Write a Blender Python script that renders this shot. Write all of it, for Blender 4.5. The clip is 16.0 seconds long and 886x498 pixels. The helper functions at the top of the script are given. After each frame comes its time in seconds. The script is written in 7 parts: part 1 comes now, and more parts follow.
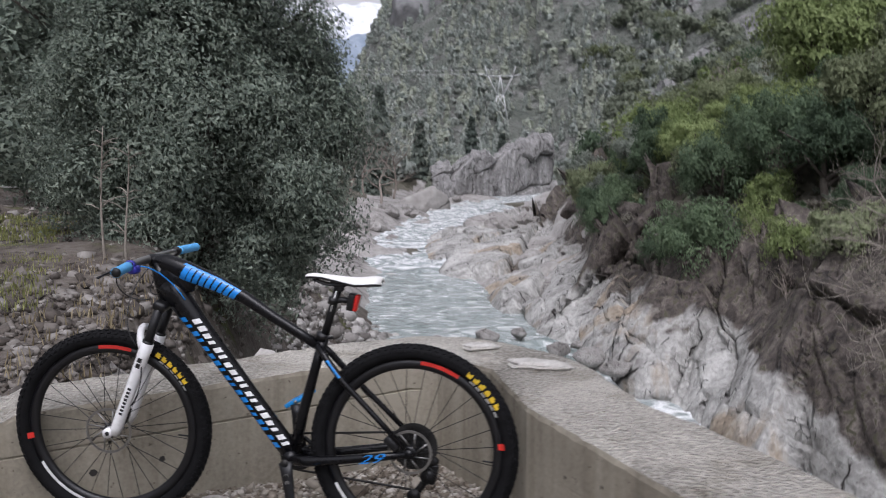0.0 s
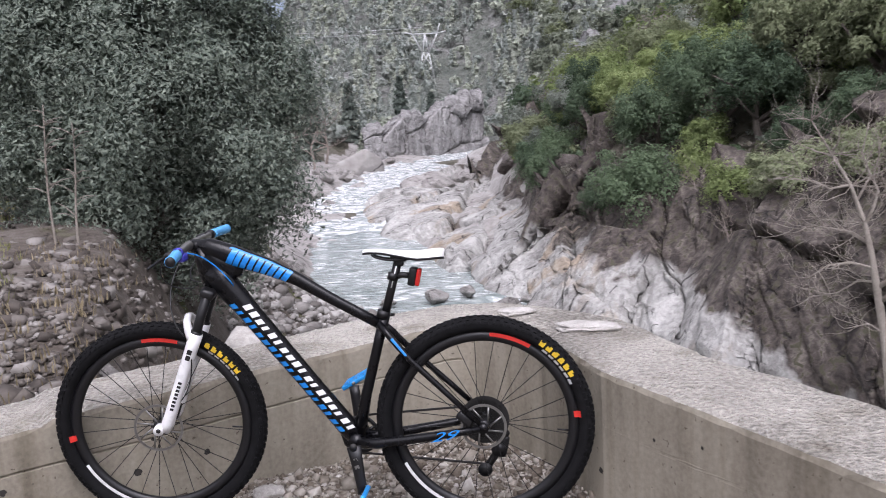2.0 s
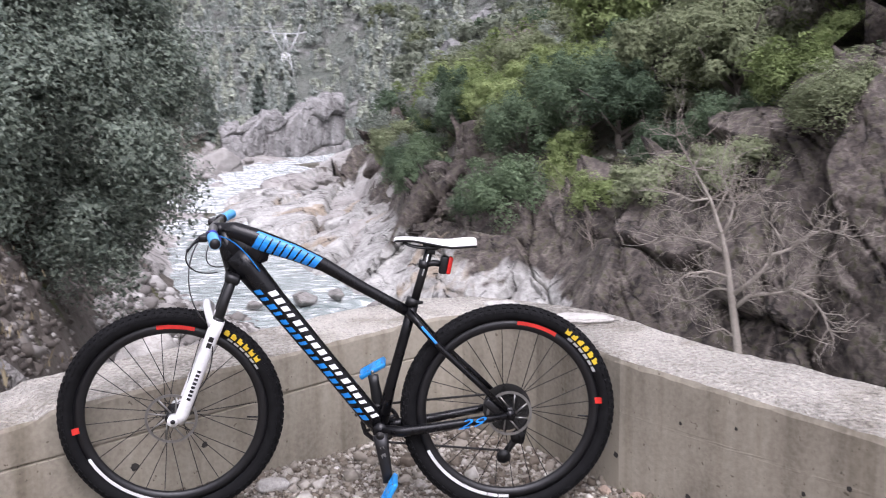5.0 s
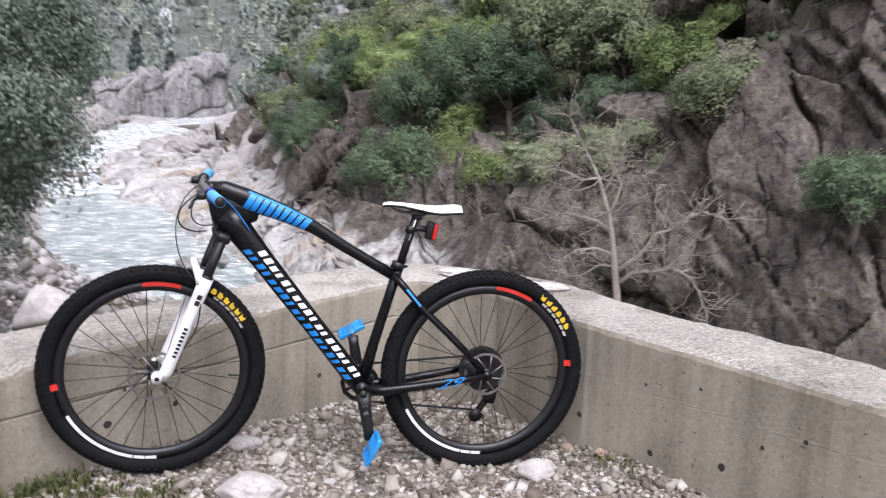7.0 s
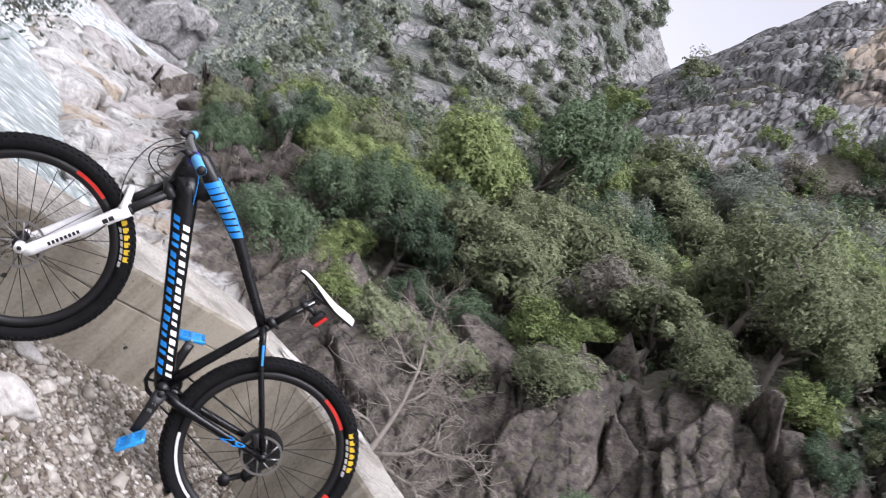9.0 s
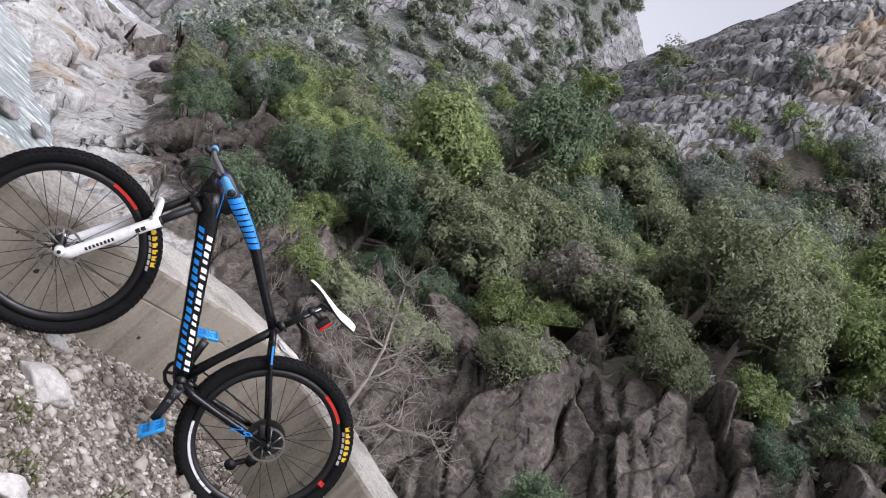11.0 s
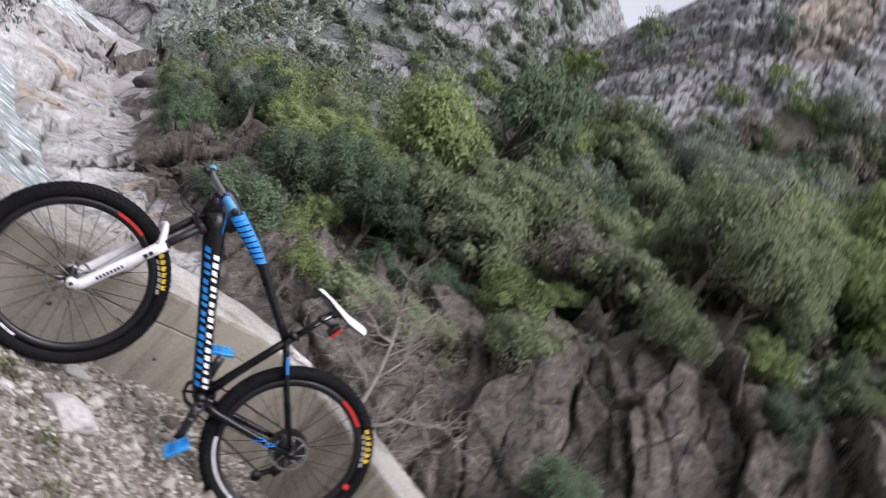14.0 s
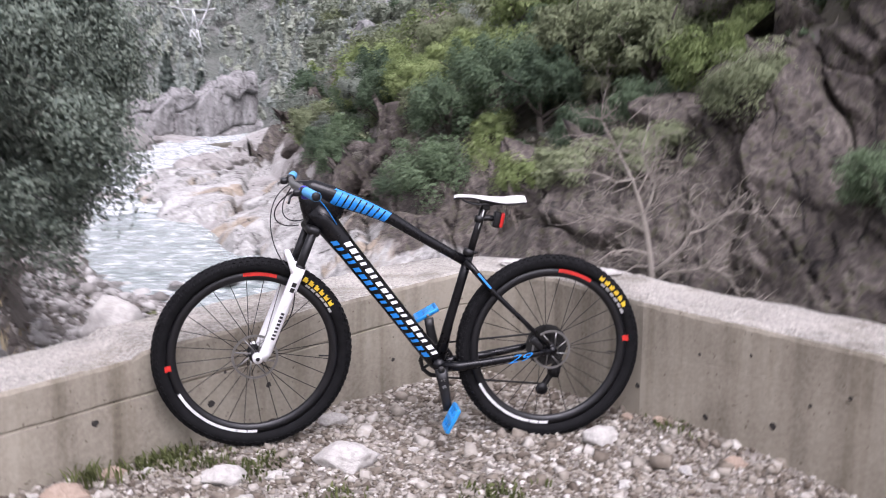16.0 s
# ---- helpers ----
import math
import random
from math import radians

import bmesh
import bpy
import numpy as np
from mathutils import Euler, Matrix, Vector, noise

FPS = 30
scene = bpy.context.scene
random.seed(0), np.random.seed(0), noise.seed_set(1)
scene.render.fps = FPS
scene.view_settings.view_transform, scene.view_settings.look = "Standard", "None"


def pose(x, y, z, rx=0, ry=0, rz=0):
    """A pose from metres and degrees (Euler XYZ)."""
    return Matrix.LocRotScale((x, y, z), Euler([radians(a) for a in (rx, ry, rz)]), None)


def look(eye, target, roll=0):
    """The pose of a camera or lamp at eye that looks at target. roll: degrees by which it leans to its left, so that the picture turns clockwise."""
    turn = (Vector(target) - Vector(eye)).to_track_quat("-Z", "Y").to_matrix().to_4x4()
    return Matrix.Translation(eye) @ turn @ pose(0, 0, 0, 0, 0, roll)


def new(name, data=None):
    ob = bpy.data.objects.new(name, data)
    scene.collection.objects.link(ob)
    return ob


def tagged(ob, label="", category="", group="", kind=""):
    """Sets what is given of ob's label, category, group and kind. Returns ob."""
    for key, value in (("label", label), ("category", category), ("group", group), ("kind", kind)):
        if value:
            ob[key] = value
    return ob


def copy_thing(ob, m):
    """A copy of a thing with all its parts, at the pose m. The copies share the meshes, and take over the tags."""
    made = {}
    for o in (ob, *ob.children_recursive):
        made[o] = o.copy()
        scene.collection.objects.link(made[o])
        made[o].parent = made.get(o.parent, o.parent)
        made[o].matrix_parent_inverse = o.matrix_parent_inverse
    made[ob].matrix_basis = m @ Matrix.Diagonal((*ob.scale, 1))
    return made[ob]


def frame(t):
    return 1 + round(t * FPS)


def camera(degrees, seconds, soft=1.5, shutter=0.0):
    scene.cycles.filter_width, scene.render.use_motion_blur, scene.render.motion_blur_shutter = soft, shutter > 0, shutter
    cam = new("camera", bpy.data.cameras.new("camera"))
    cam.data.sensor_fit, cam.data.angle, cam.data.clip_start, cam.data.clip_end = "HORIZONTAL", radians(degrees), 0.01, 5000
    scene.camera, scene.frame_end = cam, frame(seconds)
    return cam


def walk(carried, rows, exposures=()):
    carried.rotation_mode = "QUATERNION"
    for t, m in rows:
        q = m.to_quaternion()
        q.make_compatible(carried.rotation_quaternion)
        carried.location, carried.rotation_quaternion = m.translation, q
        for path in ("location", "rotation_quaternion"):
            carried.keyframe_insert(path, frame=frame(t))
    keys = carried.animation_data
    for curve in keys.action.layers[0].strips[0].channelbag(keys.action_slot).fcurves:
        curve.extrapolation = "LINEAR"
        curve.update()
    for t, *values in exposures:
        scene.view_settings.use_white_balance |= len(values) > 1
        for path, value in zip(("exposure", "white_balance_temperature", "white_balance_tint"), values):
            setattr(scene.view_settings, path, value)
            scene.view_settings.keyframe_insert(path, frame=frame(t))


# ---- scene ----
cam = camera(53.4, 16.0, soft=1.0, shutter=1.0)
PATH = [
    (0.0, (1.155, -2.983, 1.324), (0.834, -1.017, 1.145), -0.1),
    (0.5, (0.981, -2.873, 1.337), (0.685, -0.908, 1.114), -1.8),
    (1.0, (0.795, -2.835, 1.315), (0.534, -0.868, 1.064), -3.4),
    (1.5, (0.741, -2.859, 1.325), (0.521, -0.889, 1.061), -3.5),
    (2.0, (0.713, -2.922, 1.352), (0.538, -0.949, 1.08), -3.2),
    (2.5, (0.669, -2.97, 1.364), (0.539, -0.993, 1.093), -2.9),
    (3.0, (0.596, -2.975, 1.362), (0.509, -0.993, 1.104), -2.6),
    (3.5, (0.452, -2.877, 1.319), (0.411, -0.892, 1.074), -2.1),
    (6.0, (-0.076, -3.02, 1.324), (0.233, -1.067, 1.024), 0.8),
    (6.5, (-0.183, -3.025, 1.323), (0.193, -1.085, 1.009), 1.6),
    (7.0, (-0.251, -3.014, 1.314), (0.17, -1.087, 0.982), 2.3),
    (7.5, (-0.377, -2.993, 1.296), (0.133, -1.085, 0.979), 10.0),
    (8.0, (-0.428, -3.068, 1.248), (0.175, -1.171, 1.058), 23.7),
    (8.5, (-0.491, -3.154, 1.249), (0.146, -1.258, 1.238), 37.5),
    (9.0, (-0.542, -3.223, 1.238), (0.083, -1.325, 1.324), 45.0),
    (11.5, (-0.9, -3.529, 1.26), (-0.179, -1.666, 1.363), 47.7),
    (12.0, (-0.907, -3.54, 1.261), (-0.178, -1.681, 1.371), 47.7),
    (12.5, (-0.91, -3.546, 1.263), (-0.175, -1.69, 1.379), 47.7),
    (13.0, (-0.914, -3.559, 1.264), (-0.173, -1.705, 1.388), 47.7),
    (13.5, (-0.922, -3.577, 1.268), (-0.183, -1.723, 1.402), 47.3),
    (14.0, (-0.914, -3.542, 1.268), (-0.183, -1.683, 1.354), 42.7),
    (14.5, (-0.886, -3.473, 1.272), (-0.187, -1.599, 1.238), 33.2),
    (15.0, (-0.81, -3.444, 1.282), (-0.203, -1.546, 1.108), 20.7),
    (15.5, (-0.642, -3.358, 1.283), (-0.175, -1.432, 1.014), 8.3),
    (16.0, (-0.45, -3.304, 1.281), (-0.099, -1.36, 0.969), 0.2),
]
walk(cam, [(t, look(eye, target, roll)) for t, eye, target, roll in PATH],
     [(0, 0.15, 6050, 18), (1.0, 0.38, 6050, 20), (3.5, 0.88, 6050, 24), (6.5, 0.95, 6050, 22), (8.0, 0.98, 6050, 20), (9.0, 0.98, 6050, 20), (11.5, 0.67, 6050, 20), (13.5, 0.67, 6050, 20), (15.0, 0.85, 6050, 22), (16.0, 0.98, 6050, 26)])

# ---------- world and light: bright overcast day ----------
scene.view_settings.exposure = 0.0
world = bpy.data.worlds.new("overcast_sky")
scene.world = world
world.use_nodes = True
wn, wl = world.node_tree.nodes, world.node_tree.links
sky = wn.new("ShaderNodeTexSky")
sky.sky_type = "NISHITA"
sky.sun_disc = False
sky.sun_elevation = radians(58)
sky.sun_rotation = radians(172)
sky.air_density, sky.dust_density, sky.ozone_density = 1.0, 4.0, 1.0
hs = wn.new("ShaderNodeHueSaturation")
hs.inputs["Saturation"].default_value = 0.08
wl.new(sky.outputs[0], hs.inputs["Color"])
wl.new(hs.outputs[0], wn["Background"].inputs["Color"])
wn["Background"].inputs["Strength"].default_value = 0.15
sun = new("sun", bpy.data.lights.new("sun", "SUN"))
sun.data.energy = 0.95
sun.data.angle = radians(40)
sun.data.color = (1.0, 0.97, 0.92)
sun.matrix_world = look((7, -52, 84), (0, 0, 0))


# ---------- helpers ----------
def mesh_of(name, verts, faces):
    me = bpy.data.meshes.new(name)
    me.from_pydata([tuple(v) for v in verts], [], [tuple(f) for f in faces])
    me.update()
    return me


def fast_mesh(name, verts, faces):
    """A mesh from arrays; all faces have the same number of corners."""
    verts, faces = np.asarray(verts, np.float32), np.asarray(faces, np.int32)
    me = bpy.data.meshes.new(name)
    me.vertices.add(len(verts))
    me.vertices.foreach_set("co", verts.ravel())
    k = faces.shape[1]
    me.loops.add(faces.size)
    me.loops.foreach_set("vertex_index", faces.ravel())
    me.polygons.add(len(faces))
    me.polygons.foreach_set("loop_start", np.arange(0, faces.size, k, dtype=np.int32))
    me.update(calc_edges=True)
    return me


def smooth(me, on=True):
    me.polygons.foreach_set("use_smooth", [on] * len(me.polygons))
    return me


def bm_mesh(name, bm):
    me = bpy.data.meshes.new(name)
    bm.to_mesh(me)
    bm.free()
    return me


def part(name, me, material, parent, label="", shade=True):
    """One mesh object under a thing or a part."""
    if isinstance(me, bmesh.types.BMesh):
        me = bm_mesh(name, me)
    smooth(me, shade)
    if material and not me.materials:
        me.materials.append(material)
    ob = new(name, me)
    if parent:
        ob.parent = parent
    return tagged(ob, label)


def thing(name, m, label, category, group="", kind=""):
    ob = new(name)
    ob.empty_display_size = 0.1
    ob.matrix_world = m
    return tagged(ob, label, category, group, kind)


def sweep(points, radii, n=10, flat=1.0, caps=True):
    """A tube through points; radii one or one per point; flat squeezes it across y."""
    pts = [Vector(p) for p in points]
    if not hasattr(radii, "__len__"):
        radii = [radii] * len(pts)
    verts, faces = [], []
    up = Vector((0, 1, 0))
    for i, p in enumerate(pts):
        t = (pts[min(i + 1, len(pts) - 1)] - pts[max(i - 1, 0)]).normalized()
        u = up - t * up.dot(t)
        if u.length < 1e-3:
            u = Vector((1, 0, 0)) - t * t.x
        u.normalize()
        w = t.cross(u)
        for k in range(n):
            a = 2 * math.pi * k / n
            verts.append(p + (u * math.cos(a) * flat + w * math.sin(a)) * radii[i])
    for i in range(len(pts) - 1):
        for k in range(n):
            a, b = i * n + k, i * n + (k + 1) % n
            faces.append((a, b, b + n, a + n))
    if caps:
        faces.append(tuple(range(n - 1, -1, -1)))
        faces.append(tuple(range((len(pts) - 1) * n, len(pts) * n)))
    return verts, faces


def tube(name, points, radii, material, parent, n=10, flat=1.0, label=""):
    return part(name, mesh_of(name, *sweep(points, radii, n, flat)), material, parent, label)


def bez(p0, p1, p2, p3, n=14):
    p0, p1, p2, p3 = (Vector(p) for p in (p0, p1, p2, p3))
    out = []
    for i in range(n + 1):
        t = i / n
        out.append(p0 * (1 - t) ** 3 + p1 * 3 * t * (1 - t) ** 2 + p2 * 3 * t * t * (1 - t) + p3 * t ** 3)
    return out


def box_bm(sx, sy, sz, at=(0, 0, 0), bevel=0.0, m=None):
    bm = bmesh.new()
    bmesh.ops.create_cube(bm, size=1.0)
    bmesh.ops.scale(bm, vec=(sx, sy, sz), verts=bm.verts)
    if bevel:
        bmesh.ops.bevel(bm, geom=bm.edges[:], offset=bevel, segments=2, affect="EDGES", profile=0.5)
    if m:
        bmesh.ops.transform(bm, matrix=m, verts=bm.verts)
    bmesh.ops.translate(bm, vec=at, verts=bm.verts)
    return bm


def join_bm(*bms):
    out = bmesh.new()
    for b in bms:
        me = bpy.data.meshes.new("tmp")
        b.to_mesh(me)
        b.free()
        out.from_mesh(me)
        bpy.data.meshes.remove(me)
    return out


def lathe(profile, n=64, axis="y"):
    """Turn (radius, offset) pairs round the y axis."""
    verts, faces = [], []
    m = len(profile)
    for i in range(n):
        a = 2 * math.pi * i / n
        for r, o in profile:
            verts.append((r * math.cos(a), o, r * math.sin(a)))
    for i in range(n):
        for j in range(m):
            a, b = i * m + j, i * m + (j + 1) % m
            c, d = ((i + 1) % n) * m + (j + 1) % m, ((i + 1) % n) * m + j
            faces.append((a, b, c, d))
    return verts, faces


def arc_band(r0, r1, a0, a1, y, n=14):
    """A thin curved strip on a wheel's side."""
    verts, faces = [], []
    for i in range(n + 1):
        a = radians(a0 + (a1 - a0) * i / n)
        for r, o in ((r0, y[0]), (r1, y[1])):
            verts.append((r * math.cos(a), o, r * math.sin(a)))
    for i in range(n):
        faces.append((2 * i, 2 * i + 1, 2 * i + 3, 2 * i + 2))
    return verts, faces


# ---------- materials ----------
def node_mat(name):
    mt = bpy.data.materials.new(name)
    mt.use_nodes = True
    nt = mt.node_tree
    return mt, nt.nodes, nt.links, nt.nodes["Principled BSDF"]


def ramp(nodes, stops):
    r = nodes.new("ShaderNodeValToRGB")
    el = r.color_ramp.elements
    while len(el) < len(stops):
        el.new(0.5)
    for e, (p, c) in zip(el, stops):
        e.position, e.color = p, (*c, 1)
    return r


def plain_mat(name, color, rough=0.5, metal=0.0, coat=0.0, grain=0.0, scale=40.0, vary=0.12):
    """Paint, rubber, metal: one colour with slight wear in tone and gloss."""
    mt, nodes, links, b = node_mat(name)
    co = nodes.new("ShaderNodeTexCoord")
    nz = nodes.new("ShaderNodeTexNoise")
    nz.inputs["Scale"].default_value = scale
    nz.inputs["Detail"].default_value = 5
    links.new(co.outputs["Object"], nz.inputs["Vector"])
    rp = ramp(nodes, [(0.3, [c * (1 - vary) for c in color]), (0.7, [min(1, c * (1 + vary)) for c in color])])
    links.new(nz.outputs["Fac"], rp.inputs["Fac"])
    links.new(rp.outputs["Color"], b.inputs["Base Color"])
    mr = nodes.new("ShaderNodeMapRange")
    mr.inputs["To Min"].default_value, mr.inputs["To Max"].default_value = max(0.02, rough - 0.1), min(1, rough + 0.1)
    links.new(nz.outputs["Fac"], mr.inputs["Value"])
    links.new(mr.outputs["Result"], b.inputs["Roughness"])
    b.inputs["Metallic"].default_value = metal
    b.inputs["Coat Weight"].default_value = coat
    if grain:
        bp = nodes.new("ShaderNodeBump")
        bp.inputs["Strength"].default_value = grain
        bp.inputs["Distance"].default_value = 0.002
        links.new(nz.outputs["Fac"], bp.inputs["Height"])
        links.new(bp.outputs["Normal"], b.inputs["Normal"])
    return mt


def rock_mat(name, stops, scale=0.6, fine=9.0, crack=0.0, crack_scale=0.5, bump=0.25, dist=0.1, rough=0.85, stretch=(1, 1, 1), rnd=0.0, moss=None, crack_width=0.03, warp=0.9):
    """Stone: tone at two scales, stains, optional cracks and moss."""
    mt, nodes, links, b = node_mat(name)
    co = nodes.new("ShaderNodeTexCoord")
    mp = nodes.new("ShaderNodeMapping")
    mp.inputs["Scale"].default_value = stretch
    links.new(co.outputs["Object"], mp.inputs["Vector"])
    n1 = nodes.new("ShaderNodeTexNoise")
    n1.inputs["Scale"].default_value, n1.inputs["Detail"].default_value = scale, 8
    n1.inputs["Distortion"].default_value = 0.8
    n2 = nodes.new("ShaderNodeTexNoise")
    n2.inputs["Scale"].default_value, n2.inputs["Detail"].default_value = fine, 10
    links.new(mp.outputs[0], n1.inputs["Vector"])
    links.new(co.outputs["Object"], n2.inputs["Vector"])
    mix = nodes.new("ShaderNodeMix")
    mix.inputs["Factor"].default_value = 0.4
    links.new(n1.outputs["Fac"], mix.inputs["A"])
    links.new(n2.outputs["Fac"], mix.inputs["B"])
    fac = mix.outputs["Result"]
    if rnd:
        oi = nodes.new("ShaderNodeObjectInfo")
        ad = nodes.new("ShaderNodeMath")
        ad.operation = "MULTIPLY_ADD"
        ad.inputs[1].default_value = rnd
        links.new(oi.outputs["Random"], ad.inputs[0])
        links.new(fac, ad.inputs[2])
        sb = nodes.new("ShaderNodeMath")
        sb.operation = "SUBTRACT"
        sb.inputs[1].default_value = rnd / 2
        links.new(ad.outputs[0], sb.inputs[0])
        fac = sb.outputs[0]
    rp = ramp(nodes, stops)
    links.new(fac, rp.inputs["Fac"])
    col = rp.outputs["Color"]
    h = n2.outputs["Fac"]
    if crack:
        wv = nodes.new("ShaderNodeTexVoronoi")
        wv.feature = "DISTANCE_TO_EDGE"
        wv.inputs["Scale"].default_value = crack_scale
        ws = nodes.new("ShaderNodeVectorMath")
        ws.operation = "MULTIPLY_ADD"
        ws.inputs[1].default_value = (warp, warp, warp)
        links.new(n1.outputs["Color"], ws.inputs[0])
        links.new(mp.outputs[0], ws.inputs[2])
        links.new(ws.outputs[0], wv.inputs["Vector"])
        cr = nodes.new("ShaderNodeMapRange")
        cr.inputs["From Max"].default_value = crack_width
        gap = nodes.new("ShaderNodeMapRange")
        gap.inputs["From Min"].default_value, gap.inputs["From Max"].default_value = 0.42, 0.6
        gap.inputs["To Max"].default_value = 0.06
        links.new(n1.outputs["Fac"], gap.inputs["Value"])
        wid = nodes.new("ShaderNodeMath")
        links.new(wv.outputs["Distance"], wid.inputs[0])
        links.new(gap.outputs[0], wid.inputs[1])
        links.new(wid.outputs[0], cr.inputs["Value"])
        m2 = nodes.new("ShaderNodeMix")
        m2.data_type = "RGBA"
        m2.inputs["A"].default_value = (0.05, 0.045, 0.04, 1)
        links.new(cr.outputs[0], m2.inputs["Factor"])
        links.new(col, m2.inputs["B"])
        col = m2.outputs["Result"]
        hm = nodes.new("ShaderNodeMath")
        hm.operation = "MULTIPLY_ADD"
        hm.inputs[1].default_value = crack
        links.new(cr.outputs[0], hm.inputs[0])
        links.new(h, hm.inputs[2])
        h = hm.outputs[0]
    if moss:
        n3 = nodes.new("ShaderNodeTexNoise")
        n3.inputs["Scale"].default_value, n3.inputs["Detail"].default_value = moss[1], 9
        links.new(co.outputs["Object"], n3.inputs["Vector"])
        mr = nodes.new("ShaderNodeMapRange")
        mr.inputs["From Min"].default_value, mr.inputs["From Max"].default_value = moss[2], moss[2] + 0.1
        links.new(n3.outputs["Fac"], mr.inputs["Value"])
        m3 = nodes.new("ShaderNodeMix")
        m3.data_type = "RGBA"
        m3.inputs["B"].default_value = (*moss[0], 1)
        links.new(mr.outputs[0], m3.inputs["Factor"])
        links.new(col, m3.inputs["A"])
        col = m3.outputs["Result"]
    links.new(col, b.inputs["Base Color"])
    b.inputs["Roughness"].default_value = rough
    bp = nodes.new("ShaderNodeBump")
    bp.inputs["Strength"].default_value, bp.inputs["Distance"].default_value = bump, dist
    links.new(h, bp.inputs["Height"])
    links.new(bp.outputs["Normal"], b.inputs["Normal"])
    return mt


def leaf_mat(name, dark, light, rnd=0.45):
    mt, nodes, links, b = node_mat(name)
    gi = nodes.new("ShaderNodeNewGeometry")
    oi = nodes.new("ShaderNodeObjectInfo")
    mx = nodes.new("ShaderNodeMix")
    mx.inputs["Factor"].default_value = rnd
    links.new(gi.outputs["Random Per Island"], mx.inputs["A"])
    links.new(oi.outputs["Random"], mx.inputs["B"])
    rp = ramp(nodes, [(0.1, dark), (0.9, light)])
    links.new(mx.outputs["Result"], rp.inputs["Fac"])
    links.new(rp.outputs["Color"], b.inputs["Base Color"])
    b.inputs["Roughness"].default_value = 0.75
    b.inputs["Specular IOR Level"].default_value = 0.25
    tr = nodes.new("ShaderNodeBsdfTranslucent")
    links.new(rp.outputs["Color"], tr.inputs["Color"])
    ms = nodes.new("ShaderNodeMixShader")
    ms.inputs[0].default_value = 0.38
    links.new(b.outputs[0], ms.inputs[1])
    links.new(tr.outputs[0], ms.inputs[2])
    links.new(ms.outputs[0], nodes["Material Output"].inputs["Surface"])
    return mt


def concrete_mat(name, lo, hi, streak=True, bump=0.15, speck=0.0):
    mt, nodes, links, b = node_mat(name)
    co = nodes.new("ShaderNodeTexCoord")
    n1 = nodes.new("ShaderNodeTexNoise")
    n1.inputs["Scale"].default_value, n1.inputs["Detail"].default_value = 1.6, 7
    n2 = nodes.new("ShaderNodeTexNoise")
    n2.inputs["Scale"].default_value, n2.inputs["Detail"].default_value = 60, 6
    mp = nodes.new("ShaderNodeMapping")
    mp.inputs["Scale"].default_value = (7, 7, 0.5)
    n3 = nodes.new("ShaderNodeTexNoise")
    n3.inputs["Scale"].default_value, n3.inputs["Detail"].default_value = 1.3, 5
    for n in (n1, n2):
        links.new(co.outputs["Object"], n.inputs["Vector"])
    links.new(co.outputs["Object"], mp.inputs["Vector"])
    links.new(mp.outputs[0], n3.inputs["Vector"])
    a = nodes.new("ShaderNodeMix")
    a.inputs["Factor"].default_value = 0.45 if streak else 0.1
    links.new(n1.outputs["Fac"], a.inputs["A"])
    links.new(n3.outputs["Fac"], a.inputs["B"])
    c = nodes.new("ShaderNodeMix")
    c.inputs["Factor"].default_value = 0.22 if streak else 0.45
    links.new(a.outputs["Result"], c.inputs["A"])
    links.new(n2.outputs["Fac"], c.inputs["B"])
    rp = ramp(nodes, [(0.36, lo), (0.47, [(p + q) / 2 for p, q in zip(lo, hi)]), (0.6, hi)])
    links.new(c.outputs["Result"], rp.inputs["Fac"])
    col = rp.outputs["Color"]
    # rain streaks, damp patches and small blow holes
    mp2 = nodes.new("ShaderNodeMapping")
    mp2.inputs["Scale"].default_value = (11, 11, 0.7) if streak else (5, 5, 5)
    links.new(co.outputs["Object"], mp2.inputs["Vector"])
    n4 = nodes.new("ShaderNodeTexNoise")
    n4.inputs["Scale"].default_value, n4.inputs["Detail"].default_value = 1.0, 6
    links.new(mp2.outputs[0], n4.inputs["Vector"])
    n5 = nodes.new("ShaderNodeTexNoise")
    n5.inputs["Scale"].default_value, n5.inputs["Detail"].default_value = 42 if streak else 120, 3
    links.new(co.outputs["Object"], n5.inputs["Vector"])
    for nn, lo_, hi_, tint, amount in ((n4, 0.52, 0.72, (0.55, 0.52, 0.46), 0.75), (n5, 0.68 if streak else 0.56, 0.72 if streak else 0.68, (0.35, 0.32, 0.28), 0.8)):
        mr = nodes.new("ShaderNodeMapRange")
        mr.inputs["From Min"].default_value, mr.inputs["From Max"].default_value = lo_, hi_
        mr.inputs["To Max"].default_value = amount
        links.new(nn.outputs["Fac"], mr.inputs["Value"])
        mm = nodes.new("ShaderNodeMix")
        mm.data_type, mm.blend_type = "RGBA", "MULTIPLY"
        mm.inputs["B"].default_value = (*tint, 1)
        links.new(mr.outputs[0], mm.inputs["Factor"])
        links.new(col, mm.inputs["A"])
        col = mm.outputs["Result"]
    links.new(col, b.inputs["Base Color"])
    b.inputs["Roughness"].default_value = 0.9
    bp = nodes.new("ShaderNodeBump")
    bp.inputs["Strength"].default_value, bp.inputs["Distance"].default_value = bump, 0.01 if streak else 0.05
    links.new(n2.outputs["Fac"], bp.inputs["Height"])
    links.new(bp.outputs["Normal"], b.inputs["Normal"])
    return mt


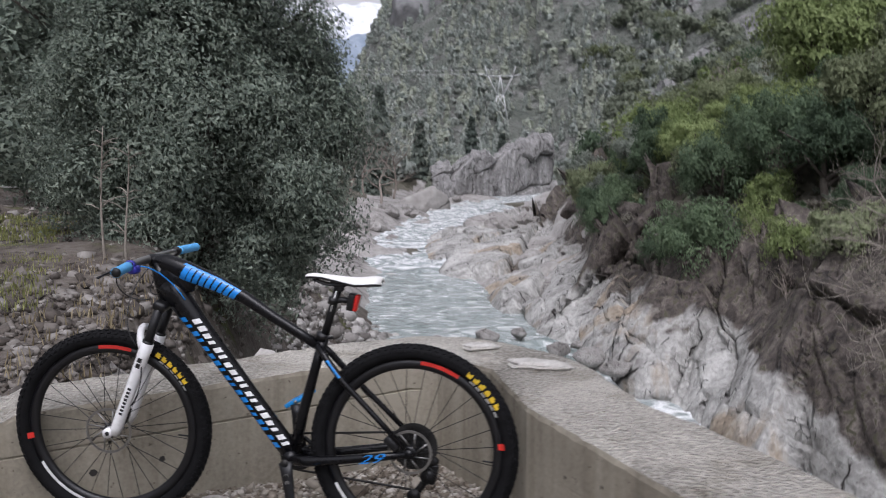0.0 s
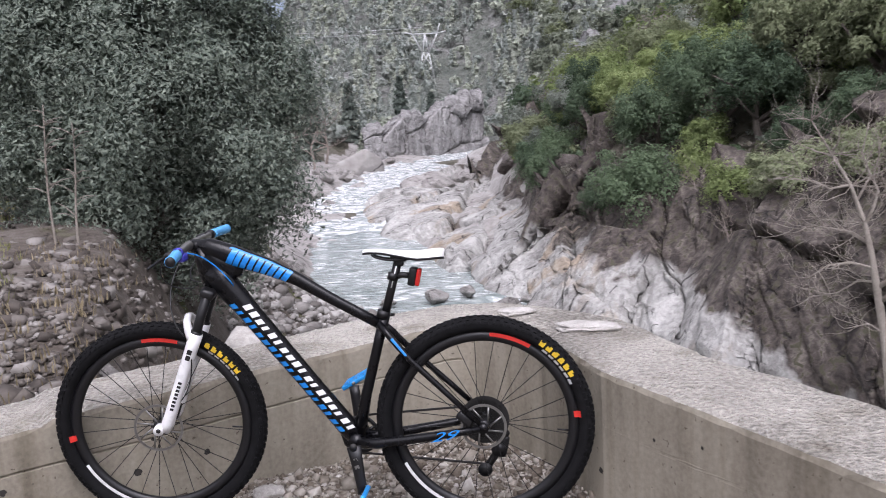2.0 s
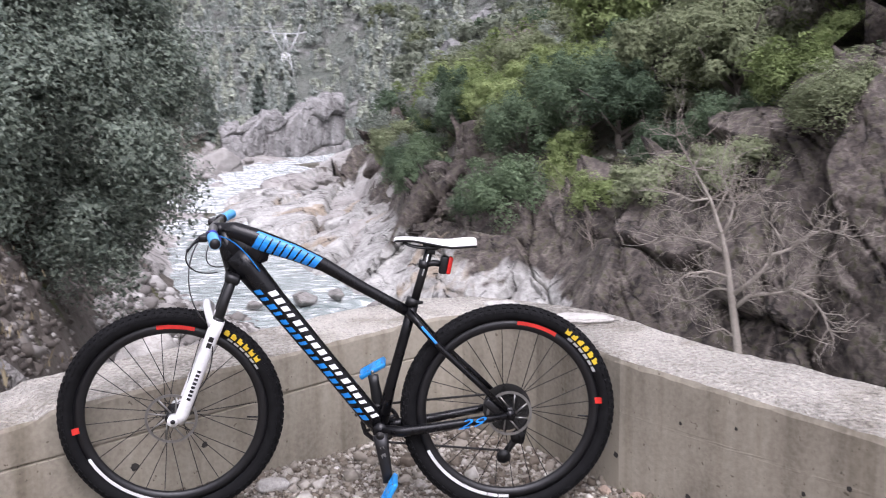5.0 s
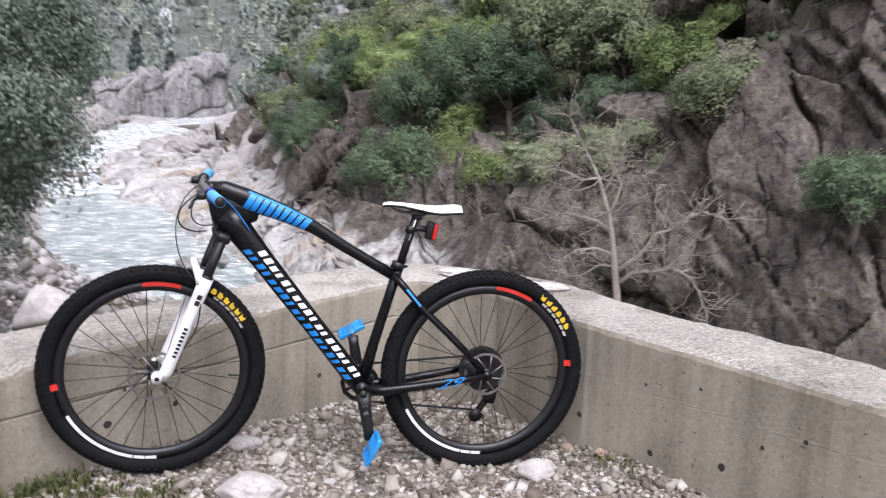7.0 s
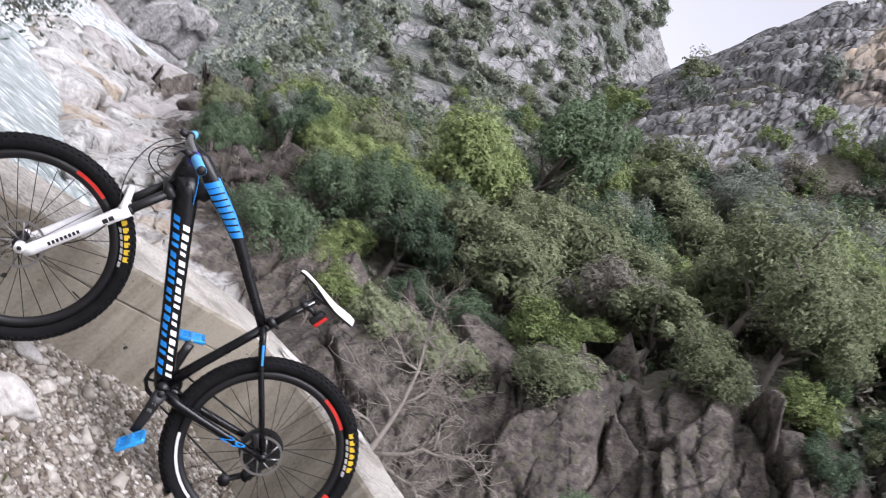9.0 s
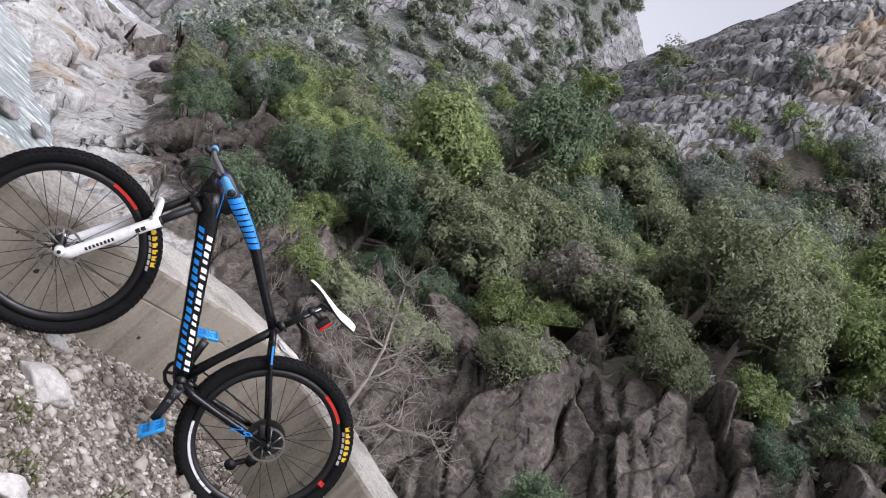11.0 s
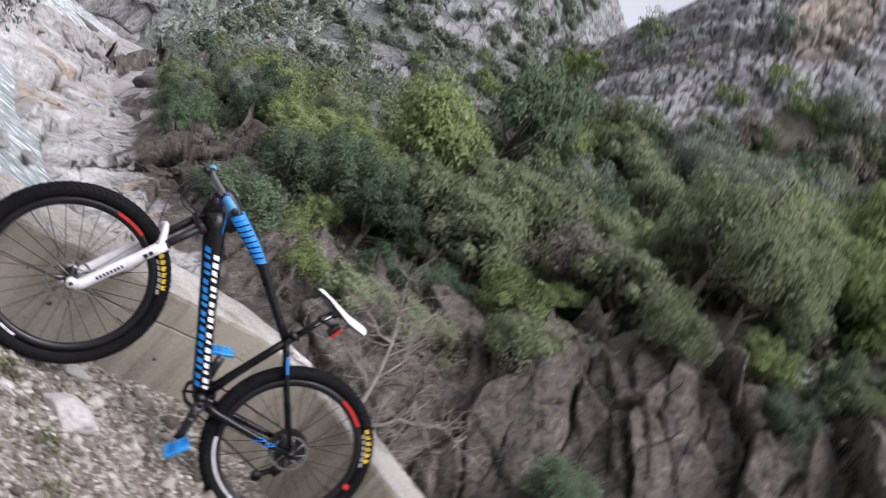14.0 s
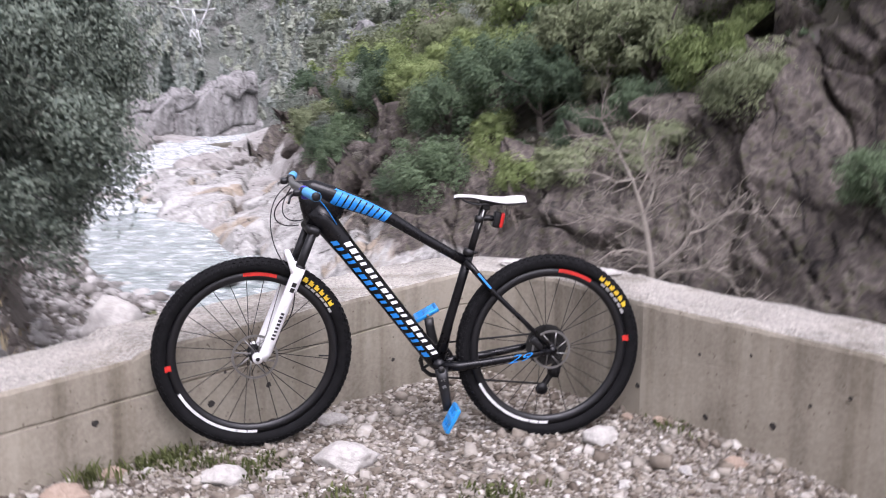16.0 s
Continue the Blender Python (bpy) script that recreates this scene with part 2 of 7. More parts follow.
# Rough top is paler by finish; the face colour also holds some shade.
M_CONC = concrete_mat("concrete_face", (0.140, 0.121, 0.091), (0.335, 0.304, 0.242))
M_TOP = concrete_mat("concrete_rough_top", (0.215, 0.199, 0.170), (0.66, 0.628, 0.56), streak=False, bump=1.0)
M_GRAVELBED = rock_mat("gravel_bed", [(0.3, (0.085, 0.072, 0.060)), (0.5, (0.20, 0.178, 0.152)), (0.7, (0.36, 0.335, 0.305))], scale=6, fine=70, bump=0.8, dist=0.02)
M_PEBBLE = rock_mat("pebble", [(0.2, (0.17, 0.14, 0.12)), (0.42, (0.34, 0.31, 0.28)), (0.6, (0.50, 0.47, 0.44)), (0.85, (0.72, 0.70, 0.67))], scale=9, fine=60, bump=0.2, dist=0.01, rnd=0.5)
M_WHITE_ROCK = rock_mat("pale_stone", [(0.25, (0.28, 0.262, 0.235)), (0.5, (0.46, 0.442, 0.41)), (0.75, (0.64, 0.62, 0.585))], scale=5, fine=30, bump=0.4, dist=0.02, rnd=0.15)
M_TERRAIN = rock_mat("hillside_soil_and_rock", [(0.3, (0.045, 0.040, 0.028)), (0.45, (0.085, 0.078, 0.055)), (0.58, (0.13, 0.118, 0.095)), (0.75, (0.21, 0.195, 0.175))], scale=0.25, fine=3.0, bump=0.8, dist=0.25, moss=((0.055, 0.052, 0.030), 0.9, 0.56))
M_CLIFF = rock_mat("cliff_rock", [(0.28, (0.040, 0.035, 0.032)), (0.42, (0.095, 0.083, 0.075)), (0.54, (0.17, 0.152, 0.138)), (0.64, (0.26, 0.225, 0.18)), (0.8, (0.36, 0.34, 0.32))], scale=0.25, fine=2.2, crack=1.0, crack_scale=0.3, bump=0.7, dist=0.2, stretch=(1, 1, 0.55))
M_GREYCRAG = rock_mat("grey_limestone", [(0.28, (0.075, 0.075, 0.078)), (0.45, (0.17, 0.17, 0.172)), (0.6, (0.27, 0.27, 0.268)), (0.8, (0.38, 0.375, 0.37))], scale=1.5, fine=11, crack=1.0, crack_scale=3.5, bump=1.0, dist=0.12, rnd=0.1)
M_BOULDER = rock_mat("river_boulder", [(0.28, (0.15, 0.14, 0.13)), (0.45, (0.26, 0.245, 0.23)), (0.6, (0.37, 0.355, 0.335)), (0.8, (0.50, 0.485, 0.47))], scale=0.5, fine=4.0, crack=0.8, crack_scale=0.7, bump=0.7, dist=0.12, rnd=0.12)
M_DARKROCK = rock_mat("weathered_rock", [(0.30, (0.030, 0.025, 0.023)), (0.44, (0.075, 0.062, 0.055)), (0.56, (0.125, 0.105, 0.093)), (0.72, (0.21, 0.19, 0.17))], scale=1.8, fine=15.0, crack=1.0, crack_scale=1.1, bump=1.0, dist=0.13, rnd=0.15, moss=((0.16, 0.155, 0.135), 9.0, 0.6), stretch=(1, 1, 0.6))
M_STONE_RIVER = rock_mat("washed_boulder", [(0.28, (0.15, 0.14, 0.13)), (0.45, (0.26, 0.245, 0.23)), (0.6, (0.37, 0.355, 0.335)), (0.8, (0.50, 0.485, 0.47))], scale=1.6, fine=14.0, crack=0.8, crack_scale=1.3, bump=0.9, dist=0.12, rnd=0.14)

# ---------- the valley: one sheet of ground shaped round the river ----------
RIVER = np.array([(-13, 250, 0.0), (-8, 147, -2.2), (-9.4, 117, -3.0), (-12.2, 101.5, -3.5), (-13.5, 81, -4.1), (-13.9, 70, -4.6), (-11.4, 57.5, -5.1), (-8.2, 45.5, -5.3),
                  (-5.3, 37.5, -5.4), (-3.2, 32.8, -5.5), (0.3, 28.6, -5.7), (3.0, 24, -6.4), (7.3, 16, -7.0), (11.6, 10, -7.3), (17, 2.8, -7.6), (45, -30, -9)])
HALF = [5, 5, 5, 4, 2.6, 2.0, 1.6, 2.5, 2.9, 2.6, 1.9, 2.0, 2.2, 2.6, 3, 5]
BENCH_W = [4, 5, 7, 8, 9.4, 9.5, 9.0, 6.5, 4.0, 2.6, 1.0, 0.5, 0.5, 0.5, 0.5, 1]
BENCH_H = [1, 1, 1.5, 1.5, 1.7, 2.0, 2.3, 2.5, 2.3, 1.9, 1.0, 0.5, 0.5, 0.5, 0.5, 1]
CLIFF_W = [4, 4, 4, 4, 3.5, 2.6, 2.4, 2.4, 2.8, 3.4, 4.2, 5, 5, 5, 5, 5]
CLIFF_H = [3, 3, 3, 3, 2.8, 2.8, 2.8, 2.8, 2.9, 3.1, 3.5, 4.6, 9.3, 12.0, 13, 9]
SLOPE = [0.6, 0.6, 0.55, 0.5, 0.45, 0.42, 0.4, 0.42, 0.5, 0.55, 0.6, 0.65, 0.72, 0.75, 0.75, 0.6]
RIDGE_AZ = [-180, -90, -60, -40, -25, -19, -16, -14.5, -12.5, -7, -2, 4, 10, 15, 18, 22, 26, 32, 60, 90, 180]
RIDGE_EL = [6, 8, 12, 13, 10, 4.5, 4.0, 6.0, 10, 15, 18, 21, 22.5, 21.0, 18.5, 16.5, 15, 15, 16, 14, 6]
SPUR_AZ = [15, 18, 20, 21.5, 23.6, 25.5, 31, 34, 60, 80, 100]
SPUR_EL = [-25, 9.5, 17.5, 21.3, 25.5, 29.0, 34, 36, 35, 24, -25]
HOME = (0.0, -3.0)


def sstep(a, b, x):
    t = np.clip((x - a) / (b - a), 0, 1)
    return t * t * (3 - 2 * t)


def river_coords(x, y):
    """Station along the river and signed distance from its middle line (positive towards the far bank)."""
    best = np.full(x.shape, 1e9)
    st, sd = np.zeros(x.shape), np.zeros(x.shape)
    for i in range(len(RIVER) - 1):
        a, b = RIVER[i, :2], RIVER[i + 1, :2]
        d = b - a
        L2 = d @ d
        t = np.clip(((x - a[0]) * d[0] + (y - a[1]) * d[1]) / L2, 0, 1)
        px, py = x - a[0] - t * d[0], y - a[1] - t * d[1]
        dist = np.hypot(px, py)
        side = np.sign(d[0] * py - d[1] * px)
        near = dist < best
        best = np.where(near, dist, best)
        st = np.where(near, i + t, st)
        sd = np.where(near, dist * side, sd)
    return st, sd


def height(x, y):
    """Ground height, and which kind of ground: 0 soil, 1 cliff, 2 pale river rock, 3 gravel bank."""
    x, y = np.asarray(x, float), np.asarray(y, float)
    st, d = river_coords(x, y)
    k = np.arange(len(HALF))
    tab = lambda v: np.interp(st, k, v)
    zr, hw = np.interp(st, k, RIVER[:, 2]), tab(HALF)
    e = d - hw
    bw, bh, cw, ch, sl = tab(BENCH_W), tab(BENCH_H), tab(CLIFF_W), tab(CLIFF_H), tab(SLOPE)
    up = e - bw - cw
    far = zr - 0.6 + np.clip(e / bw, 0, 1) ** 0.62 * (bh + 0.6) + ch * np.clip((e - bw) / cw, 0, 1) ** 0.8 + np.clip(up, 0, 75) * sl + np.clip(up - 75, 0, 400) * 0.30
    g = -d - hw
    near = zr - 0.6 + np.clip(g / 4, 0, 1) * 1.1 + np.clip(g - 4, 0, 26) * 0.14 + np.clip(g - 38, 0, 200) * 0.36 * sstep(-16, -30, np.degrees(np.arctan2(x - HOME[0], y - HOME[1])))
    z = np.where(d > 0, np.where(e > 0, far, zr - 0.7), np.where(g > 0, near, zr - 0.7))
    kind = np.where((d > 0) & (e > -0.5) & (up < 0.3), np.where(e < bw * 1.05 + 0.6, 2, 1), 0)
    kind = np.where((d <= 0) & (g < 9), 3, kind)
    az = np.degrees(np.arctan2(x - HOME[0], y - HOME[1]))
    r = np.hypot(x - HOME[0], y - HOME[1])
    # the bank with the road beside the platform
    w = sstep(-11, -24, az) * sstep(70, 30, r)
    z = z * (1 - w) + w * (-0.55 + 0.045 * r)
    kind = np.where((w > 0.4) & (kind == 3), 0, kind)
    back = sstep(2.0, -1.5, y + 0.25 * np.abs(x)) * sstep(60, 12, r)
    z = z * (1 - back) + back * (-0.35)
    # the rocky spur above the cliff, then the mountains that close the valley
    ws = sstep(24, 100, r)
    spur = -14 * (1 - ws) + ws * (1.3 + np.minimum(r, 125) * np.tan(np.radians(np.interp(az, SPUR_AZ, SPUR_EL)))) - np.maximum(r - 125, 0) * 0.35
    z = np.where((d > 0) & (up > 0), np.maximum(z, spur), z)
    el = np.interp(az, RIDGE_AZ, RIDGE_EL)
    top = 1.3 + 700 * np.tan(np.radians(el))
    w = sstep(150, 700, r)
    z = z * (1 - w) + w * np.maximum(top - np.maximum(r - 700, 0) * 0.25, 0)
    return z, kind


def az_line(a, b, step):
    return list(np.arange(a, b, step))


AZ = np.radians(np.array(az_line(-180, -46, 5) + az_line(-46, -12, 0.6) + az_line(-12, 58, 0.22) + az_line(58, 180, 5)))
RR = np.array(list(np.arange(2.0, 16, 0.6)) + list(np.arange(16, 62, 0.34)) + list(np.arange(62, 180, 2.0)) + list(np.geomspace(180, 3200, 34)))
A, R = np.meshgrid(AZ, RR, indexing="ij")
X, Y = HOME[0] + R * np.sin(A), HOME[1] + R * np.cos(A)
Z, K = height(X, Y)
# relief: broad lumps, then broken blocks on the rock
gx = np.gradient(Z, axis=1) / np.gradient(R, axis=1)
nx, ny, nz_ = -gx * np.sin(A), -gx * np.cos(A), np.ones_like(Z)
ln = np.sqrt(nx ** 2 + ny ** 2 + nz_ ** 2)
nx, ny, nz_ = nx / ln, ny / ln, nz_ / ln
D = np.zeros_like(Z)
for i in range(len(AZ)):
    for j in range(len(RR)):
        r = RR[j]
        if K[i, j] in (1, 2) and 14 < r < 90:
            p = Vector((X[i, j] * 0.30, Y[i, j] * 0.30, Z[i, j] * 0.22))
            p += 0.5 * noise.noise_vector(p * 0.8)
            ds, ps = noise.voronoi(p)
            D[i, j] = 0.5 * noise.cell(ps[0] * 7.3) - 1.6 * max(0, 0.12 - (ds[1] - ds[0])) + 0.25 * noise.fractal(p * 4, 1, 2, 4)
        elif r < 400:
            s = 0.12 if r < 60 else 0.05
            D[i, j] = noise.fractal(Vector((X[i, j] * s, Y[i, j] * s, 0.0)), 1.0, 2.0, 4) * (0.25 if r < 14 else 0.6 if r < 60 else 2.5)
            if 20 < r < 62:
                D[i, j] += 0.3 * abs(noise.fractal(Vector((X[i, j] * 0.6, Y[i, j] * 0.6, 8.0)), 0.8, 2.0, 3))
        else:
            D[i, j] = noise.fractal(Vector((X[i, j] * 0.008, Y[i, j] * 0.008, 3.0)), 1.0, 2.0, 6) * min(28, r * 0.03)
D -= 0.9 * ((K == 1) | (K == 2)) * (R < 100)
D[1:-1, 1:-1] = 0.4 * D[1:-1, 1:-1] + 0.15 * (D[:-2, 1:-1] + D[2:, 1:-1] + D[1:-1, :-2] + D[1:-1, 2:])
rocky = (K > 0) & (K < 3) & (R < 90)
X2, Y2, Z2 = np.where(rocky, X + nx * D, X), np.where(rocky, Y + ny * D, Y), np.where(rocky, Z + nz_ * D, Z + D)
na, nr = A.shape
idx = np.arange(na * nr).reshape(na, nr)
quads = np.stack([idx[:-1, :-1], idx[:-1, 1:], idx[1:, 1:], idx[1:, :-1]], -1).reshape(-1, 4)
quads = np.concatenate([quads, np.stack([idx[-1, :-1], idx[-1, 1:], idx[0, 1:], idx[0, :-1]], -1)])
me = fast_mesh("ground", np.stack([X2, Y2, Z2], -1).reshape(-1, 3), quads[:, ::-1])
M_BANK = rock_mat("rubble_bank", [(0.3, (0.042, 0.032, 0.024)), (0.45, (0.082, 0.066, 0.052)), (0.6, (0.14, 0.122, 0.105)), (0.75, (0.24, 0.228, 0.212))], scale=1.2, fine=9, crack=0.8, crack_scale=3.0, bump=0.8, dist=0.08, moss=((0.09, 0.10, 0.03), 0.7, 0.60))
# Far slope tones paled toward grey, so haze sits in the base colour.
M_FARHILL = rock_mat("far_wooded_slope_hazed", [(0.32, (0.085, 0.10, 0.085)), (0.46, (0.135, 0.15, 0.125)), (0.56, (0.19, 0.195, 0.178)), (0.68, (0.33, 0.322, 0.315))], scale=0.06, fine=0.55, bump=1.0, dist=4.0)
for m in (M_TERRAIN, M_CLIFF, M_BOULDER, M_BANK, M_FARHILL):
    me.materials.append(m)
kf = K.reshape(-1)[quads[:, 0]].astype(int)
rf = R.reshape(-1)[quads[:, 0]]
af = np.degrees(A.reshape(-1)[quads[:, 0]])
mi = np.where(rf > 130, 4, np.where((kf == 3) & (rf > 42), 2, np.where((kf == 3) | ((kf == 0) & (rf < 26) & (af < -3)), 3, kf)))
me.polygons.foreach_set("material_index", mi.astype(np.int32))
smooth(me)
tagged(new("ground", me), "steep river valley with rock cliffs, rubble banks and wooded slopes", "ground", kind="structure")


def ground_at(x, y):
    return float(height(np.array([x]), np.array([y]))[0][0])


def surf_at(x, y):
    """Height of the ground sheet with its relief."""
    a, r = math.atan2(x - HOME[0], y - HOME[1]), math.hypot(x - HOME[0], y - HOME[1])
    i = min(max(int(np.searchsorted(AZ, a)) - 1, 0), len(AZ) - 2)
    j = min(max(int(np.searchsorted(RR, r)) - 1, 0), len(RR) - 2)
    f, g = min(max((a - AZ[i]) / (AZ[i + 1] - AZ[i]), 0), 1), min(max((r - RR[j]) / (RR[j + 1] - RR[j]), 0), 1)
    return float((Z2[i, j] * (1 - f) + Z2[i + 1, j] * f) * (1 - g) + (Z2[i, j + 1] * (1 - f) + Z2[i + 1, j + 1] * f) * g)


# distant ridge, its forest painted haze blue, and snowy summit in the gap of the valley
def ridge(name, az0, az1, r, els, seed, material, label):
    verts, faces = [], []
    n = 120
    for i in range(n + 1):
        a = az0 + (az1 - az0) * i / n
        el = np.interp(i / n, np.linspace(0, 1, len(els)), els) + 0.5 * noise.fractal(Vector((i * 0.09, seed, 0)), 1, 2, 5)
        for j in range(7):
            f = j / 6
            rr = r * (0.86 + 0.14 * f)
            h = r * math.tan(radians(el)) * f ** 0.8 + r * 0.01 * noise.fractal(Vector((i * 0.15, j * 0.6, seed)), 1, 2, 4) * (1 - f)
            verts.append((rr * math.sin(radians(a)), rr * math.cos(radians(a)), h - r * 0.01))
    for i in range(n):
        for j in range(6):
            a = i * 7 + j
            faces.append((a, a + 7, a + 8, a + 1))
    me = smooth(mesh_of(name, verts, faces))
    me.materials.append(material)
    return tagged(new(name, me), label, "mountain", kind="structure")


M_BLUE = rock_mat("distant_hazed_forest", [(0.3, (0.16, 0.21, 0.27)), (0.7, (0.30, 0.35, 0.42))], scale=0.01, fine=0.05, bump=0.5, dist=12)
M_SNOW = rock_mat("distant_snow", [(0.35, (0.45, 0.48, 0.54)), (0.55, (0.85, 0.87, 0.9)), (0.8, (0.95, 0.95, 0.97))], scale=0.005, fine=0.03, bump=0.5, dist=15)
ridge("backdrop_ridge", -32, -6, 2200, (9.5, 8.5, 8.6, 9.3, 10), 4, M_BLUE, "distant wooded mountain ridge in painted haze blue behind the valley")
ridge("backdrop_summit", -34, -6, 3100, (9.5, 10, 10.6, 11, 10), 9, M_SNOW, "distant snow-covered mountain summit")


# ---------- water ----------
def water_mat(name, foam):
    mt, nodes, links, b = node_mat(name)
    co = nodes.new("ShaderNodeTexCoord")
    mp = nodes.new("ShaderNodeMapping")
    mp.inputs["Scale"].default_value = (1.1, 2.0, 1)
    links.new(co.outputs["Object"], mp.inputs["Vector"])
    n1 = nodes.new("ShaderNodeTexNoise")
    n1.inputs["Scale"].default_value, n1.inputs["Detail"].default_value = 3.0, 8
    n2 = nodes.new("ShaderNodeTexNoise")
    n2.inputs["Scale"].default_value, n2.inputs["Detail"].default_value = 0.9, 9
    n2.inputs["Distortion"].default_value = 1.2
    links.new(mp.outputs[0], n1.inputs["Vector"])
    links.new(mp.outputs[0], n2.inputs["Vector"])
    # Grey-greens lightened to carry sky reflection in the colour; white is foam.
    rp = ramp(nodes, [(0.36 - foam, (0.20, 0.245, 0.235)), (0.56 - foam, (0.40, 0.445, 0.435)), (0.68 - foam, (0.88, 0.90, 0.90))])
    links.new(n2.outputs["Fac"], rp.inputs["Fac"])
    links.new(rp.outputs["Color"], b.inputs["Base Color"])
    b.inputs["Roughness"].default_value = 0.06 + foam
    b.inputs["IOR"].default_value = 1.33
    bp = nodes.new("ShaderNodeBump")
    bp.inputs["Strength"].default_value, bp.inputs["Distance"].default_value = 0.9, 0.25
    links.new(n1.outputs["Fac"], bp.inputs["Height"])
    links.new(bp.outputs["Normal"], b.inputs["Normal"])
    return mt


M_POOL, M_RAPID = water_mat("river_pool", 0.0), water_mat("white_water", 0.11)
sts = np.linspace(0.2, 14.6, 300)
cx, cy, cz = (np.interp(sts, np.arange(len(RIVER)), RIVER[:, c]) for c in range(3))
ker = np.ones(7) / 7
cx[3:-3], cy[3:-3] = np.convolve(cx, ker, "valid"), np.convolve(cy, ker, "valid")
tx, ty = np.gradient(cx), np.gradient(cy)
tl = np.hypot(tx, ty)
hwid = np.interp(sts, np.arange(len(HALF)), HALF) + 1.3
cols = 15
verts, faces, mids = [], [], []
for i in range(len(sts)):
    rough = 0.22 if sts[i] < 6.4 or 9.3 < sts[i] else 0.03
    for j in range(cols):
        o = (j / (cols - 1) * 2 - 1) * hwid[i]
        x, y = cx[i] - ty[i] / tl[i] * o, cy[i] + tx[i] / tl[i] * o
        verts.append((x, y, cz[i] - 0.05 + rough * noise.fractal(Vector((x * 0.7, y * 0.7, 0)), 1, 2, 4)))
for i in range(len(sts) - 1):
    for j in range(cols - 1):
        a = i * cols + j
        faces.append((a, a + 1, a + cols + 1, a + cols))
        mids.append(1 if sts[i] < 6.3 or sts[i] > 10.2 else 0)
me = smooth(mesh_of("river", verts, faces))
me.materials.append(M_POOL)
me.materials.append(M_RAPID)
me.polygons.foreach_set("material_index", mids)
tagged(new("river_water", me), "clear grey-green mountain river with white rapids and a calm pool", "river", kind="structure")

# ---------- the platform and its concrete parapet ----------
INNER = [(-4.6, -2.32), (-1.405, -0.275), (0.38, 0.855), (0.50, 0.87), (0.775, 0.55), (0.962, -0.035), (1.50, -0.92), (3.43, -4.03)]
TOP_Z = [0.372, 0.372, 0.498, 0.503, 0.515, 0.522, 0.498, 0.48]
SEAM_Z = [0.19, 0.20, 0.335, 0.335, 0.33, 0.33, 0.33, 0.33]


def parapet():
    pts, tz, sz = [], [], []
    line, TOPZ, SEAMZ = [(-10.6, -6.16)] + INNER + [(7.4, -10.43)], [0.37] + TOP_Z + [0.46], [0.19] + SEAM_Z + [0.33]
    for i in range(len(line) - 1):
        a, b = Vector(line[i]), Vector(line[i + 1])
        n = max(2, int((b - a).length / 0.045))
        for k in range(n):
            f = k / n
            pts.append(a.lerp(b, f))
            tz.append(TOPZ[i] * (1 - f) + TOPZ[i + 1] * f)
            sz.append(SEAMZ[i] * (1 - f) + SEAMZ[i + 1] * f)
    verts, faces, mi = [], [], []
    m = len(pts)
    for i, p in enumerate(pts):
        lo, hi = max(0, i - 9), min(m - 1, i + 9)
        t = (pts[hi] - pts[lo]).normalized()
        n = Vector((-t.y, t.x))
        x = p.x
        top = tz[i]
        if x < -0.98 and p.y < 0.2:
            top -= 0.02
        th = 0.47 + 0.05 * noise.noise(Vector((x * 1.7, p.y * 1.7, 0)))
        left = p.y < 0.9 and x < 0.42
        seam = sz[i] + 0.004 * noise.noise(Vector((x * 6, 0, 1)))
        sd = 0.012 if left else 0.0
        prof = [(0.0, -0.7), (0.0, seam - 0.09), (0.0, seam - 0.006), (sd, seam - 0.003), (sd, seam + 0.003), (0.003 if left else 0, seam + 0.006), (0.0, (seam + top) / 2), (0.0, top - 0.022), (0.006, top - 0.006)]
        wob = lambda k, s=1.0: 0.0045 * s * noise.fractal(Vector((x * 14, p.y * 14, k)), 1, 2, 3)
        for k, (o, z) in enumerate(prof):
            q = p + n * (o + (wob(k) if k > 6 else wob(k, 0.25)))
            verts.append((q.x, q.y, z + (wob(k + 20) if k > 6 else 0)))
        for k in range(1, 9):
            q = p + n * (th * k / 8 + wob(k, 2.0 if k == 8 else 0.6))
            verts.append((q.x, q.y, top + wob(k + 40, 1.6) - (0.03 if k == 8 else 0)))
        q = p + n * (th + 0.02)
        verts.append((q.x, q.y, top - 0.2))
        q = p + n * (th + 0.05)
        verts.append((q.x, q.y, -3.2))
    c = 19
    for i in range(m - 1):
        for k in range(c - 1):
            a = i * c + k
            faces.append((a, a + c, a + c + 1, a + 1))
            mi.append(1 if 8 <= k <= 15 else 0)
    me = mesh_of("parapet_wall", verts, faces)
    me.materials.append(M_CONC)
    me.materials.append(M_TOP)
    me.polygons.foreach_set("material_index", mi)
    bm = bmesh.new()
    bm.from_mesh(me)
    bmesh.ops.recalc_face_normals(bm, faces=bm.faces)
    bm.to_mesh(me)
    bm.free()
    for f in me.polygons:
        f.use_smooth = f.material_index == 1
    return tagged(new("parapet_wall", me), "low weathered concrete parapet wall with rough pale top and formwork seam", "wall", kind="structure")


wall = parapet()


def gravel_z(x, y):
    z = 0.03 * noise.fractal(Vector((x * 1.3, y * 1.3, 5)), 1, 2, 4)
    a = max(0.0, x - 0.75) * 0.25 * max(0.0, min(1.0, (y + 0.9) / 0.7))
    return z + min(0.08, a) - max(0.0, -y - 0.2) * 0.035 - 0.012


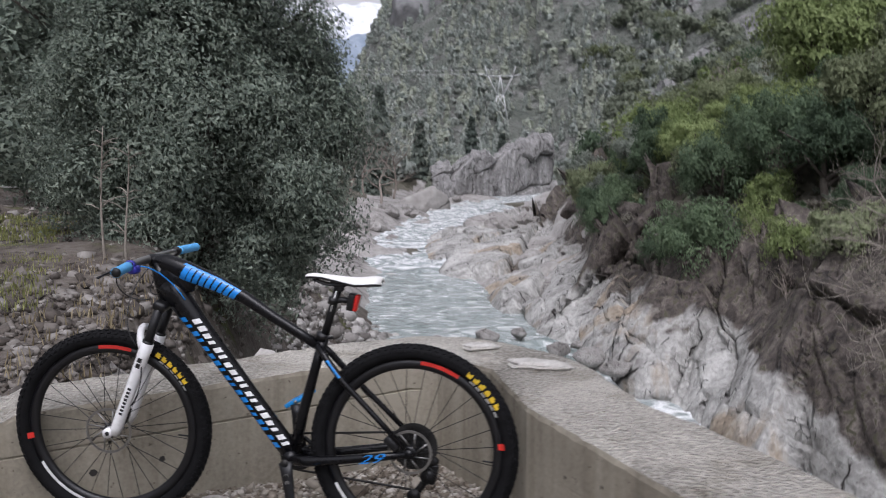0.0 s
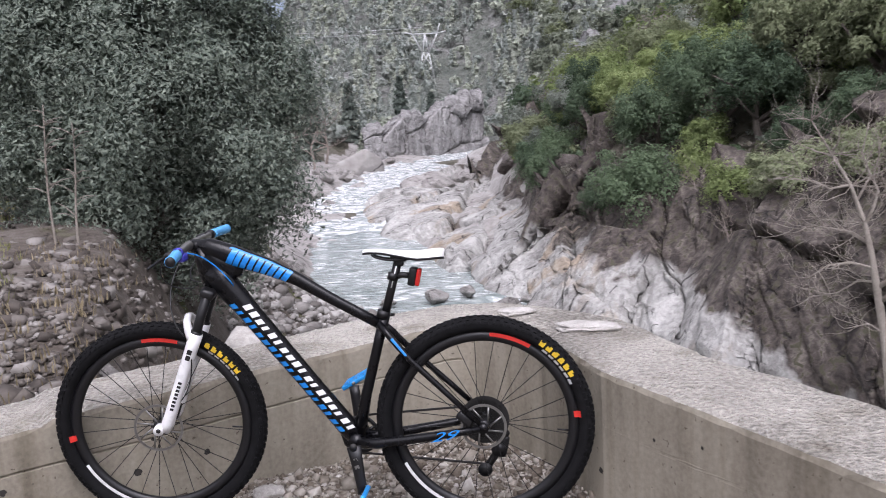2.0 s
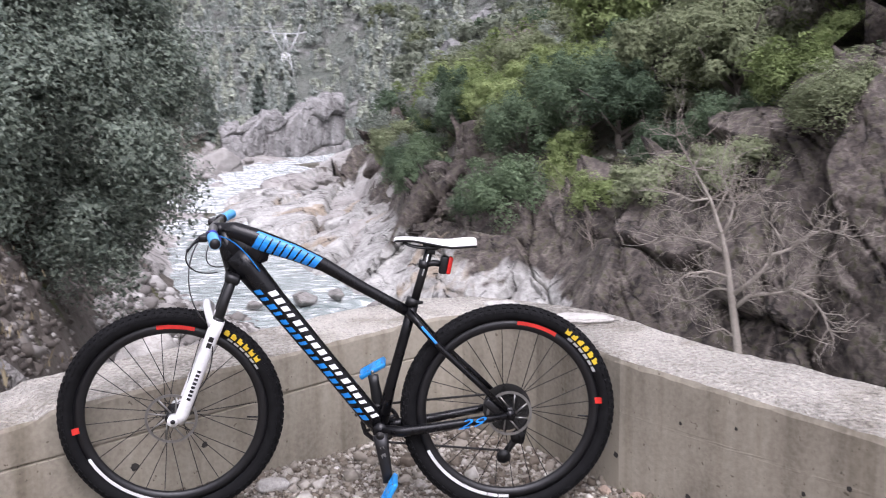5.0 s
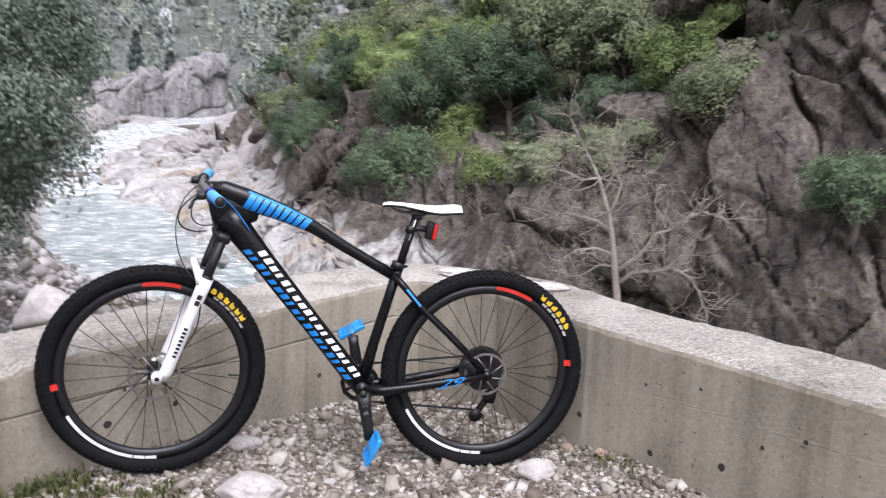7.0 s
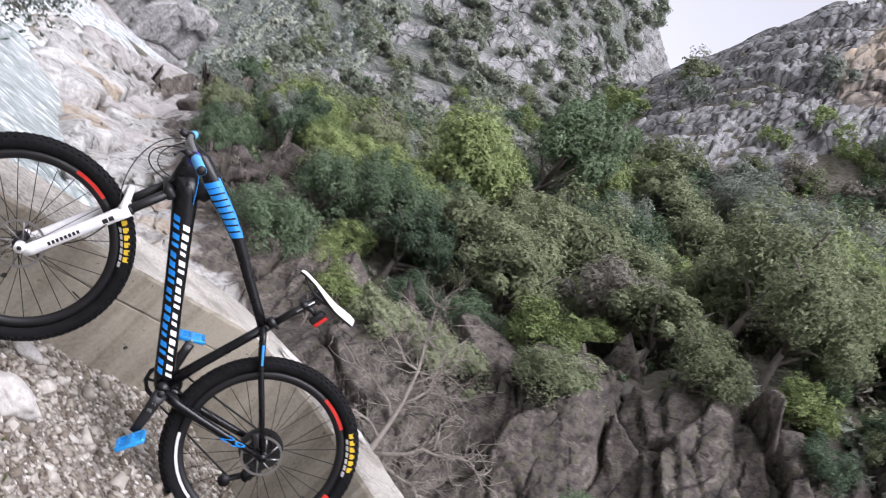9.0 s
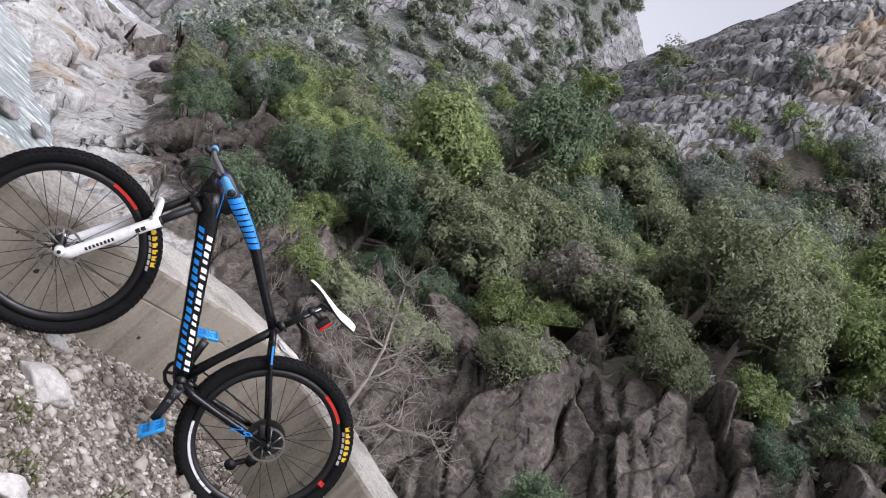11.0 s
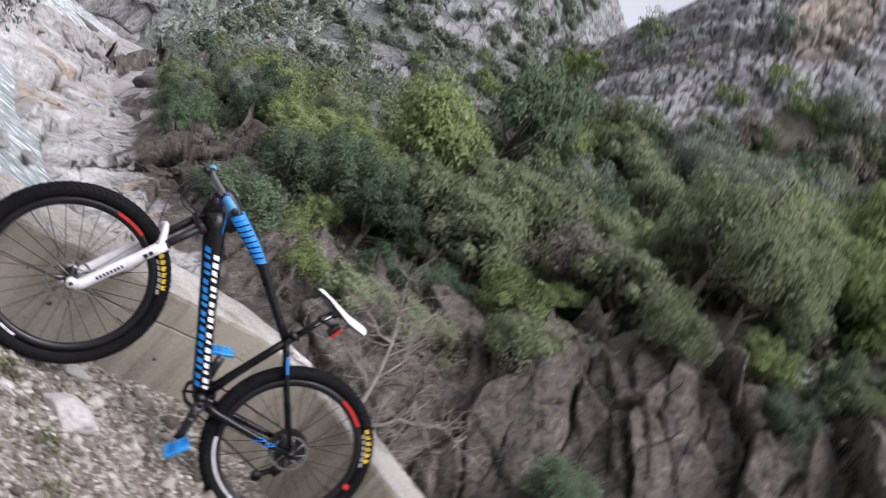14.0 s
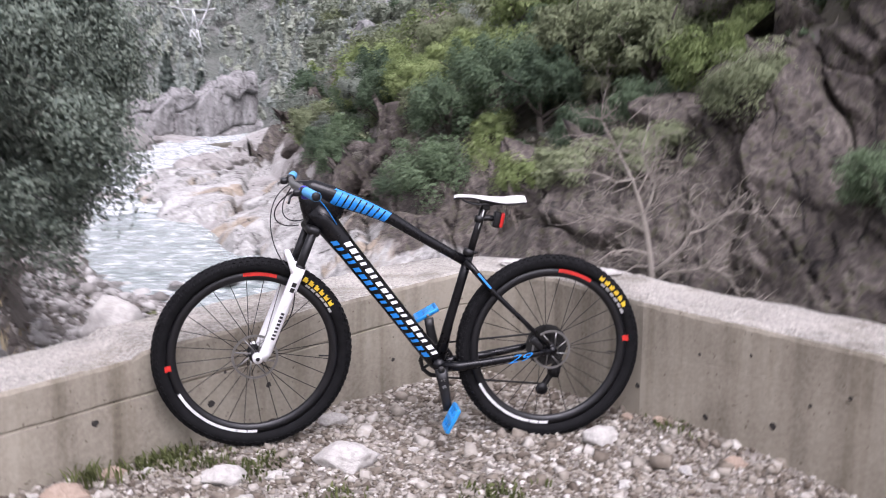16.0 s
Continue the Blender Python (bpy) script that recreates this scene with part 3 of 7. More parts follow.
def inside(x, y, margin=0.0):
    """True on the platform, on the camera's side of the parapet."""
    for (ax, ay), (bx, by) in zip(INNER[:-1], INNER[1:]):
        L = math.hypot(bx - ax, by - ay)
        if ((bx - ax) * (y - ay) - (by - ay) * (x - ax)) / L > -margin:
            lo, hi = min(ax, bx) - 0.02, max(ax, bx) + 0.02
            if lo <= x <= hi or (ax, ay) in (INNER[1], INNER[5]) and (x <= hi if ax < 0 else y < ay and x > lo):
                return False
    return True


verts, faces = [], []
g = 0.06
gxs, gys = np.arange(-4.4, 3.4, g), np.arange(-4.3, 1.0, g)
for x in gxs:
    for y in gys:
        verts.append((x, y, gravel_z(x, y)))
ny_ = len(gys)
for i in range(len(gxs) - 1):
    for j in range(ny_ - 1):
        x, y = gxs[i], gys[j]
        mx, my = x + g / 2, y + g / 2
        if inside(mx, my, -0.13):
            a = i * ny_ + j
            faces.append((a, a + ny_, a + ny_ + 1, a + 1))
me = smooth(mesh_of("floor_gravel", verts, faces))
me.materials.append(M_GRAVELBED)
tagged(new("floor_gravel", me), "gravel-covered platform ground inside the parapet", "ground", kind="structure")
bm = bmesh.new()
vs = [bm.verts.new(v) for v in ((-4.3, -4.2, -0.16), (3.3, -4.2, -0.16), (9, -12, -0.1), (9, -22, 0), (-16, -22, 0), (-16, -12, 0))]
bm.faces.new(vs[::-1])
bmesh.ops.recalc_face_normals(bm, faces=bm.faces)
part("floor_track", bm, M_GRAVELBED, None, "gravel track leading onto the platform")["kind"] = "structure"


# ---------- rocks ----------
def rock_mesh(name, seed, sub=3, planes=12, squash=(1, 1, 0.75), rough=0.06):
    rng = random.Random(seed)
    bm = bmesh.new()
    bmesh.ops.create_icosphere(bm, subdivisions=sub, radius=1.0)
    cuts = []
    for _ in range(planes):
        v = Vector((rng.gauss(0, 1), rng.gauss(0, 1), rng.gauss(0, 1))).normalized()
        cuts.append((v, rng.uniform(0.5, 0.85)))
    off = Vector((seed * 3.1, seed * 1.7, 0))
    for v in bm.verts:
        n = v.co.normalized()
        r = 1.0
        for c, d in cuts:
            k = n.dot(c)
            if k > 0.05:
                r = min(r, d / k)
        r *= 1 + rough * noise.fractal(n * 2.2 + off, 1, 2, 4)
        if sub > 3:
            r *= 1 + 0.05 * noise.fractal(n * 7 + off, 0.8, 2, 4) - 0.16 * max(0, 0.1 - abs(noise.noise(Vector((n.x * 2.3 + n.z, n.y * 2.3, n.z * 1.3)) + off)))
        v.co = Vector((n.x * squash[0], n.y * squash[1], n.z * squash[2])) * r
    return smooth(bm_mesh(name, bm))


ROCKS = [rock_mesh("boulder", 11 + i, 3, 13 + i, (1, 0.8 + 0.08 * (i % 3), 0.62 + 0.06 * (i % 4))) for i in range(7)]
for m in ROCKS:
    m.materials.append(M_STONE_RIVER)
DROCKS = [rock_mesh("crag", 41 + i, 4, 14, (1, 0.85, 1.0 + 0.1 * (i % 3)), 0.1) for i in range(5)]
for m in DROCKS:
    m.materials.append(M_DARKROCK)


def put_rock(name, mesh, x, y, z, size, rz, label, category="boulder", group="", tilt=(0, 0)):
    ob = new(name, mesh)
    ob.matrix_world = pose(x, y, z, tilt[0], tilt[1], rz) @ Matrix.Diagonal((size[0], size[1], size[2], 1))
    return tagged(ob, label, category, group)


rng = random.Random(5)
ROUND = rock_mesh("boulder", 9, 4, 5, (1, 0.85, 0.72), 0.05)
ROUND.materials.append(M_BOULDER)
put_rock("river_boulder", ROUND, -19.2, 103, -3.1, (4.1, 3.4, 3.7), 20, "large rounded grey boulder standing at the river edge")
for i in range(120):
    st = rng.uniform(2.0, 9.4)
    x0, y0 = (np.interp(st, np.arange(len(RIVER)), RIVER[:, c]) for c in (0, 1))
    hw = np.interp(st, np.arange(len(HALF)), HALF)
    x, y = x0 - hw - rng.uniform(-1.0, 6.0), y0 + rng.uniform(-2, 2)
    s = rng.uniform(0.3, 0.75) * (1.6 if y > 60 else 0.8) * (1.5 if rng.random() < 0.15 else 1)
    put_rock("river_boulder", rng.choice(ROCKS), x, y, ground_at(x, y) + 0.15 * s, (s, s, s), rng.uniform(0, 360), "pale grey rounded boulder on the river bank", group="bank boulders")
for i in range(14):
    st = rng.uniform(1.6, 5.2)
    x0, y0 = (np.interp(st, np.arange(len(RIVER)), RIVER[:, c]) for c in (0, 1))
    hw = np.interp(st, np.arange(len(HALF)), HALF)
    bw = np.interp(st, np.arange(len(HALF)), BENCH_W)
    x, y = x0 + hw + rng.uniform(-0.25, 1.0) * bw + 0.4, y0 + rng.uniform(-2.5, 2.5)
    s = rng.uniform(0.7, 2.3)
    put_rock("bench_rock", rng.choice(ROCKS), x, y, ground_at(x, y) - 0.12 * s, (s * 1.3, s, s * 0.8), rng.uniform(-30, 60), "smooth pale water-worn rock slab beside the river", group="water-worn rocks", tilt=(rng.uniform(-15, 25), rng.uniform(-20, 20)))
for x, y, s, k in ((-2.7, 31.6, 0.62, 1), (-1.5, 32.6, 0.5, 3), (0.2, 29.4, 0.55, 2), (1.4, 28.4, 0.7, 5), (-4.6, 31.0, 0.4, 4), (0.9, 30.6, 0.35, 6), (2.2, 26.8, 0.6, 0)):
    put_rock("pool_boulder", ROCKS[k], x, y, -5.35, (s * 1.3, s, s * 0.9), 40 * k, "rounded grey boulder standing in the tail of the pool", group="pool boulders")
M_OUTCROP = rock_mat("river_outcrop", [(0.30, (0.07, 0.068, 0.065)), (0.42, (0.17, 0.165, 0.16)), (0.54, (0.27, 0.263, 0.256)), (0.70, (0.40, 0.392, 0.384))], scale=0.5, fine=2.5, crack=0.6, crack_scale=0.3, bump=0.8, dist=0.2, stretch=(1, 1, 0.25))
BROWN = [rock_mesh("crag", 81 + i, 4, 9, (1, 0.8, 1.2), 0.12) for i in range(5)]
for m in BROWN:
    m.materials.append(M_DARKROCK)
rng = random.Random(15)


# ---------- rock faces: blocks split by cracks, with their own relief ----------
def hash2(i, j, k):
    h = np.sin(i * 127.1 + j * 311.7 + k * 74.7) * 43758.5453
    return h - np.floor(h)


def soft2(u, v, seed, octaves=4):
    """Value noise, about -1 to 1."""
    out, amp, tot = 0.0, 1.0, 0.0
    for o in range(octaves):
        i, j = np.floor(u), np.floor(v)
        f, g = u - i, v - j
        f, g = f * f * (3 - 2 * f), g * g * (3 - 2 * g)
        k = seed + o * 13.7
        a = hash2(i, j, k) * (1 - f) + hash2(i + 1, j, k) * f
        b = hash2(i, j + 1, k) * (1 - f) + hash2(i + 1, j + 1, k) * f
        out = out + amp * (a * (1 - g) + b * g)
        tot += amp
        amp *= 0.5
        u, v = u * 2.03 + 3.1, v * 2.03 + 1.7
    return out / tot * 2 - 1


def blocks2(u, v, seed):
    """Cell blocks: distance to the crack, a tone and a tilted plane for each block."""
    i0, j0 = np.floor(u), np.floor(v)
    d1, d2 = np.full(u.shape, 9.0), np.full(u.shape, 9.0)
    tone, tilt = np.zeros(u.shape), np.zeros(u.shape)
    for a in (-1, 0, 1):
        for b in (-1, 0, 1):
            i, j = i0 + a, j0 + b
            cx, cy = i + 0.1 + 0.8 * hash2(i, j, seed), j + 0.1 + 0.8 * hash2(i, j, seed + 5)
            d = np.hypot(u - cx, v - cy)
            h = hash2(i, j, seed + 9)
            t = (hash2(i, j, seed + 17) - 0.5) * (u - cx) + (hash2(i, j, seed + 23) - 0.5) * (v - cy)
            first = d < d1
            d2 = np.where(first, d1, np.minimum(d2, d))
            tone, tilt = np.where(first, h, tone), np.where(first, t, tilt)
            d1 = np.where(first, d, d1)
    return d2 - d1, tone, tilt


def face_sheet(name, P, disp, material, label, category, rounded=True):
    """A rock sheet from a grid of points pushed out along its normals."""
    du, dv = np.gradient(P, axis=0), np.gradient(P, axis=1)
    n = np.cross(du, dv)
    n /= np.linalg.norm(n, axis=2)[:, :, None] + 1e-9
    if n[:, :, 2].mean() < 0:
        n = -n
    Q = P + n * disp[:, :, None]
    a, b = disp.shape
    ix = np.arange(a * b).reshape(a, b)
    f = np.stack([ix[:-1, :-1], ix[:-1, 1:], ix[1:, 1:], ix[1:, :-1]], -1).reshape(-1, 4)
    if np.cross(du, dv)[:, :, 2].mean() > 0:
        f = f[:, ::-1]
    me = smooth(fast_mesh(name, Q.reshape(-1, 3), f), rounded)
    me.materials.append(material)
    return tagged(new(name, me), label, category, kind="structure")


# long broken outcrop closing the upper river
OU, OV = np.meshgrid(np.linspace(0, 1, 150), np.linspace(0, 1, 80), indexing="ij")
RISE, BACK = np.clip(OV / 0.72, 0, 1), np.clip((OV - 0.62) / 0.38, 0, 1)
TOP = 2.0 + 5.2 * OU ** 0.8 + 1.1 * soft2(OU * 7, OU * 0, 3.0, 4)
OX = -20.5 + 16.5 * OU - 2.0 * BACK
OY = 117 + 23 * OU + 3.0 * RISE + 9 * BACK
OZ = -3.4 + (TOP + 3.4) * RISE ** 0.85 - 1.6 * BACK ** 2
gap, tone, tilt = blocks2(OU * 6 + 0.3 * soft2(OU * 6, OV * 4, 8.0), OV * 2.2, 61.0)
gap2, tone2, tilt2 = blocks2(OU * 24 + 0.4 * soft2(OU * 9, OV * 6, 9.0), OV * 9, 67.0)
disp = 1.5 * (tone - 0.5) + 1.6 * tilt + 0.2 * (tone2 - 0.5) + 0.3 * tilt2 - 0.6 * np.exp(-gap / 0.04) - 0.1 * np.exp(-gap2 / 0.06) + 0.22 * soft2(OU * 60, OV * 9, 4.0)
face_sheet("rock_outcrop", np.stack([OX, OY, OZ], -1), disp, M_OUTCROP, "long broken grey rock outcrop closing the upper river", "cliff", False)


def wash_mat(name):
    """Rock bleached white and cream by floods below, weathered brown above the flood line."""
    mt, nodes, links, b = node_mat(name)
    co = nodes.new("ShaderNodeTexCoord")
    mp = nodes.new("ShaderNodeMapping")
    mp.inputs["Scale"].default_value = (1, 1, 0.45)
    links.new(co.outputs["Object"], mp.inputs["Vector"])

    def tex(scale, detail, src):
        n = nodes.new("ShaderNodeTexNoise")
        n.inputs["Scale"].default_value, n.inputs["Detail"].default_value = scale, detail
        n.inputs["Distortion"].default_value = 0.6
        links.new(src, n.inputs["Vector"])
        return n.outputs["Fac"]

    def blend(fac, a, c):
        m = nodes.new("ShaderNodeMix")
        m.data_type = "RGBA"
        links.new(fac, m.inputs["Factor"])
        links.new(a, m.inputs["A"])
        links.new(c, m.inputs["B"])
        return m.outputs["Result"]

    def band(src, lo, hi):
        m = nodes.new("ShaderNodeMapRange")
        m.inputs["From Min"].default_value, m.inputs["From Max"].default_value = lo, hi
        links.new(src, m.inputs["Value"])
        return m.outputs["Result"]

    ms = nodes.new("ShaderNodeMapping")
    ms.inputs["Scale"].default_value = (1.3, 1.3, 0.6)
    links.new(co.outputs["Object"], ms.inputs["Vector"])
    big, mid, fine = tex(0.30, 5, mp.outputs[0]), tex(0.75, 10, mp.outputs[0]), tex(7.0, 10, co.outputs["Object"])
    pale = ramp(nodes, [(0.30, (0.10, 0.096, 0.088)), (0.40, (0.225, 0.219, 0.205)), (0.50, (0.35, 0.344, 0.324)), (0.62, (0.52, 0.513, 0.486))])
    cream = ramp(nodes, [(0.32, (0.14, 0.108, 0.08)), (0.5, (0.33, 0.275, 0.21)), (0.68, (0.46, 0.41, 0.34))])
    brown = ramp(nodes, [(0.34, (0.018, 0.014, 0.012)), (0.43, (0.045, 0.036, 0.031)), (0.52, (0.088, 0.073, 0.063)), (0.61, (0.21, 0.183, 0.158))])
    grain, streak = tex(4.5, 14, co.outputs["Object"]), tex(1.1, 8, ms.outputs[0])
    for r in (pale, cream, brown):
        mx = nodes.new("ShaderNodeMix")
        mx.inputs["Factor"].default_value = 0.42 if r is not brown else 0.55
        links.new(mid if r is not brown else streak, mx.inputs["A"])
        links.new(grain, mx.inputs["B"])
        links.new(mx.outputs["Result"], r.inputs["Fac"])
    lichen = nodes.new("ShaderNodeRGB")
    lichen.outputs[0].default_value = (0.072, 0.068, 0.042, 1)
    scab = tex(4.5, 9, co.outputs["Object"])
    up_col = blend(band(scab, 0.54, 0.62), brown.outputs["Color"], lichen.outputs[0])
    low = blend(band(big, 0.56, 0.63), pale.outputs["Color"], cream.outputs["Color"])
    sep = nodes.new("ShaderNodeSeparateXYZ")
    links.new(co.outputs["Object"], sep.inputs[0])
    ad = nodes.new("ShaderNodeMath")
    ad.operation = "MULTIPLY_ADD"
    ad.inputs[1].default_value = 4.0
    links.new(mid, ad.inputs[0])
    along = nodes.new("ShaderNodeMath")
    along.operation = "MULTIPLY_ADD"
    along.inputs[1].default_value = 0.08
    links.new(sep.outputs["X"], along.inputs[0])
    links.new(sep.outputs["Z"], along.inputs[2])
    climb = nodes.new("ShaderNodeMath")
    climb.operation = "MULTIPLY_ADD"
    climb.inputs[1].default_value = -0.006
    links.new(sep.outputs["Y"], climb.inputs[0])
    links.new(along.outputs[0], climb.inputs[2])
    past = nodes.new("ShaderNodeMath")
    past.operation = "SUBTRACT"
    past.inputs[1].default_value = 5.8
    links.new(sep.outputs["X"], past.inputs[0])
    floor_ = nodes.new("ShaderNodeMath")
    floor_.operation = "MAXIMUM"
    floor_.inputs[1].default_value = 0.0
    links.new(past.outputs[0], floor_.inputs[0])
    down = nodes.new("ShaderNodeMath")
    down.operation = "MULTIPLY_ADD"
    down.inputs[1].default_value = 0.8
    links.new(floor_.outputs[0], down.inputs[0])
    links.new(climb.outputs[0], down.inputs[2])
    links.new(down.outputs[0], ad.inputs[2])
    col = blend(band(ad.outputs[0], -1.65, -1.25), low, up_col)
    # dark joints that lean across the face
    mj = nodes.new("ShaderNodeMapping")
    mj.inputs["Rotation"].default_value = (0.35, 0.5, 0.2)
    mj.inputs["Scale"].default_value = (0.42, 0.42, 0.15)
    wob = nodes.new("ShaderNodeVectorMath")
    wob.operation = "MULTIPLY_ADD"
    wob.inputs[1].default_value = (0.9, 0.9, 0.9)
    jn = nodes.new("ShaderNodeTexNoise")
    jn.inputs["Scale"].default_value, jn.inputs["Detail"].default_value = 0.9, 6
    links.new(co.outputs["Object"], jn.inputs["Vector"])
    links.new(jn.outputs["Color"], wob.inputs[0])
    links.new(co.outputs["Object"], wob.inputs[2])
    links.new(wob.outputs[0], mj.inputs["Vector"])
    vj = nodes.new("ShaderNodeTexVoronoi")
    vj.feature = "DISTANCE_TO_EDGE"
    vj.inputs["Scale"].default_value = 1.0
    links.new(mj.outputs[0], vj.inputs["Vector"])
    dk = nodes.new("ShaderNodeRGB")
    dk.outputs[0].default_value = (0.03, 0.025, 0.022, 1)
    gate = nodes.new("ShaderNodeMapRange")
    gate.inputs["From Min"].default_value, gate.inputs["From Max"].default_value = 0.44, 0.58
    gate.inputs["To Max"].default_value = 0.035
    links.new(mid, gate.inputs["Value"])
    wd = nodes.new("ShaderNodeMath")
    links.new(vj.outputs["Distance"], wd.inputs[0])
    links.new(gate.outputs[0], wd.inputs[1])
    joint = band(wd.outputs[0], 0.004, 0.022)
    col = blend(joint, dk.outputs[0], col)
    mk = nodes.new("ShaderNodeMapping")
    mk.inputs["Rotation"].default_value = (0.25, 0.6, 0.3)
    mk.inputs["Scale"].default_value = (1.15, 1.15, 0.36)
    ws = nodes.new("ShaderNodeVectorMath")
    ws.operation = "MULTIPLY_ADD"
    ws.inputs[1].default_value = (0.28, 0.28, 0.28)
    links.new(jn.outputs["Color"], ws.inputs[0])
    links.new(co.outputs["Object"], ws.inputs[2])
    links.new(ws.outputs[0], mk.inputs["Vector"])
    vk = nodes.new("ShaderNodeTexVoronoi")
    vk.feature = "DISTANCE_TO_EDGE"
    vk.inputs["Scale"].default_value = 1.0
    links.new(mk.outputs[0], vk.inputs["Vector"])
    keep = nodes.new("ShaderNodeMapRange")
    keep.inputs["From Min"].default_value, keep.inputs["From Max"].default_value = 0.40, 0.60
    keep.inputs["To Max"].default_value = 0.14
    links.new(streak, keep.inputs["Value"])
    wk = nodes.new("ShaderNodeMath")
    links.new(vk.outputs["Distance"], wk.inputs[0])
    links.new(keep.outputs[0], wk.inputs[1])
    joint2 = band(wk.outputs[0], 0.006, 0.028)
    shade = nodes.new("ShaderNodeMix")
    shade.data_type, shade.blend_type = "RGBA", "MULTIPLY"
    shade.inputs["Factor"].default_value = 1.0
    tone_ = nodes.new("ShaderNodeMapRange")
    tone_.inputs["To Min"].default_value = 0.35
    links.new(joint2, tone_.inputs["Value"])
    links.new(col, shade.inputs["A"])
    links.new(tone_.outputs["Result"], shade.inputs["B"])
    col = shade.outputs["Result"]
    links.new(col, b.inputs["Base Color"])
    b.inputs["Roughness"].default_value = 0.8
    bp = nodes.new("ShaderNodeBump")
    bp.inputs["Strength"].default_value, bp.inputs["Distance"].default_value = 0.9, 0.07
    sm = nodes.new("ShaderNodeMath")
    sm.operation = "MULTIPLY_ADD"
    sm.inputs[1].default_value = 0.8
    links.new(grain, sm.inputs[0])
    links.new(fine, sm.inputs[2])
    sj = nodes.new("ShaderNodeMath")
    sj.operation = "ADD"
    both = nodes.new("ShaderNodeMath")
    both.operation = "MULTIPLY_ADD"
    both.inputs[1].default_value = 0.6
    links.new(joint2, both.inputs[0])
    links.new(joint, both.inputs[2])
    links.new(both.outputs[0], sj.inputs[0])
    links.new(sm.outputs[0], sj.inputs[1])
    links.new(sj.outputs[0], bp.inputs["Height"])
    links.new(bp.outputs["Normal"], b.inputs["Normal"])
    return mt


M_WASHED = wash_mat("flood_washed_cliff")
kk = np.arange(len(RIVER))
fine_st = np.concatenate([np.linspace(3.4, 6.4, 170), np.linspace(6.42, 11.0, 330), np.linspace(11.01, 14.8, 380)])
sx, sy, sz = (np.interp(fine_st, kk, RIVER[:, c]) for c in range(3))
for _ in range(3):
    ker = np.ones(9) / 9
    sx[4:-4], sy[4:-4] = np.convolve(sx, ker, "valid"), np.convolve(sy, ker, "valid")
tx, ty = np.gradient(sx), np.gradient(sy)
tl = np.hypot(tx, ty)
hw, tot = np.interp(fine_st, kk, HALF), np.interp(fine_st, kk, BENCH_W) + np.interp(fine_st, kk, CLIFF_W)
ff = np.linspace(-0.12, 1.22, 150)
off = hw[:, None] + np.maximum(tot[:, None] * ff[None, :], -0.9)
PX, PY = sx[:, None] - (ty / tl)[:, None] * off, sy[:, None] + (tx / tl)[:, None] * off
PZ = height(PX, PY)[0]
PZ = np.where(ff[None, :] < 0.02, np.minimum(PZ, sz[:, None] - 0.3), PZ)
run = np.concatenate([[0], np.cumsum(np.hypot(np.diff(sx), np.diff(sy)))])
U = np.repeat(run[:, None], len(ff), 1)
W = np.cumsum(np.concatenate([np.zeros((len(fine_st), 1)), np.sqrt(np.diff(PX, axis=1) ** 2 + np.diff(PY, axis=1) ** 2 + np.diff(PZ, axis=1) ** 2)], 1), 1)
UW = U + 0.55 * W + 0.7 * soft2(U * 0.3, W * 0.3, 3, 3)
VW = W + 0.6 * soft2(U * 0.4, W * 0.4, 8, 3)
gap, tone, tilt = blocks2(UW / 2.9, VW / 5.2, 2)
gap2, tone2, tilt2 = blocks2(UW / 1.2 + 0.25 * W, VW / 2.0, 31)
gap3, tone3, tilt3 = blocks2(UW / 0.45 - 0.5 * W, VW / 0.7, 44)
WB = W + 0.35 * U
gapb, toneb, tiltb = blocks2(U / 9.5 + 0.22 * soft2(U * 0.2, W * 0.3, 23, 3), WB / 5.5 + 0.22 * soft2(U * 0.25, W * 0.3, 27, 3), 71)
gapc, tonec, tiltc = blocks2(U / 3.6 + 0.3 * soft2(U * 0.3, W * 0.4, 25, 3), WB / 2.4 + 0.3 * soft2(U * 0.3, W * 0.4, 28, 3), 75)
upper = sstep(0.6, 0.92, ff)[None, :]
# big rounded slabs beside the pool, split planes on the tall face downstream
slab_w = (1 - sstep(9.0, 10.2, fine_st))[:, None]
face_w = 1 - slab_w
round_slab = 1.6 * (toneb - 0.35) + 3.0 * tiltb + 0.6 * np.sqrt(np.clip(gapb, 0, 0.3)) - 0.8 * np.exp(-(gapb / 0.016) ** 2)
round_slab += 0.16 * (tonec - 0.5) + 0.45 * tiltc - 0.22 * np.exp(-(gapc / 0.02) ** 2)
round_slab += 0.30 * upper * (tone2 + 1.8 * tilt2) - 0.35 * upper * np.exp(-(gap2 / 0.04) ** 2)
split = 1.7 * tone + 3.0 * tilt - 1.3 * np.exp(-(gap / 0.02) ** 2)
split += (0.16 + 0.36 * upper) * (tone2 + 2.6 * tilt2) - (0.20 + 0.25 * upper) * np.exp(-(gap2 / 0.03) ** 2)
split += (0.03 + 0.09 * upper) * (tone3 + 2.2 * tilt3)
disp = slab_w * (0.9 * round_slab - 0.5) + face_w * (0.75 * split)
disp += 0.025 * soft2(UW * 2.6, VW * 0.9, 12, 5) + 0.025 * soft2(UW * 7.0, VW * 5.0, 14, 4) + 0.3 * soft2(U * 0.22, W * 0.3, 19, 3)
disp -= 0.25 + 1.2 * sstep(1.08, 1.22, ff)[None, :]
face_sheet("cliff_face", np.stack([PX, PY, PZ], -1), disp, M_WASHED, "gorge cliff of pale water-worn slabs under brown weathered rock with deep cracks", "cliff")


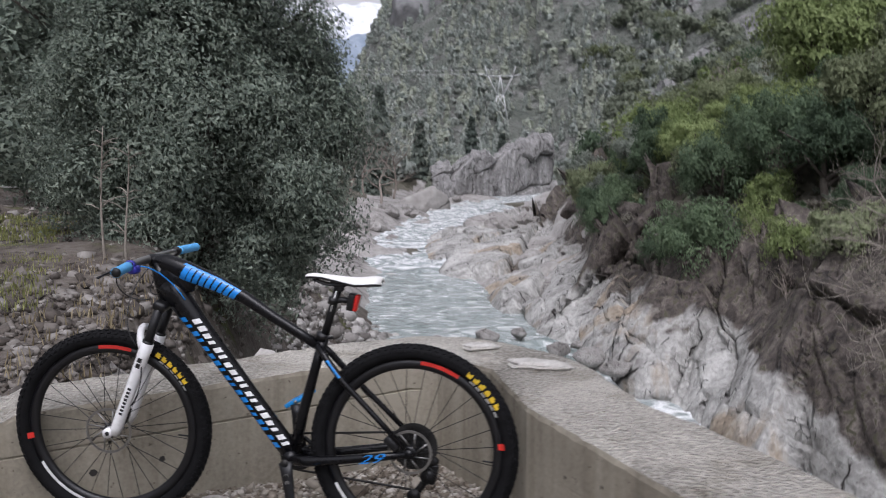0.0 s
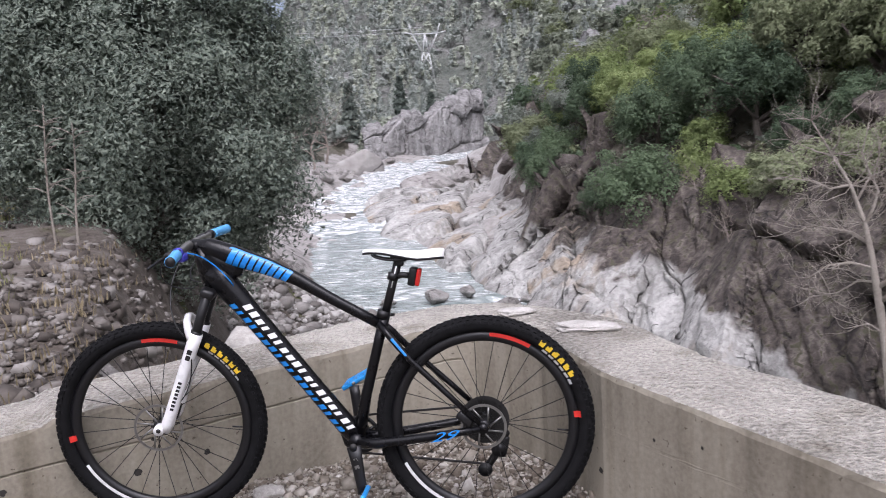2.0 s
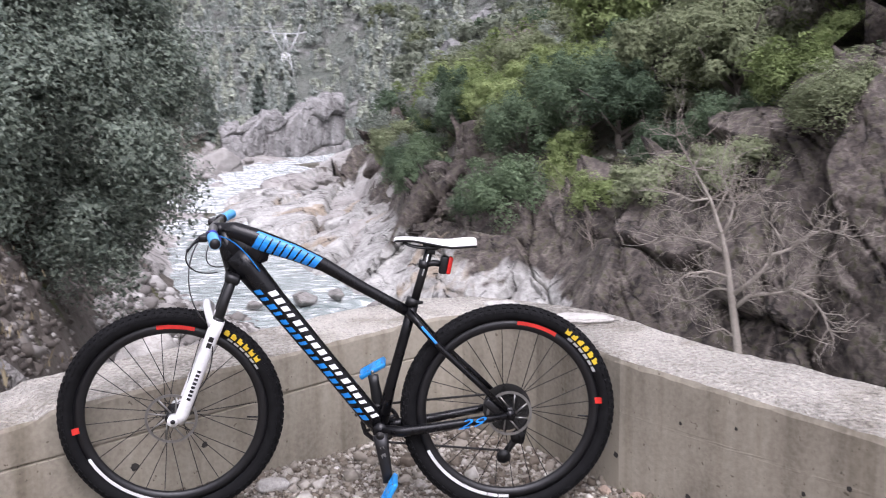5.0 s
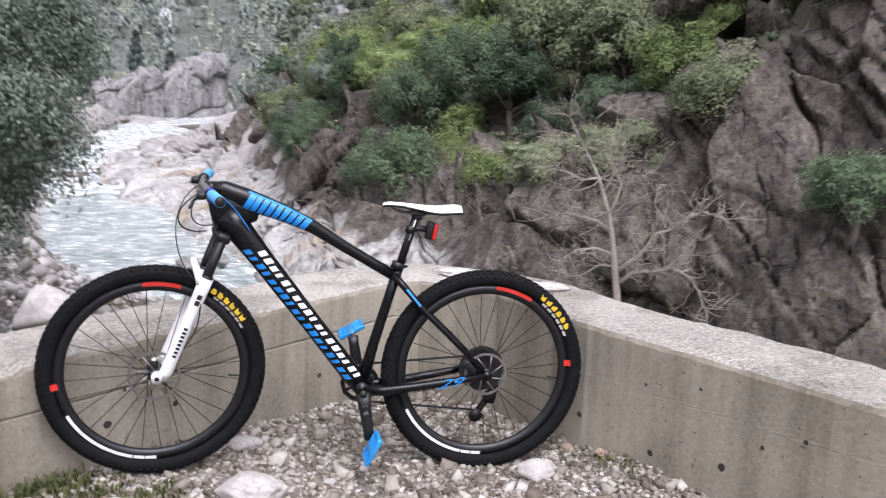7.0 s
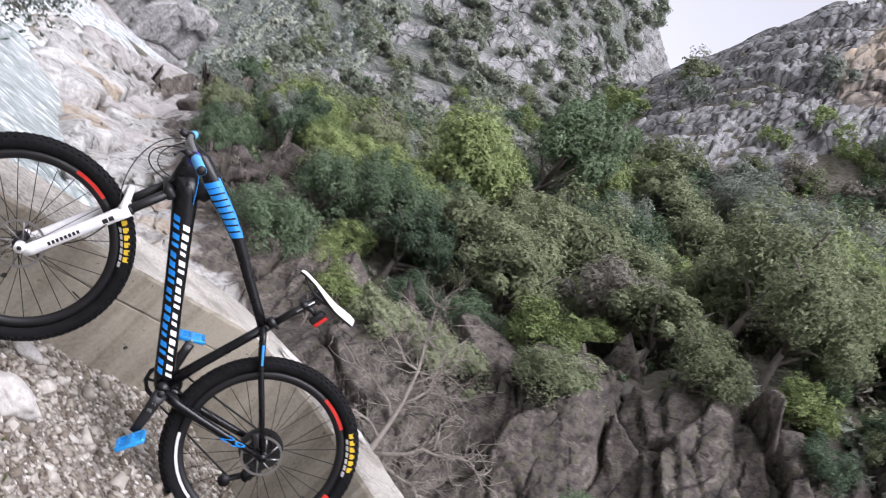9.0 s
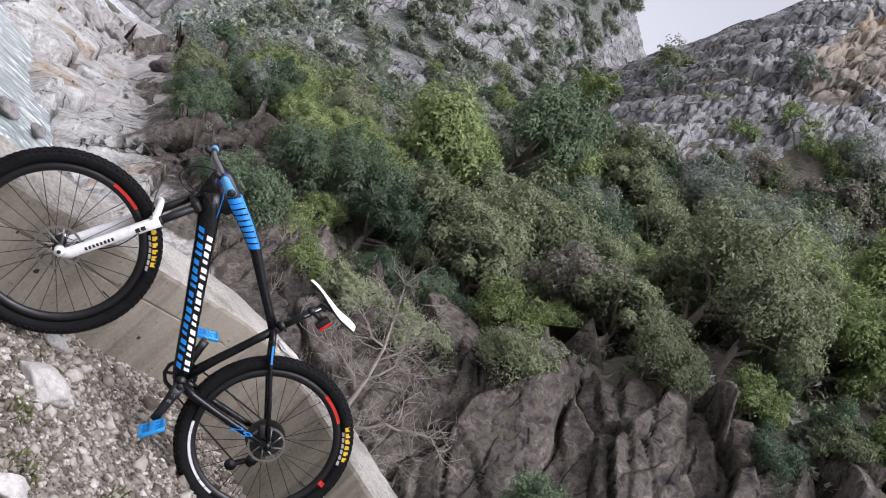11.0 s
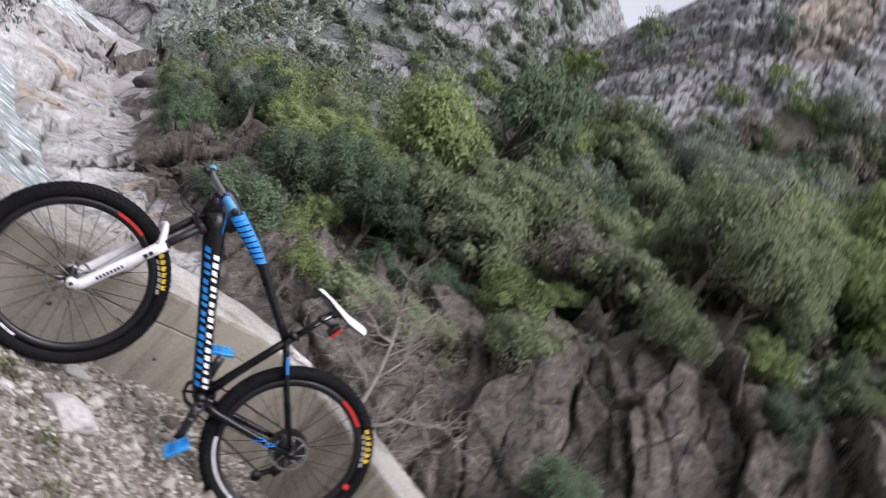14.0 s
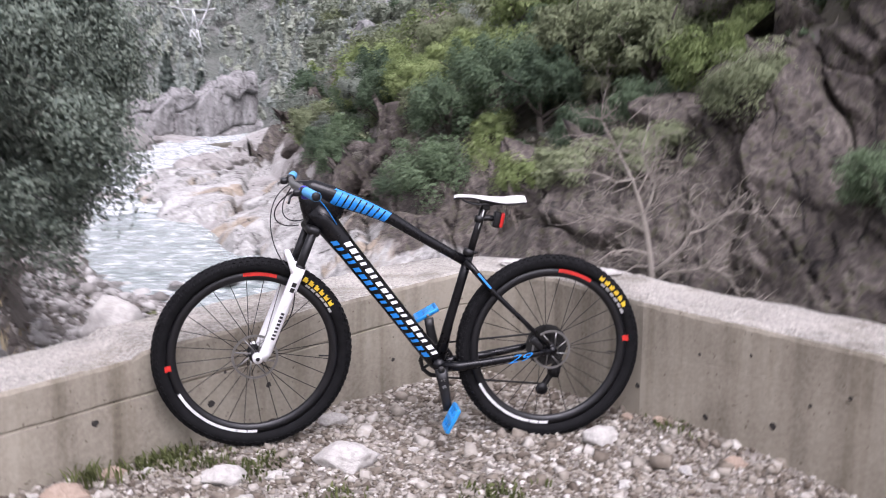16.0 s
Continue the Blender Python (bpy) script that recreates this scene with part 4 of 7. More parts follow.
def cliff_place(az, f):
    """A point on the rock face: f is 0 at the water and 1 at the rim."""
    rs = np.arange(18.0, 62.0, 0.2)
    xs, ys = HOME[0] + rs * math.sin(radians(az)), HOME[1] + rs * math.cos(radians(az))
    st, d = river_coords(xs, ys)
    k = np.arange(len(HALF))
    e = d - np.interp(st, k, HALF)
    tot = np.interp(st, k, BENCH_W) + np.interp(st, k, CLIFF_W)
    i = int(np.argmin(np.abs(e - f * tot) + 100 * (d < 0)))
    return xs[i], ys[i], float(height(xs[i:i + 1], ys[i:i + 1])[0][0])


for az in np.arange(0, 22, 2.2):
    x, y, z = cliff_place(az, rng.uniform(0.85, 1.05))
    s = rng.uniform(0.7, 1.3)
    put_rock("cliff_crag", rng.choice(BROWN), x, y, z - 0.1 * s, (s * 1.2, s, s * 0.8), rng.uniform(0, 360), "dark weathered rock block under the shrubs", "rock", "cliff crags", (rng.uniform(-20, 20), rng.uniform(-20, 20)))
M_LIMESTONE = rock_mat("limestone_slope", [(0.32, (0.07, 0.07, 0.072)), (0.45, (0.175, 0.175, 0.177)), (0.56, (0.28, 0.279, 0.276)), (0.70, (0.42, 0.417, 0.41))], scale=0.30, fine=2.4, crack=1.0, crack_scale=0.7, bump=0.6, dist=0.4, stretch=(1, 1, 0.6), crack_width=0.10, warp=0.25)
M_FARLIME = rock_mat("mountain_limestone", [(0.30, (0.09, 0.093, 0.09)), (0.44, (0.17, 0.172, 0.168)), (0.56, (0.26, 0.258, 0.25)), (0.72, (0.38, 0.375, 0.365))], scale=0.12, fine=0.9, crack=1.0, crack_scale=0.22, bump=0.8, dist=1.0, crack_width=0.1)
M_OCHRE = rock_mat("ochre_limestone", [(0.32, (0.10, 0.09, 0.08)), (0.46, (0.23, 0.20, 0.168)), (0.57, (0.34, 0.285, 0.215)), (0.66, (0.40, 0.27, 0.15)), (0.76, (0.42, 0.37, 0.32))], scale=0.16, fine=1.6, crack=1.0, crack_scale=0.5, bump=0.5, dist=0.4, stretch=(1, 1, 0.6), crack_width=0.09, warp=0.25)


# grey limestone that breaks through the upper slope
def limestone(az, r):
    """How far a place lies inside the bare limestone, in degrees of view height; below 0 it is wooded."""
    x, y = HOME[0] + r * np.sin(np.radians(az)), HOME[1] + r * np.cos(np.radians(az))
    z = height(x, y)[0]
    el = np.degrees(np.arctan2(z - 1.3, r))
    low = np.interp(az, [6, 8, 9, 14, 15.5, 17, 20, 24, 28, 30.3, 32, 34, 40, 55], [40, 14, 8.5, 11.5, 18, 17, 17, 17, 17.5, 20.5, 23.5, 25.5, 27, 28])
    high = np.interp(az, [14.5, 16], [5.0, 40.0])
    wob = 2.2 * soft2(x * 0.09, y * 0.09, 6, 4)
    return np.minimum(el - low, low + high - el) + wob


LA, LR = np.meshgrid(np.arange(7.0, 46, 0.115), np.concatenate([np.arange(46.0, 128, 0.33), np.arange(128, 180, 2.0)]), indexing="ij")
LX, LY = HOME[0] + LR * np.sin(np.radians(LA)), HOME[1] + LR * np.cos(np.radians(LA))
LZ = height(LX, LY)[0]
LS = np.array([surf_at(x, y) for x, y in zip(LX.ravel(), LY.ravel())]).reshape(LX.shape)
inn = limestone(LA, LR)
UW, VW = LX + 0.8 * soft2(LX * 0.3, LY * 0.3, 4), LY + LZ + 0.8 * soft2(LX * 0.3, LY * 0.3, 7)
gap, tone, tilt = blocks2(UW / 1.0 + 0.2 * VW, VW / 1.5, 50)
gap2, tone2, tilt2 = blocks2(UW / 3.6 + 0.1 * VW, VW / 5.6 - 0.06 * UW, 70)
disp = 0.55 * tone + 0.8 * tilt - 0.7 * np.exp(-(gap / 0.10) ** 2) + 1.1 * tone2 + 1.5 * tilt2 - 1.3 * np.exp(-(gap2 / 0.06) ** 2) + 0.25 * soft2(UW * 0.9, VW * 0.9, 9, 4)
disp = np.where(inn > 0, disp, 0) - 2.4 * sstep(1.0, -1.5, inn) - 0.1
lime = face_sheet("limestone_face", np.stack([LX, LY, LS], -1), disp, M_LIMESTONE, "jagged grey limestone slope split by cracks above the trees", "cliff")

lime.data.materials.append(M_OCHRE)
el_ = np.degrees(np.arctan2(LZ - 1.3, LR))
och = ((LA - 30.2) / 2.3) ** 2 + ((el_ - 28.3) / 2.6) ** 2 + 0.7 * soft2(LX * 0.35, LY * 0.35, 77, 4) < 0.9
lime.data.polygons.foreach_set("material_index", och[:-1, :-1].reshape(-1).astype(np.int32))

# bare rock on the mountain flank beyond
FA, FR = np.meshgrid(np.arange(3.0, 26, 0.14), np.geomspace(120, 560, 150), indexing="ij")
FX, FY = HOME[0] + FR * np.sin(np.radians(FA)), HOME[1] + FR * np.cos(np.radians(FA))
FZ = np.array([surf_at(x, y) for x, y in zip(FX.ravel(), FY.ravel())]).reshape(FX.shape)
gap, tone, tilt = blocks2(FX / 7.0, (FY + FZ) / 11.0, 90)
gap2, tone2, tilt2 = blocks2(FX / 2.6, (FY + FZ) / 4.0, 95)
bare = soft2(FX * 0.03, FY * 0.03, 33, 4) + 0.10 + 0.25 * sstep(14, 18, FA)
disp = 3.0 * tone + 5.0 * tilt - 2.0 * np.exp(-(gap / 0.08) ** 2) + 1.0 * tone2 + 1.6 * tilt2 - 1.0 - 9.0 * sstep(0.08, -0.2, bare)
face_sheet("mountain_rock_face", np.stack([FX, FY, FZ], -1), disp, M_FARLIME, "pale grey rock breaking through scrub on the mountain flank", "cliff", False)

# broken grey limestone on the upper slope
for az, r, s, mt in ((10.5, 72, 3.0, 0), (12.5, 74, 3.2, 1), (14, 76, 3.0, 2), (-10.4, 430, 26, 0), (-8, 440, 34, 1), (-4.5, 430, 26, 2)):
    x, y = HOME[0] + r * math.sin(radians(az)), HOME[1] + r * math.cos(radians(az))
    m = DROCKS[mt].copy()
    m.materials.clear()
    m.materials.append(M_GREYCRAG)
    put_rock("limestone_crag", m, x, y, ground_at(x, y) - 0.1 * s, (s, s * 0.8, s * 0.8), 33 * mt, "jagged grey limestone crag on the slope", "rock", "slope crags", (-25, 10 * mt - 20))


def scatter_rocks(name, places, mat, label, category, seed, sub=1, angular=False):
    """Loose stones too many to count, in one mesh."""
    rg = np.random.default_rng(seed)
    base = []
    for i in range(6):
        bm = bmesh.new()
        if angular:
            bmesh.ops.create_cube(bm, size=1.5)
            bmesh.ops.triangulate(bm, faces=bm.faces[:])
        else:
            bmesh.ops.create_icosphere(bm, subdivisions=sub, radius=1.0)
        v = np.array([tuple(w.co) for w in bm.verts])
        if angular:
            v = v * (1 + rg.uniform(-0.38, 0.32, size=v.shape))
        f = np.array([[w.index for w in k.verts] for k in bm.faces])
        bm.free()
        for _ in range(0 if angular else 7):
            n = rg.normal(size=3)
            n /= np.linalg.norm(n)
            dt = v @ n
            lim = rg.uniform(0.45, 0.85)
            v = v * np.where(dt > lim, lim / np.maximum(dt, 1e-6), 1)[:, None]
        base.append((v * np.array([1, rg.uniform(0.65, 0.95), rg.uniform(0.5, 0.75)]), f))
    V, F, o = [], [], 0
    for x, y, z, s in places:
        v, f = base[int(rg.integers(0, 6))]
        q = np.array(Euler((rg.normal(0, 0.35), rg.normal(0, 0.35), rg.uniform(0, 6.28))).to_matrix())
        V.append((v * s) @ q.T + np.array([x, y, z]))
        F.append(f + o)
        o += len(v)
    me = fast_mesh(name, np.concatenate(V), np.concatenate(F))
    me.materials.append(mat)
    return tagged(new(name, me), label, category, kind="stuff")


rg = np.random.default_rng(12)


def isl_mat(name, stops, scale):
    """Stones that differ from one another: tone by island and grain."""
    mt, nodes, links, b = node_mat(name)
    gi = nodes.new("ShaderNodeNewGeometry")
    co = nodes.new("ShaderNodeTexCoord")
    nz = nodes.new("ShaderNodeTexNoise")
    nz.inputs["Scale"].default_value, nz.inputs["Detail"].default_value = scale, 6
    links.new(co.outputs["Object"], nz.inputs["Vector"])
    mx = nodes.new("ShaderNodeMix")
    mx.inputs["Factor"].default_value = 0.35
    links.new(gi.outputs["Random Per Island"], mx.inputs["A"])
    links.new(nz.outputs["Fac"], mx.inputs["B"])
    rp = ramp(nodes, stops)
    links.new(mx.outputs["Result"], rp.inputs["Fac"])
    links.new(rp.outputs["Color"], b.inputs["Base Color"])
    b.inputs["Roughness"].default_value = 0.85
    bp = nodes.new("ShaderNodeBump")
    bp.inputs["Strength"].default_value, bp.inputs["Distance"].default_value = 0.35, 0.2 / scale
    links.new(nz.outputs["Fac"], bp.inputs["Height"])
    links.new(bp.outputs["Normal"], b.inputs["Normal"])
    return mt


M_RUBBLE = isl_mat("mixed_rubble", [(0.15, (0.045, 0.037, 0.031)), (0.4, (0.095, 0.080, 0.067)), (0.6, (0.155, 0.138, 0.121)), (0.9, (0.33, 0.312, 0.29))], 14)
pl = []
while len(pl) < 15000:
    az, r = rg.uniform(-46, -4), 4.2 + 26 * rg.uniform(0, 1) ** 1.9
    x, y = HOME[0] + r * math.sin(radians(az)), HOME[1] + r * math.cos(radians(az))
    if y < 0.9 + 0.63 * x + 0.6:
        continue
    s = 0.016 * math.exp(abs(rg.normal(0, 0.65))) * (1 + r / 16) * min(1.0, 0.3 + r / 14)
    pl.append((x, y, ground_at(x, y) + 0.12 * noise.fractal(Vector((x * 0.12, y * 0.12, 0)), 1, 2, 4) + 0.0, s))
scatter_rocks("bank_rubble", pl, M_RUBBLE, "loose angular rubble on the bank below the road", "rubble", 2, angular=True)
M_COBBLE = isl_mat("bank_cobbles", [(0.15, (0.11, 0.10, 0.09)), (0.4, (0.22, 0.205, 0.19)), (0.6, (0.33, 0.315, 0.295)), (0.9, (0.52, 0.505, 0.48))], 8)
pl = []
while len(pl) < 4200:
    az, r = rg.uniform(-22, -4), rg.uniform(14, 36)
    x, y = HOME[0] + r * math.sin(radians(az)), HOME[1] + r * math.cos(radians(az))
    if surf_at(x, y) > -2.6:
        continue
    s = 0.055 * math.exp(abs(rg.normal(0, 0.6))) * (0.6 + r / 30)
    pl.append((x, y, surf_at(x, y) + 0.2 * s, s))
scatter_rocks("bank_cobbles", pl, M_COBBLE, "pale grey cobbles and stones on the river shore", "cobbles", 7)
PALE = ROCKS[2].copy()
PALE.materials.clear()
PALE.materials.append(M_WHITE_ROCK)
put_rock("mossy_boulder", DROCKS[1], -2.75, 1.55, -0.35, (0.5, 0.45, 0.55), 30, "dark mossy boulder beside the parapet")
put_rock("bank_boulder", PALE, -2.2, 5.9, -0.85, (0.42, 0.34, 0.36), 10, "upright grey boulder on the rubble bank")
put_rock("bank_boulder", ROCKS[4], -1.65, 3.5, -1.12, (0.42, 0.34, 0.42), 70, "pale boulder just behind the parapet")
put_rock("bank_boulder", ROCKS[1], -3.2, 4.3, -0.7, (0.8, 0.6, 0.6), 120, "brown-grey boulder on the rubble bank")

# the road on the bank
verts, faces = [], []
azs = np.arange(-75, -27, 1.5)
for a in azs:
    for rr in (26.0, 28.0, 30.5):
        x, y = HOME[0] + rr * math.sin(radians(a)), HOME[1] + rr * math.cos(radians(a))
        verts.append((x, y, 0.86 + 0.01 * (rr - 26)))
for i in range(len(azs) - 1):
    for j in range(2):
        k = 3 * i + j
        faces.append((k, k + 3, k + 4, k + 1))
M_ROAD = rock_mat("worn_asphalt", [(0.3, (0.16, 0.155, 0.15)), (0.7, (0.26, 0.25, 0.24))], scale=1.5, fine=30, bump=0.3, dist=0.01)
me = smooth(mesh_of("road", verts, faces))
me.materials.append(M_ROAD)
tagged(new("road", me), "pale worn asphalt road along the bank", "road", kind="structure")

# lattice pylon on the far slope
pr = 170.0
while pr < 640 and surf_at(pr * math.sin(radians(-5.3)), pr * math.cos(radians(-5.3)) - 3) < 1.3 + pr * math.tan(radians(3.2)):
    pr += 4
px_, py_ = pr * math.sin(radians(-5.3)), pr * math.cos(radians(-5.3)) - 3
pz_ = 1.3 + pr * math.tan(radians(3.3))
py = thing("pylon", pose(px_, py_, pz_ - 1, 0, 0, 12) @ Matrix.Diagonal((pr / 470, pr / 470, pr / 470, 1)), "grey steel lattice power pylon with two raised arms", "pylon")
M_PYLON = plain_mat("galvanised_steel", (0.62, 0.63, 0.63), 0.55, 0.1, scale=2)
for k, (p, q) in enumerate((((-4, 0, 0), (-1.6, 0, 14)), ((4, 0, 0), (1.6, 0, 14)), ((-1.6, 0, 14), (-6.5, 0, 24)), ((1.6, 0, 14), (6.5, 0, 24)), ((-6.5, 0, 24), (6.5, 0, 24)), ((-11, 0, 25), (-6.5, 0, 24)), ((11, 0, 25), (6.5, 0, 24)),
                            ((-6.5, 0, 24), (-8, 0, 29)), ((6.5, 0, 24), (8, 0, 29)), ((-1.6, 0, 14), (1.6, 0, 14)), ((-4, 0, 0), (2.8, 0, 7)), ((4, 0, 0), (-2.8, 0, 7)), ((-2.8, 0, 7), (1.6, 0, 14)), ((2.8, 0, 7), (-1.6, 0, 14)), ((-1.6, 0, 14), (0, 0, 24)), ((1.6, 0, 14), (0, 0, 24)))):
    tube("strut", [p, q], 0.34, M_PYLON, py, 4)
for z in (54.5, 56.5):
    wire = thing("power_line", Matrix(), "thin dark power cable strung across the valley", "cable", "power lines")
    tube("cable_run", bez((px_ - 0.4 * pr, py_ - 30, pz_ + (z - 22) * pr / 470), (px_ - 0.24 * pr, py_ - 20, pz_ + (z - 34) * pr / 470), (px_ - 0.12 * pr, py_ - 10, pz_ + (z - 34) * pr / 470), (px_, py_, pz_ + (z - 31) * pr / 470), 12), 0.04, M_PYLON, wire, 4)

# ---------- plants ----------
M_BARK = rock_mat("bark", [(0.3, (0.06, 0.05, 0.042)), (0.7, (0.15, 0.13, 0.11))], scale=6, fine=40, bump=0.5, dist=0.02)
M_PALEBARK = rock_mat("pale_bark", [(0.3, (0.19, 0.165, 0.138)), (0.7, (0.37, 0.335, 0.29))], scale=5, fine=30, bump=0.4, dist=0.02)
LEAVES = [
    leaf_mat("leaf_olive", (0.155, 0.18, 0.099), (0.335, 0.375, 0.226), 0.6),
    leaf_mat("leaf_deep_green", (0.078, 0.118, 0.075), (0.215, 0.29, 0.167), 0.6),
    leaf_mat("leaf_bright_green", (0.165, 0.22, 0.081), (0.365, 0.435, 0.194), 0.6),
    leaf_mat("leaf_grey_green", (0.18, 0.205, 0.169), (0.36, 0.395, 0.333), 0.6),
    leaf_mat("leaf_brownish", (0.195, 0.185, 0.147), (0.345, 0.325, 0.277), 0.6),
]
M_BUSH = leaf_mat("leaf_dark_laurel", (0.125, 0.158, 0.128), (0.32, 0.37, 0.30), rnd=0.0)
# Needles lightened and greyed: distance haze is mixed into these colours.
M_PINE = leaf_mat("needle_dark_hazed", (0.10, 0.125, 0.108), (0.23, 0.265, 0.225))
FARPINES = [leaf_mat("needle_hazed_mid", (0.36, 0.395, 0.355), (0.48, 0.51, 0.465)), leaf_mat("needle_hazed_deep", (0.29, 0.325, 0.295), (0.40, 0.435, 0.395)), leaf_mat("needle_hazed_light", (0.40, 0.435, 0.36), (0.54, 0.57, 0.48))]
# Mountain scrub leaves set paler to hold the aerial haze.
M_FARSCRUB = leaf_mat("leaf_hazed_scrub", (0.17, 0.195, 0.145), (0.31, 0.34, 0.26))
M_TWIG = plain_mat("dry_twig", (0.27, 0.23, 0.20), 0.9, scale=3)


def leaf_cards(centres, normals, sizes, rg, long=1.5, loose=0.55):
    """Small pointed leaves, one bent-out triangle each, at the given places."""
    n = len(centres)
    t = rg.normal(size=(n, 3))
    nr = normals + loose * rg.normal(size=(n, 3))
    nr /= np.linalg.norm(nr, axis=1)[:, None] + 1e-9
    u = np.cross(nr, t)
    u /= np.linalg.norm(u, axis=1)[:, None] + 1e-9
    v = np.cross(nr, u)
    s = sizes[:, None] * 1.25
    p0, p1, p2 = centres - u * s * long * 0.5 - v * s * 0.45, centres - u * s * long * 0.45 + v * s * 0.45, centres + u * s * long * 0.6
    verts = np.stack([p0, p2, p1], 1).reshape(-1, 3)
    return verts, np.arange(3 * n).reshape(n, 3)


def soft_normals(n, rg, rough=0.35):
    """Shading directions for leaves: the tuft's roundness, roughened leaf by leaf."""
    m = n / (np.linalg.norm(n, axis=1)[:, None] + 1e-9) + rough * rg.normal(size=n.shape)
    return np.repeat(m / (np.linalg.norm(m, axis=1)[:, None] + 1e-9), 3, 0)


def leaf_mesh(name, v, f, nrm):
    me = smooth(fast_mesh(name, v, f))
    me.normals_split_custom_set_from_vertices(nrm.tolist())
    return me


def crown_points(rg, size, blobs, per, spread=0.66, low=-0.45, tuft=(0.24, 0.44), taper=0.0):
    """Leaf places on the shells of rounded tufts that make up an uneven crown."""
    out_c, out_n = [], []
    size = np.array(size)
    for _ in range(blobs):
        d = rg.normal(size=3)
        d /= np.linalg.norm(d)
        if d[2] < low:
            d[2] = -d[2] * 0.5
        c = d * size * spread * rg.uniform(0.6, 1.12)
        c[:2] *= 1 - taper * max(-0.3, c[2] / size[2])
        rad = (0.5 * size + 0.5 * size.min()) * rg.uniform(*tuft)
        q = rg.normal(size=(per, 3))
        q[:, 2] += 0.45
        q /= np.linalg.norm(q, axis=1)[:, None]
        rr = 1 - 0.55 * rg.uniform(0, 1, size=(per, 1)) ** 2.2
        ph = rg.uniform(0, 6.28, 3)
        lump = 1 + 0.20 * np.sin(q[:, :1] * 6 + ph[0]) * np.sin(q[:, 1:2] * 6 + ph[1]) + 0.12 * np.sin(q[:, 2:] * 9 + ph[2])
        out_c.append(c + q * rad * rr * lump)
        out_n.append(q + 0.35 * d + np.array([0, 0, 0.35]))
    return np.concatenate(out_c), np.concatenate(out_n)


def limb_mesh(rg, height, top_r, base_r, limbs, spread):
    verts, faces = [], []

    def add(points, radii, n):
        v, f = sweep(points, radii, n)
        o = len(verts)
        verts.extend(v)
        faces.extend([tuple(i + o for i in k) for k in f])

    lean = rg.uniform(-0.15, 0.15, 2)
    trunk = [(lean[0] * f * height + 0.06 * math.sin(f * 5), lean[1] * f * height, f * height) for f in np.linspace(0, 1, 7)]
    add(trunk, list(np.linspace(base_r, top_r, 7)), 8)
    for _ in range(limbs):
        f = rg.uniform(0.3, 0.95)
        b = np.array([lean[0] * f * height, lean[1] * f * height, f * height])
        a = rg.uniform(0, 2 * math.pi)
        L = rg.uniform(0.5, 1.0) * spread
        mid = b + np.array([math.cos(a) * L * 0.5, math.sin(a) * L * 0.5, L * 0.35])
        end = b + np.array([math.cos(a) * L, math.sin(a) * L, L * rg.uniform(0.4, 0.9)])
        add([tuple(b), tuple(mid), tuple(end)], [base_r * 0.45, base_r * 0.3, base_r * 0.12], 5)
    return mesh_of("trunk", verts, faces)


def make_tree(seed, size, mat, blobs, per, leaf, label, category="shrub", group="hillside shrubs", stem=0.25):
    rg = np.random.default_rng(seed)
    t = thing("hillside_shrub", Matrix(), label, category, group)
    tr = limb_mesh(rg, stem + size[2] * 0.9, 0.03, 0.11, 9, max(size) * 0.7)
    part("trunk", tr, M_BARK, t)
    c, n = crown_points(rg, size, blobs, per, 0.74, -0.4, (0.14, 0.33))
    c[:, 2] += stem + size[2] * 0.75
    v, f = leaf_cards(c, n, rg.uniform(0.6, 1.3, len(c)) * leaf, rg)
    part("crown", leaf_mesh("crown", v, f, soft_normals(n, rg)), mat, t)
    return t


KINDS = [
    (0, (1.3, 1.25, 1.1), "olive-green bushy evergreen shrub on the rocky slope"),
    (1, (1.4, 1.3, 1.3), "dark green dense evergreen shrub on the rocky slope"),
    (2, (1.2, 1.2, 1.2), "bright yellow-green leafy shrub on the rocky slope"),
    (3, (1.5, 1.4, 1.15), "grey-green fine-leaved shrub on the rocky slope"),
    (1, (1.1, 1.1, 1.5), "tall dark green shrub on the cliff edge"),
    (4, (1.3, 1.3, 1.0), "brownish half-bare shrub on the rocky slope"),
    (0, (1.6, 1.5, 1.4), "broad olive-green tree with rounded clumps on the slope"),
]
PROTO = [make_tree(100 + i, sz, LEAVES[k], 48, 330, 0.037, lab, stem=(0.3, 0.15, 0.15, 0.4, 0.3, 0.2, 0.45)[i]) for i, (k, sz, lab) in enumerate(KINDS)]
rng = random.Random(21)
taken = []
count = 0
tries = 0
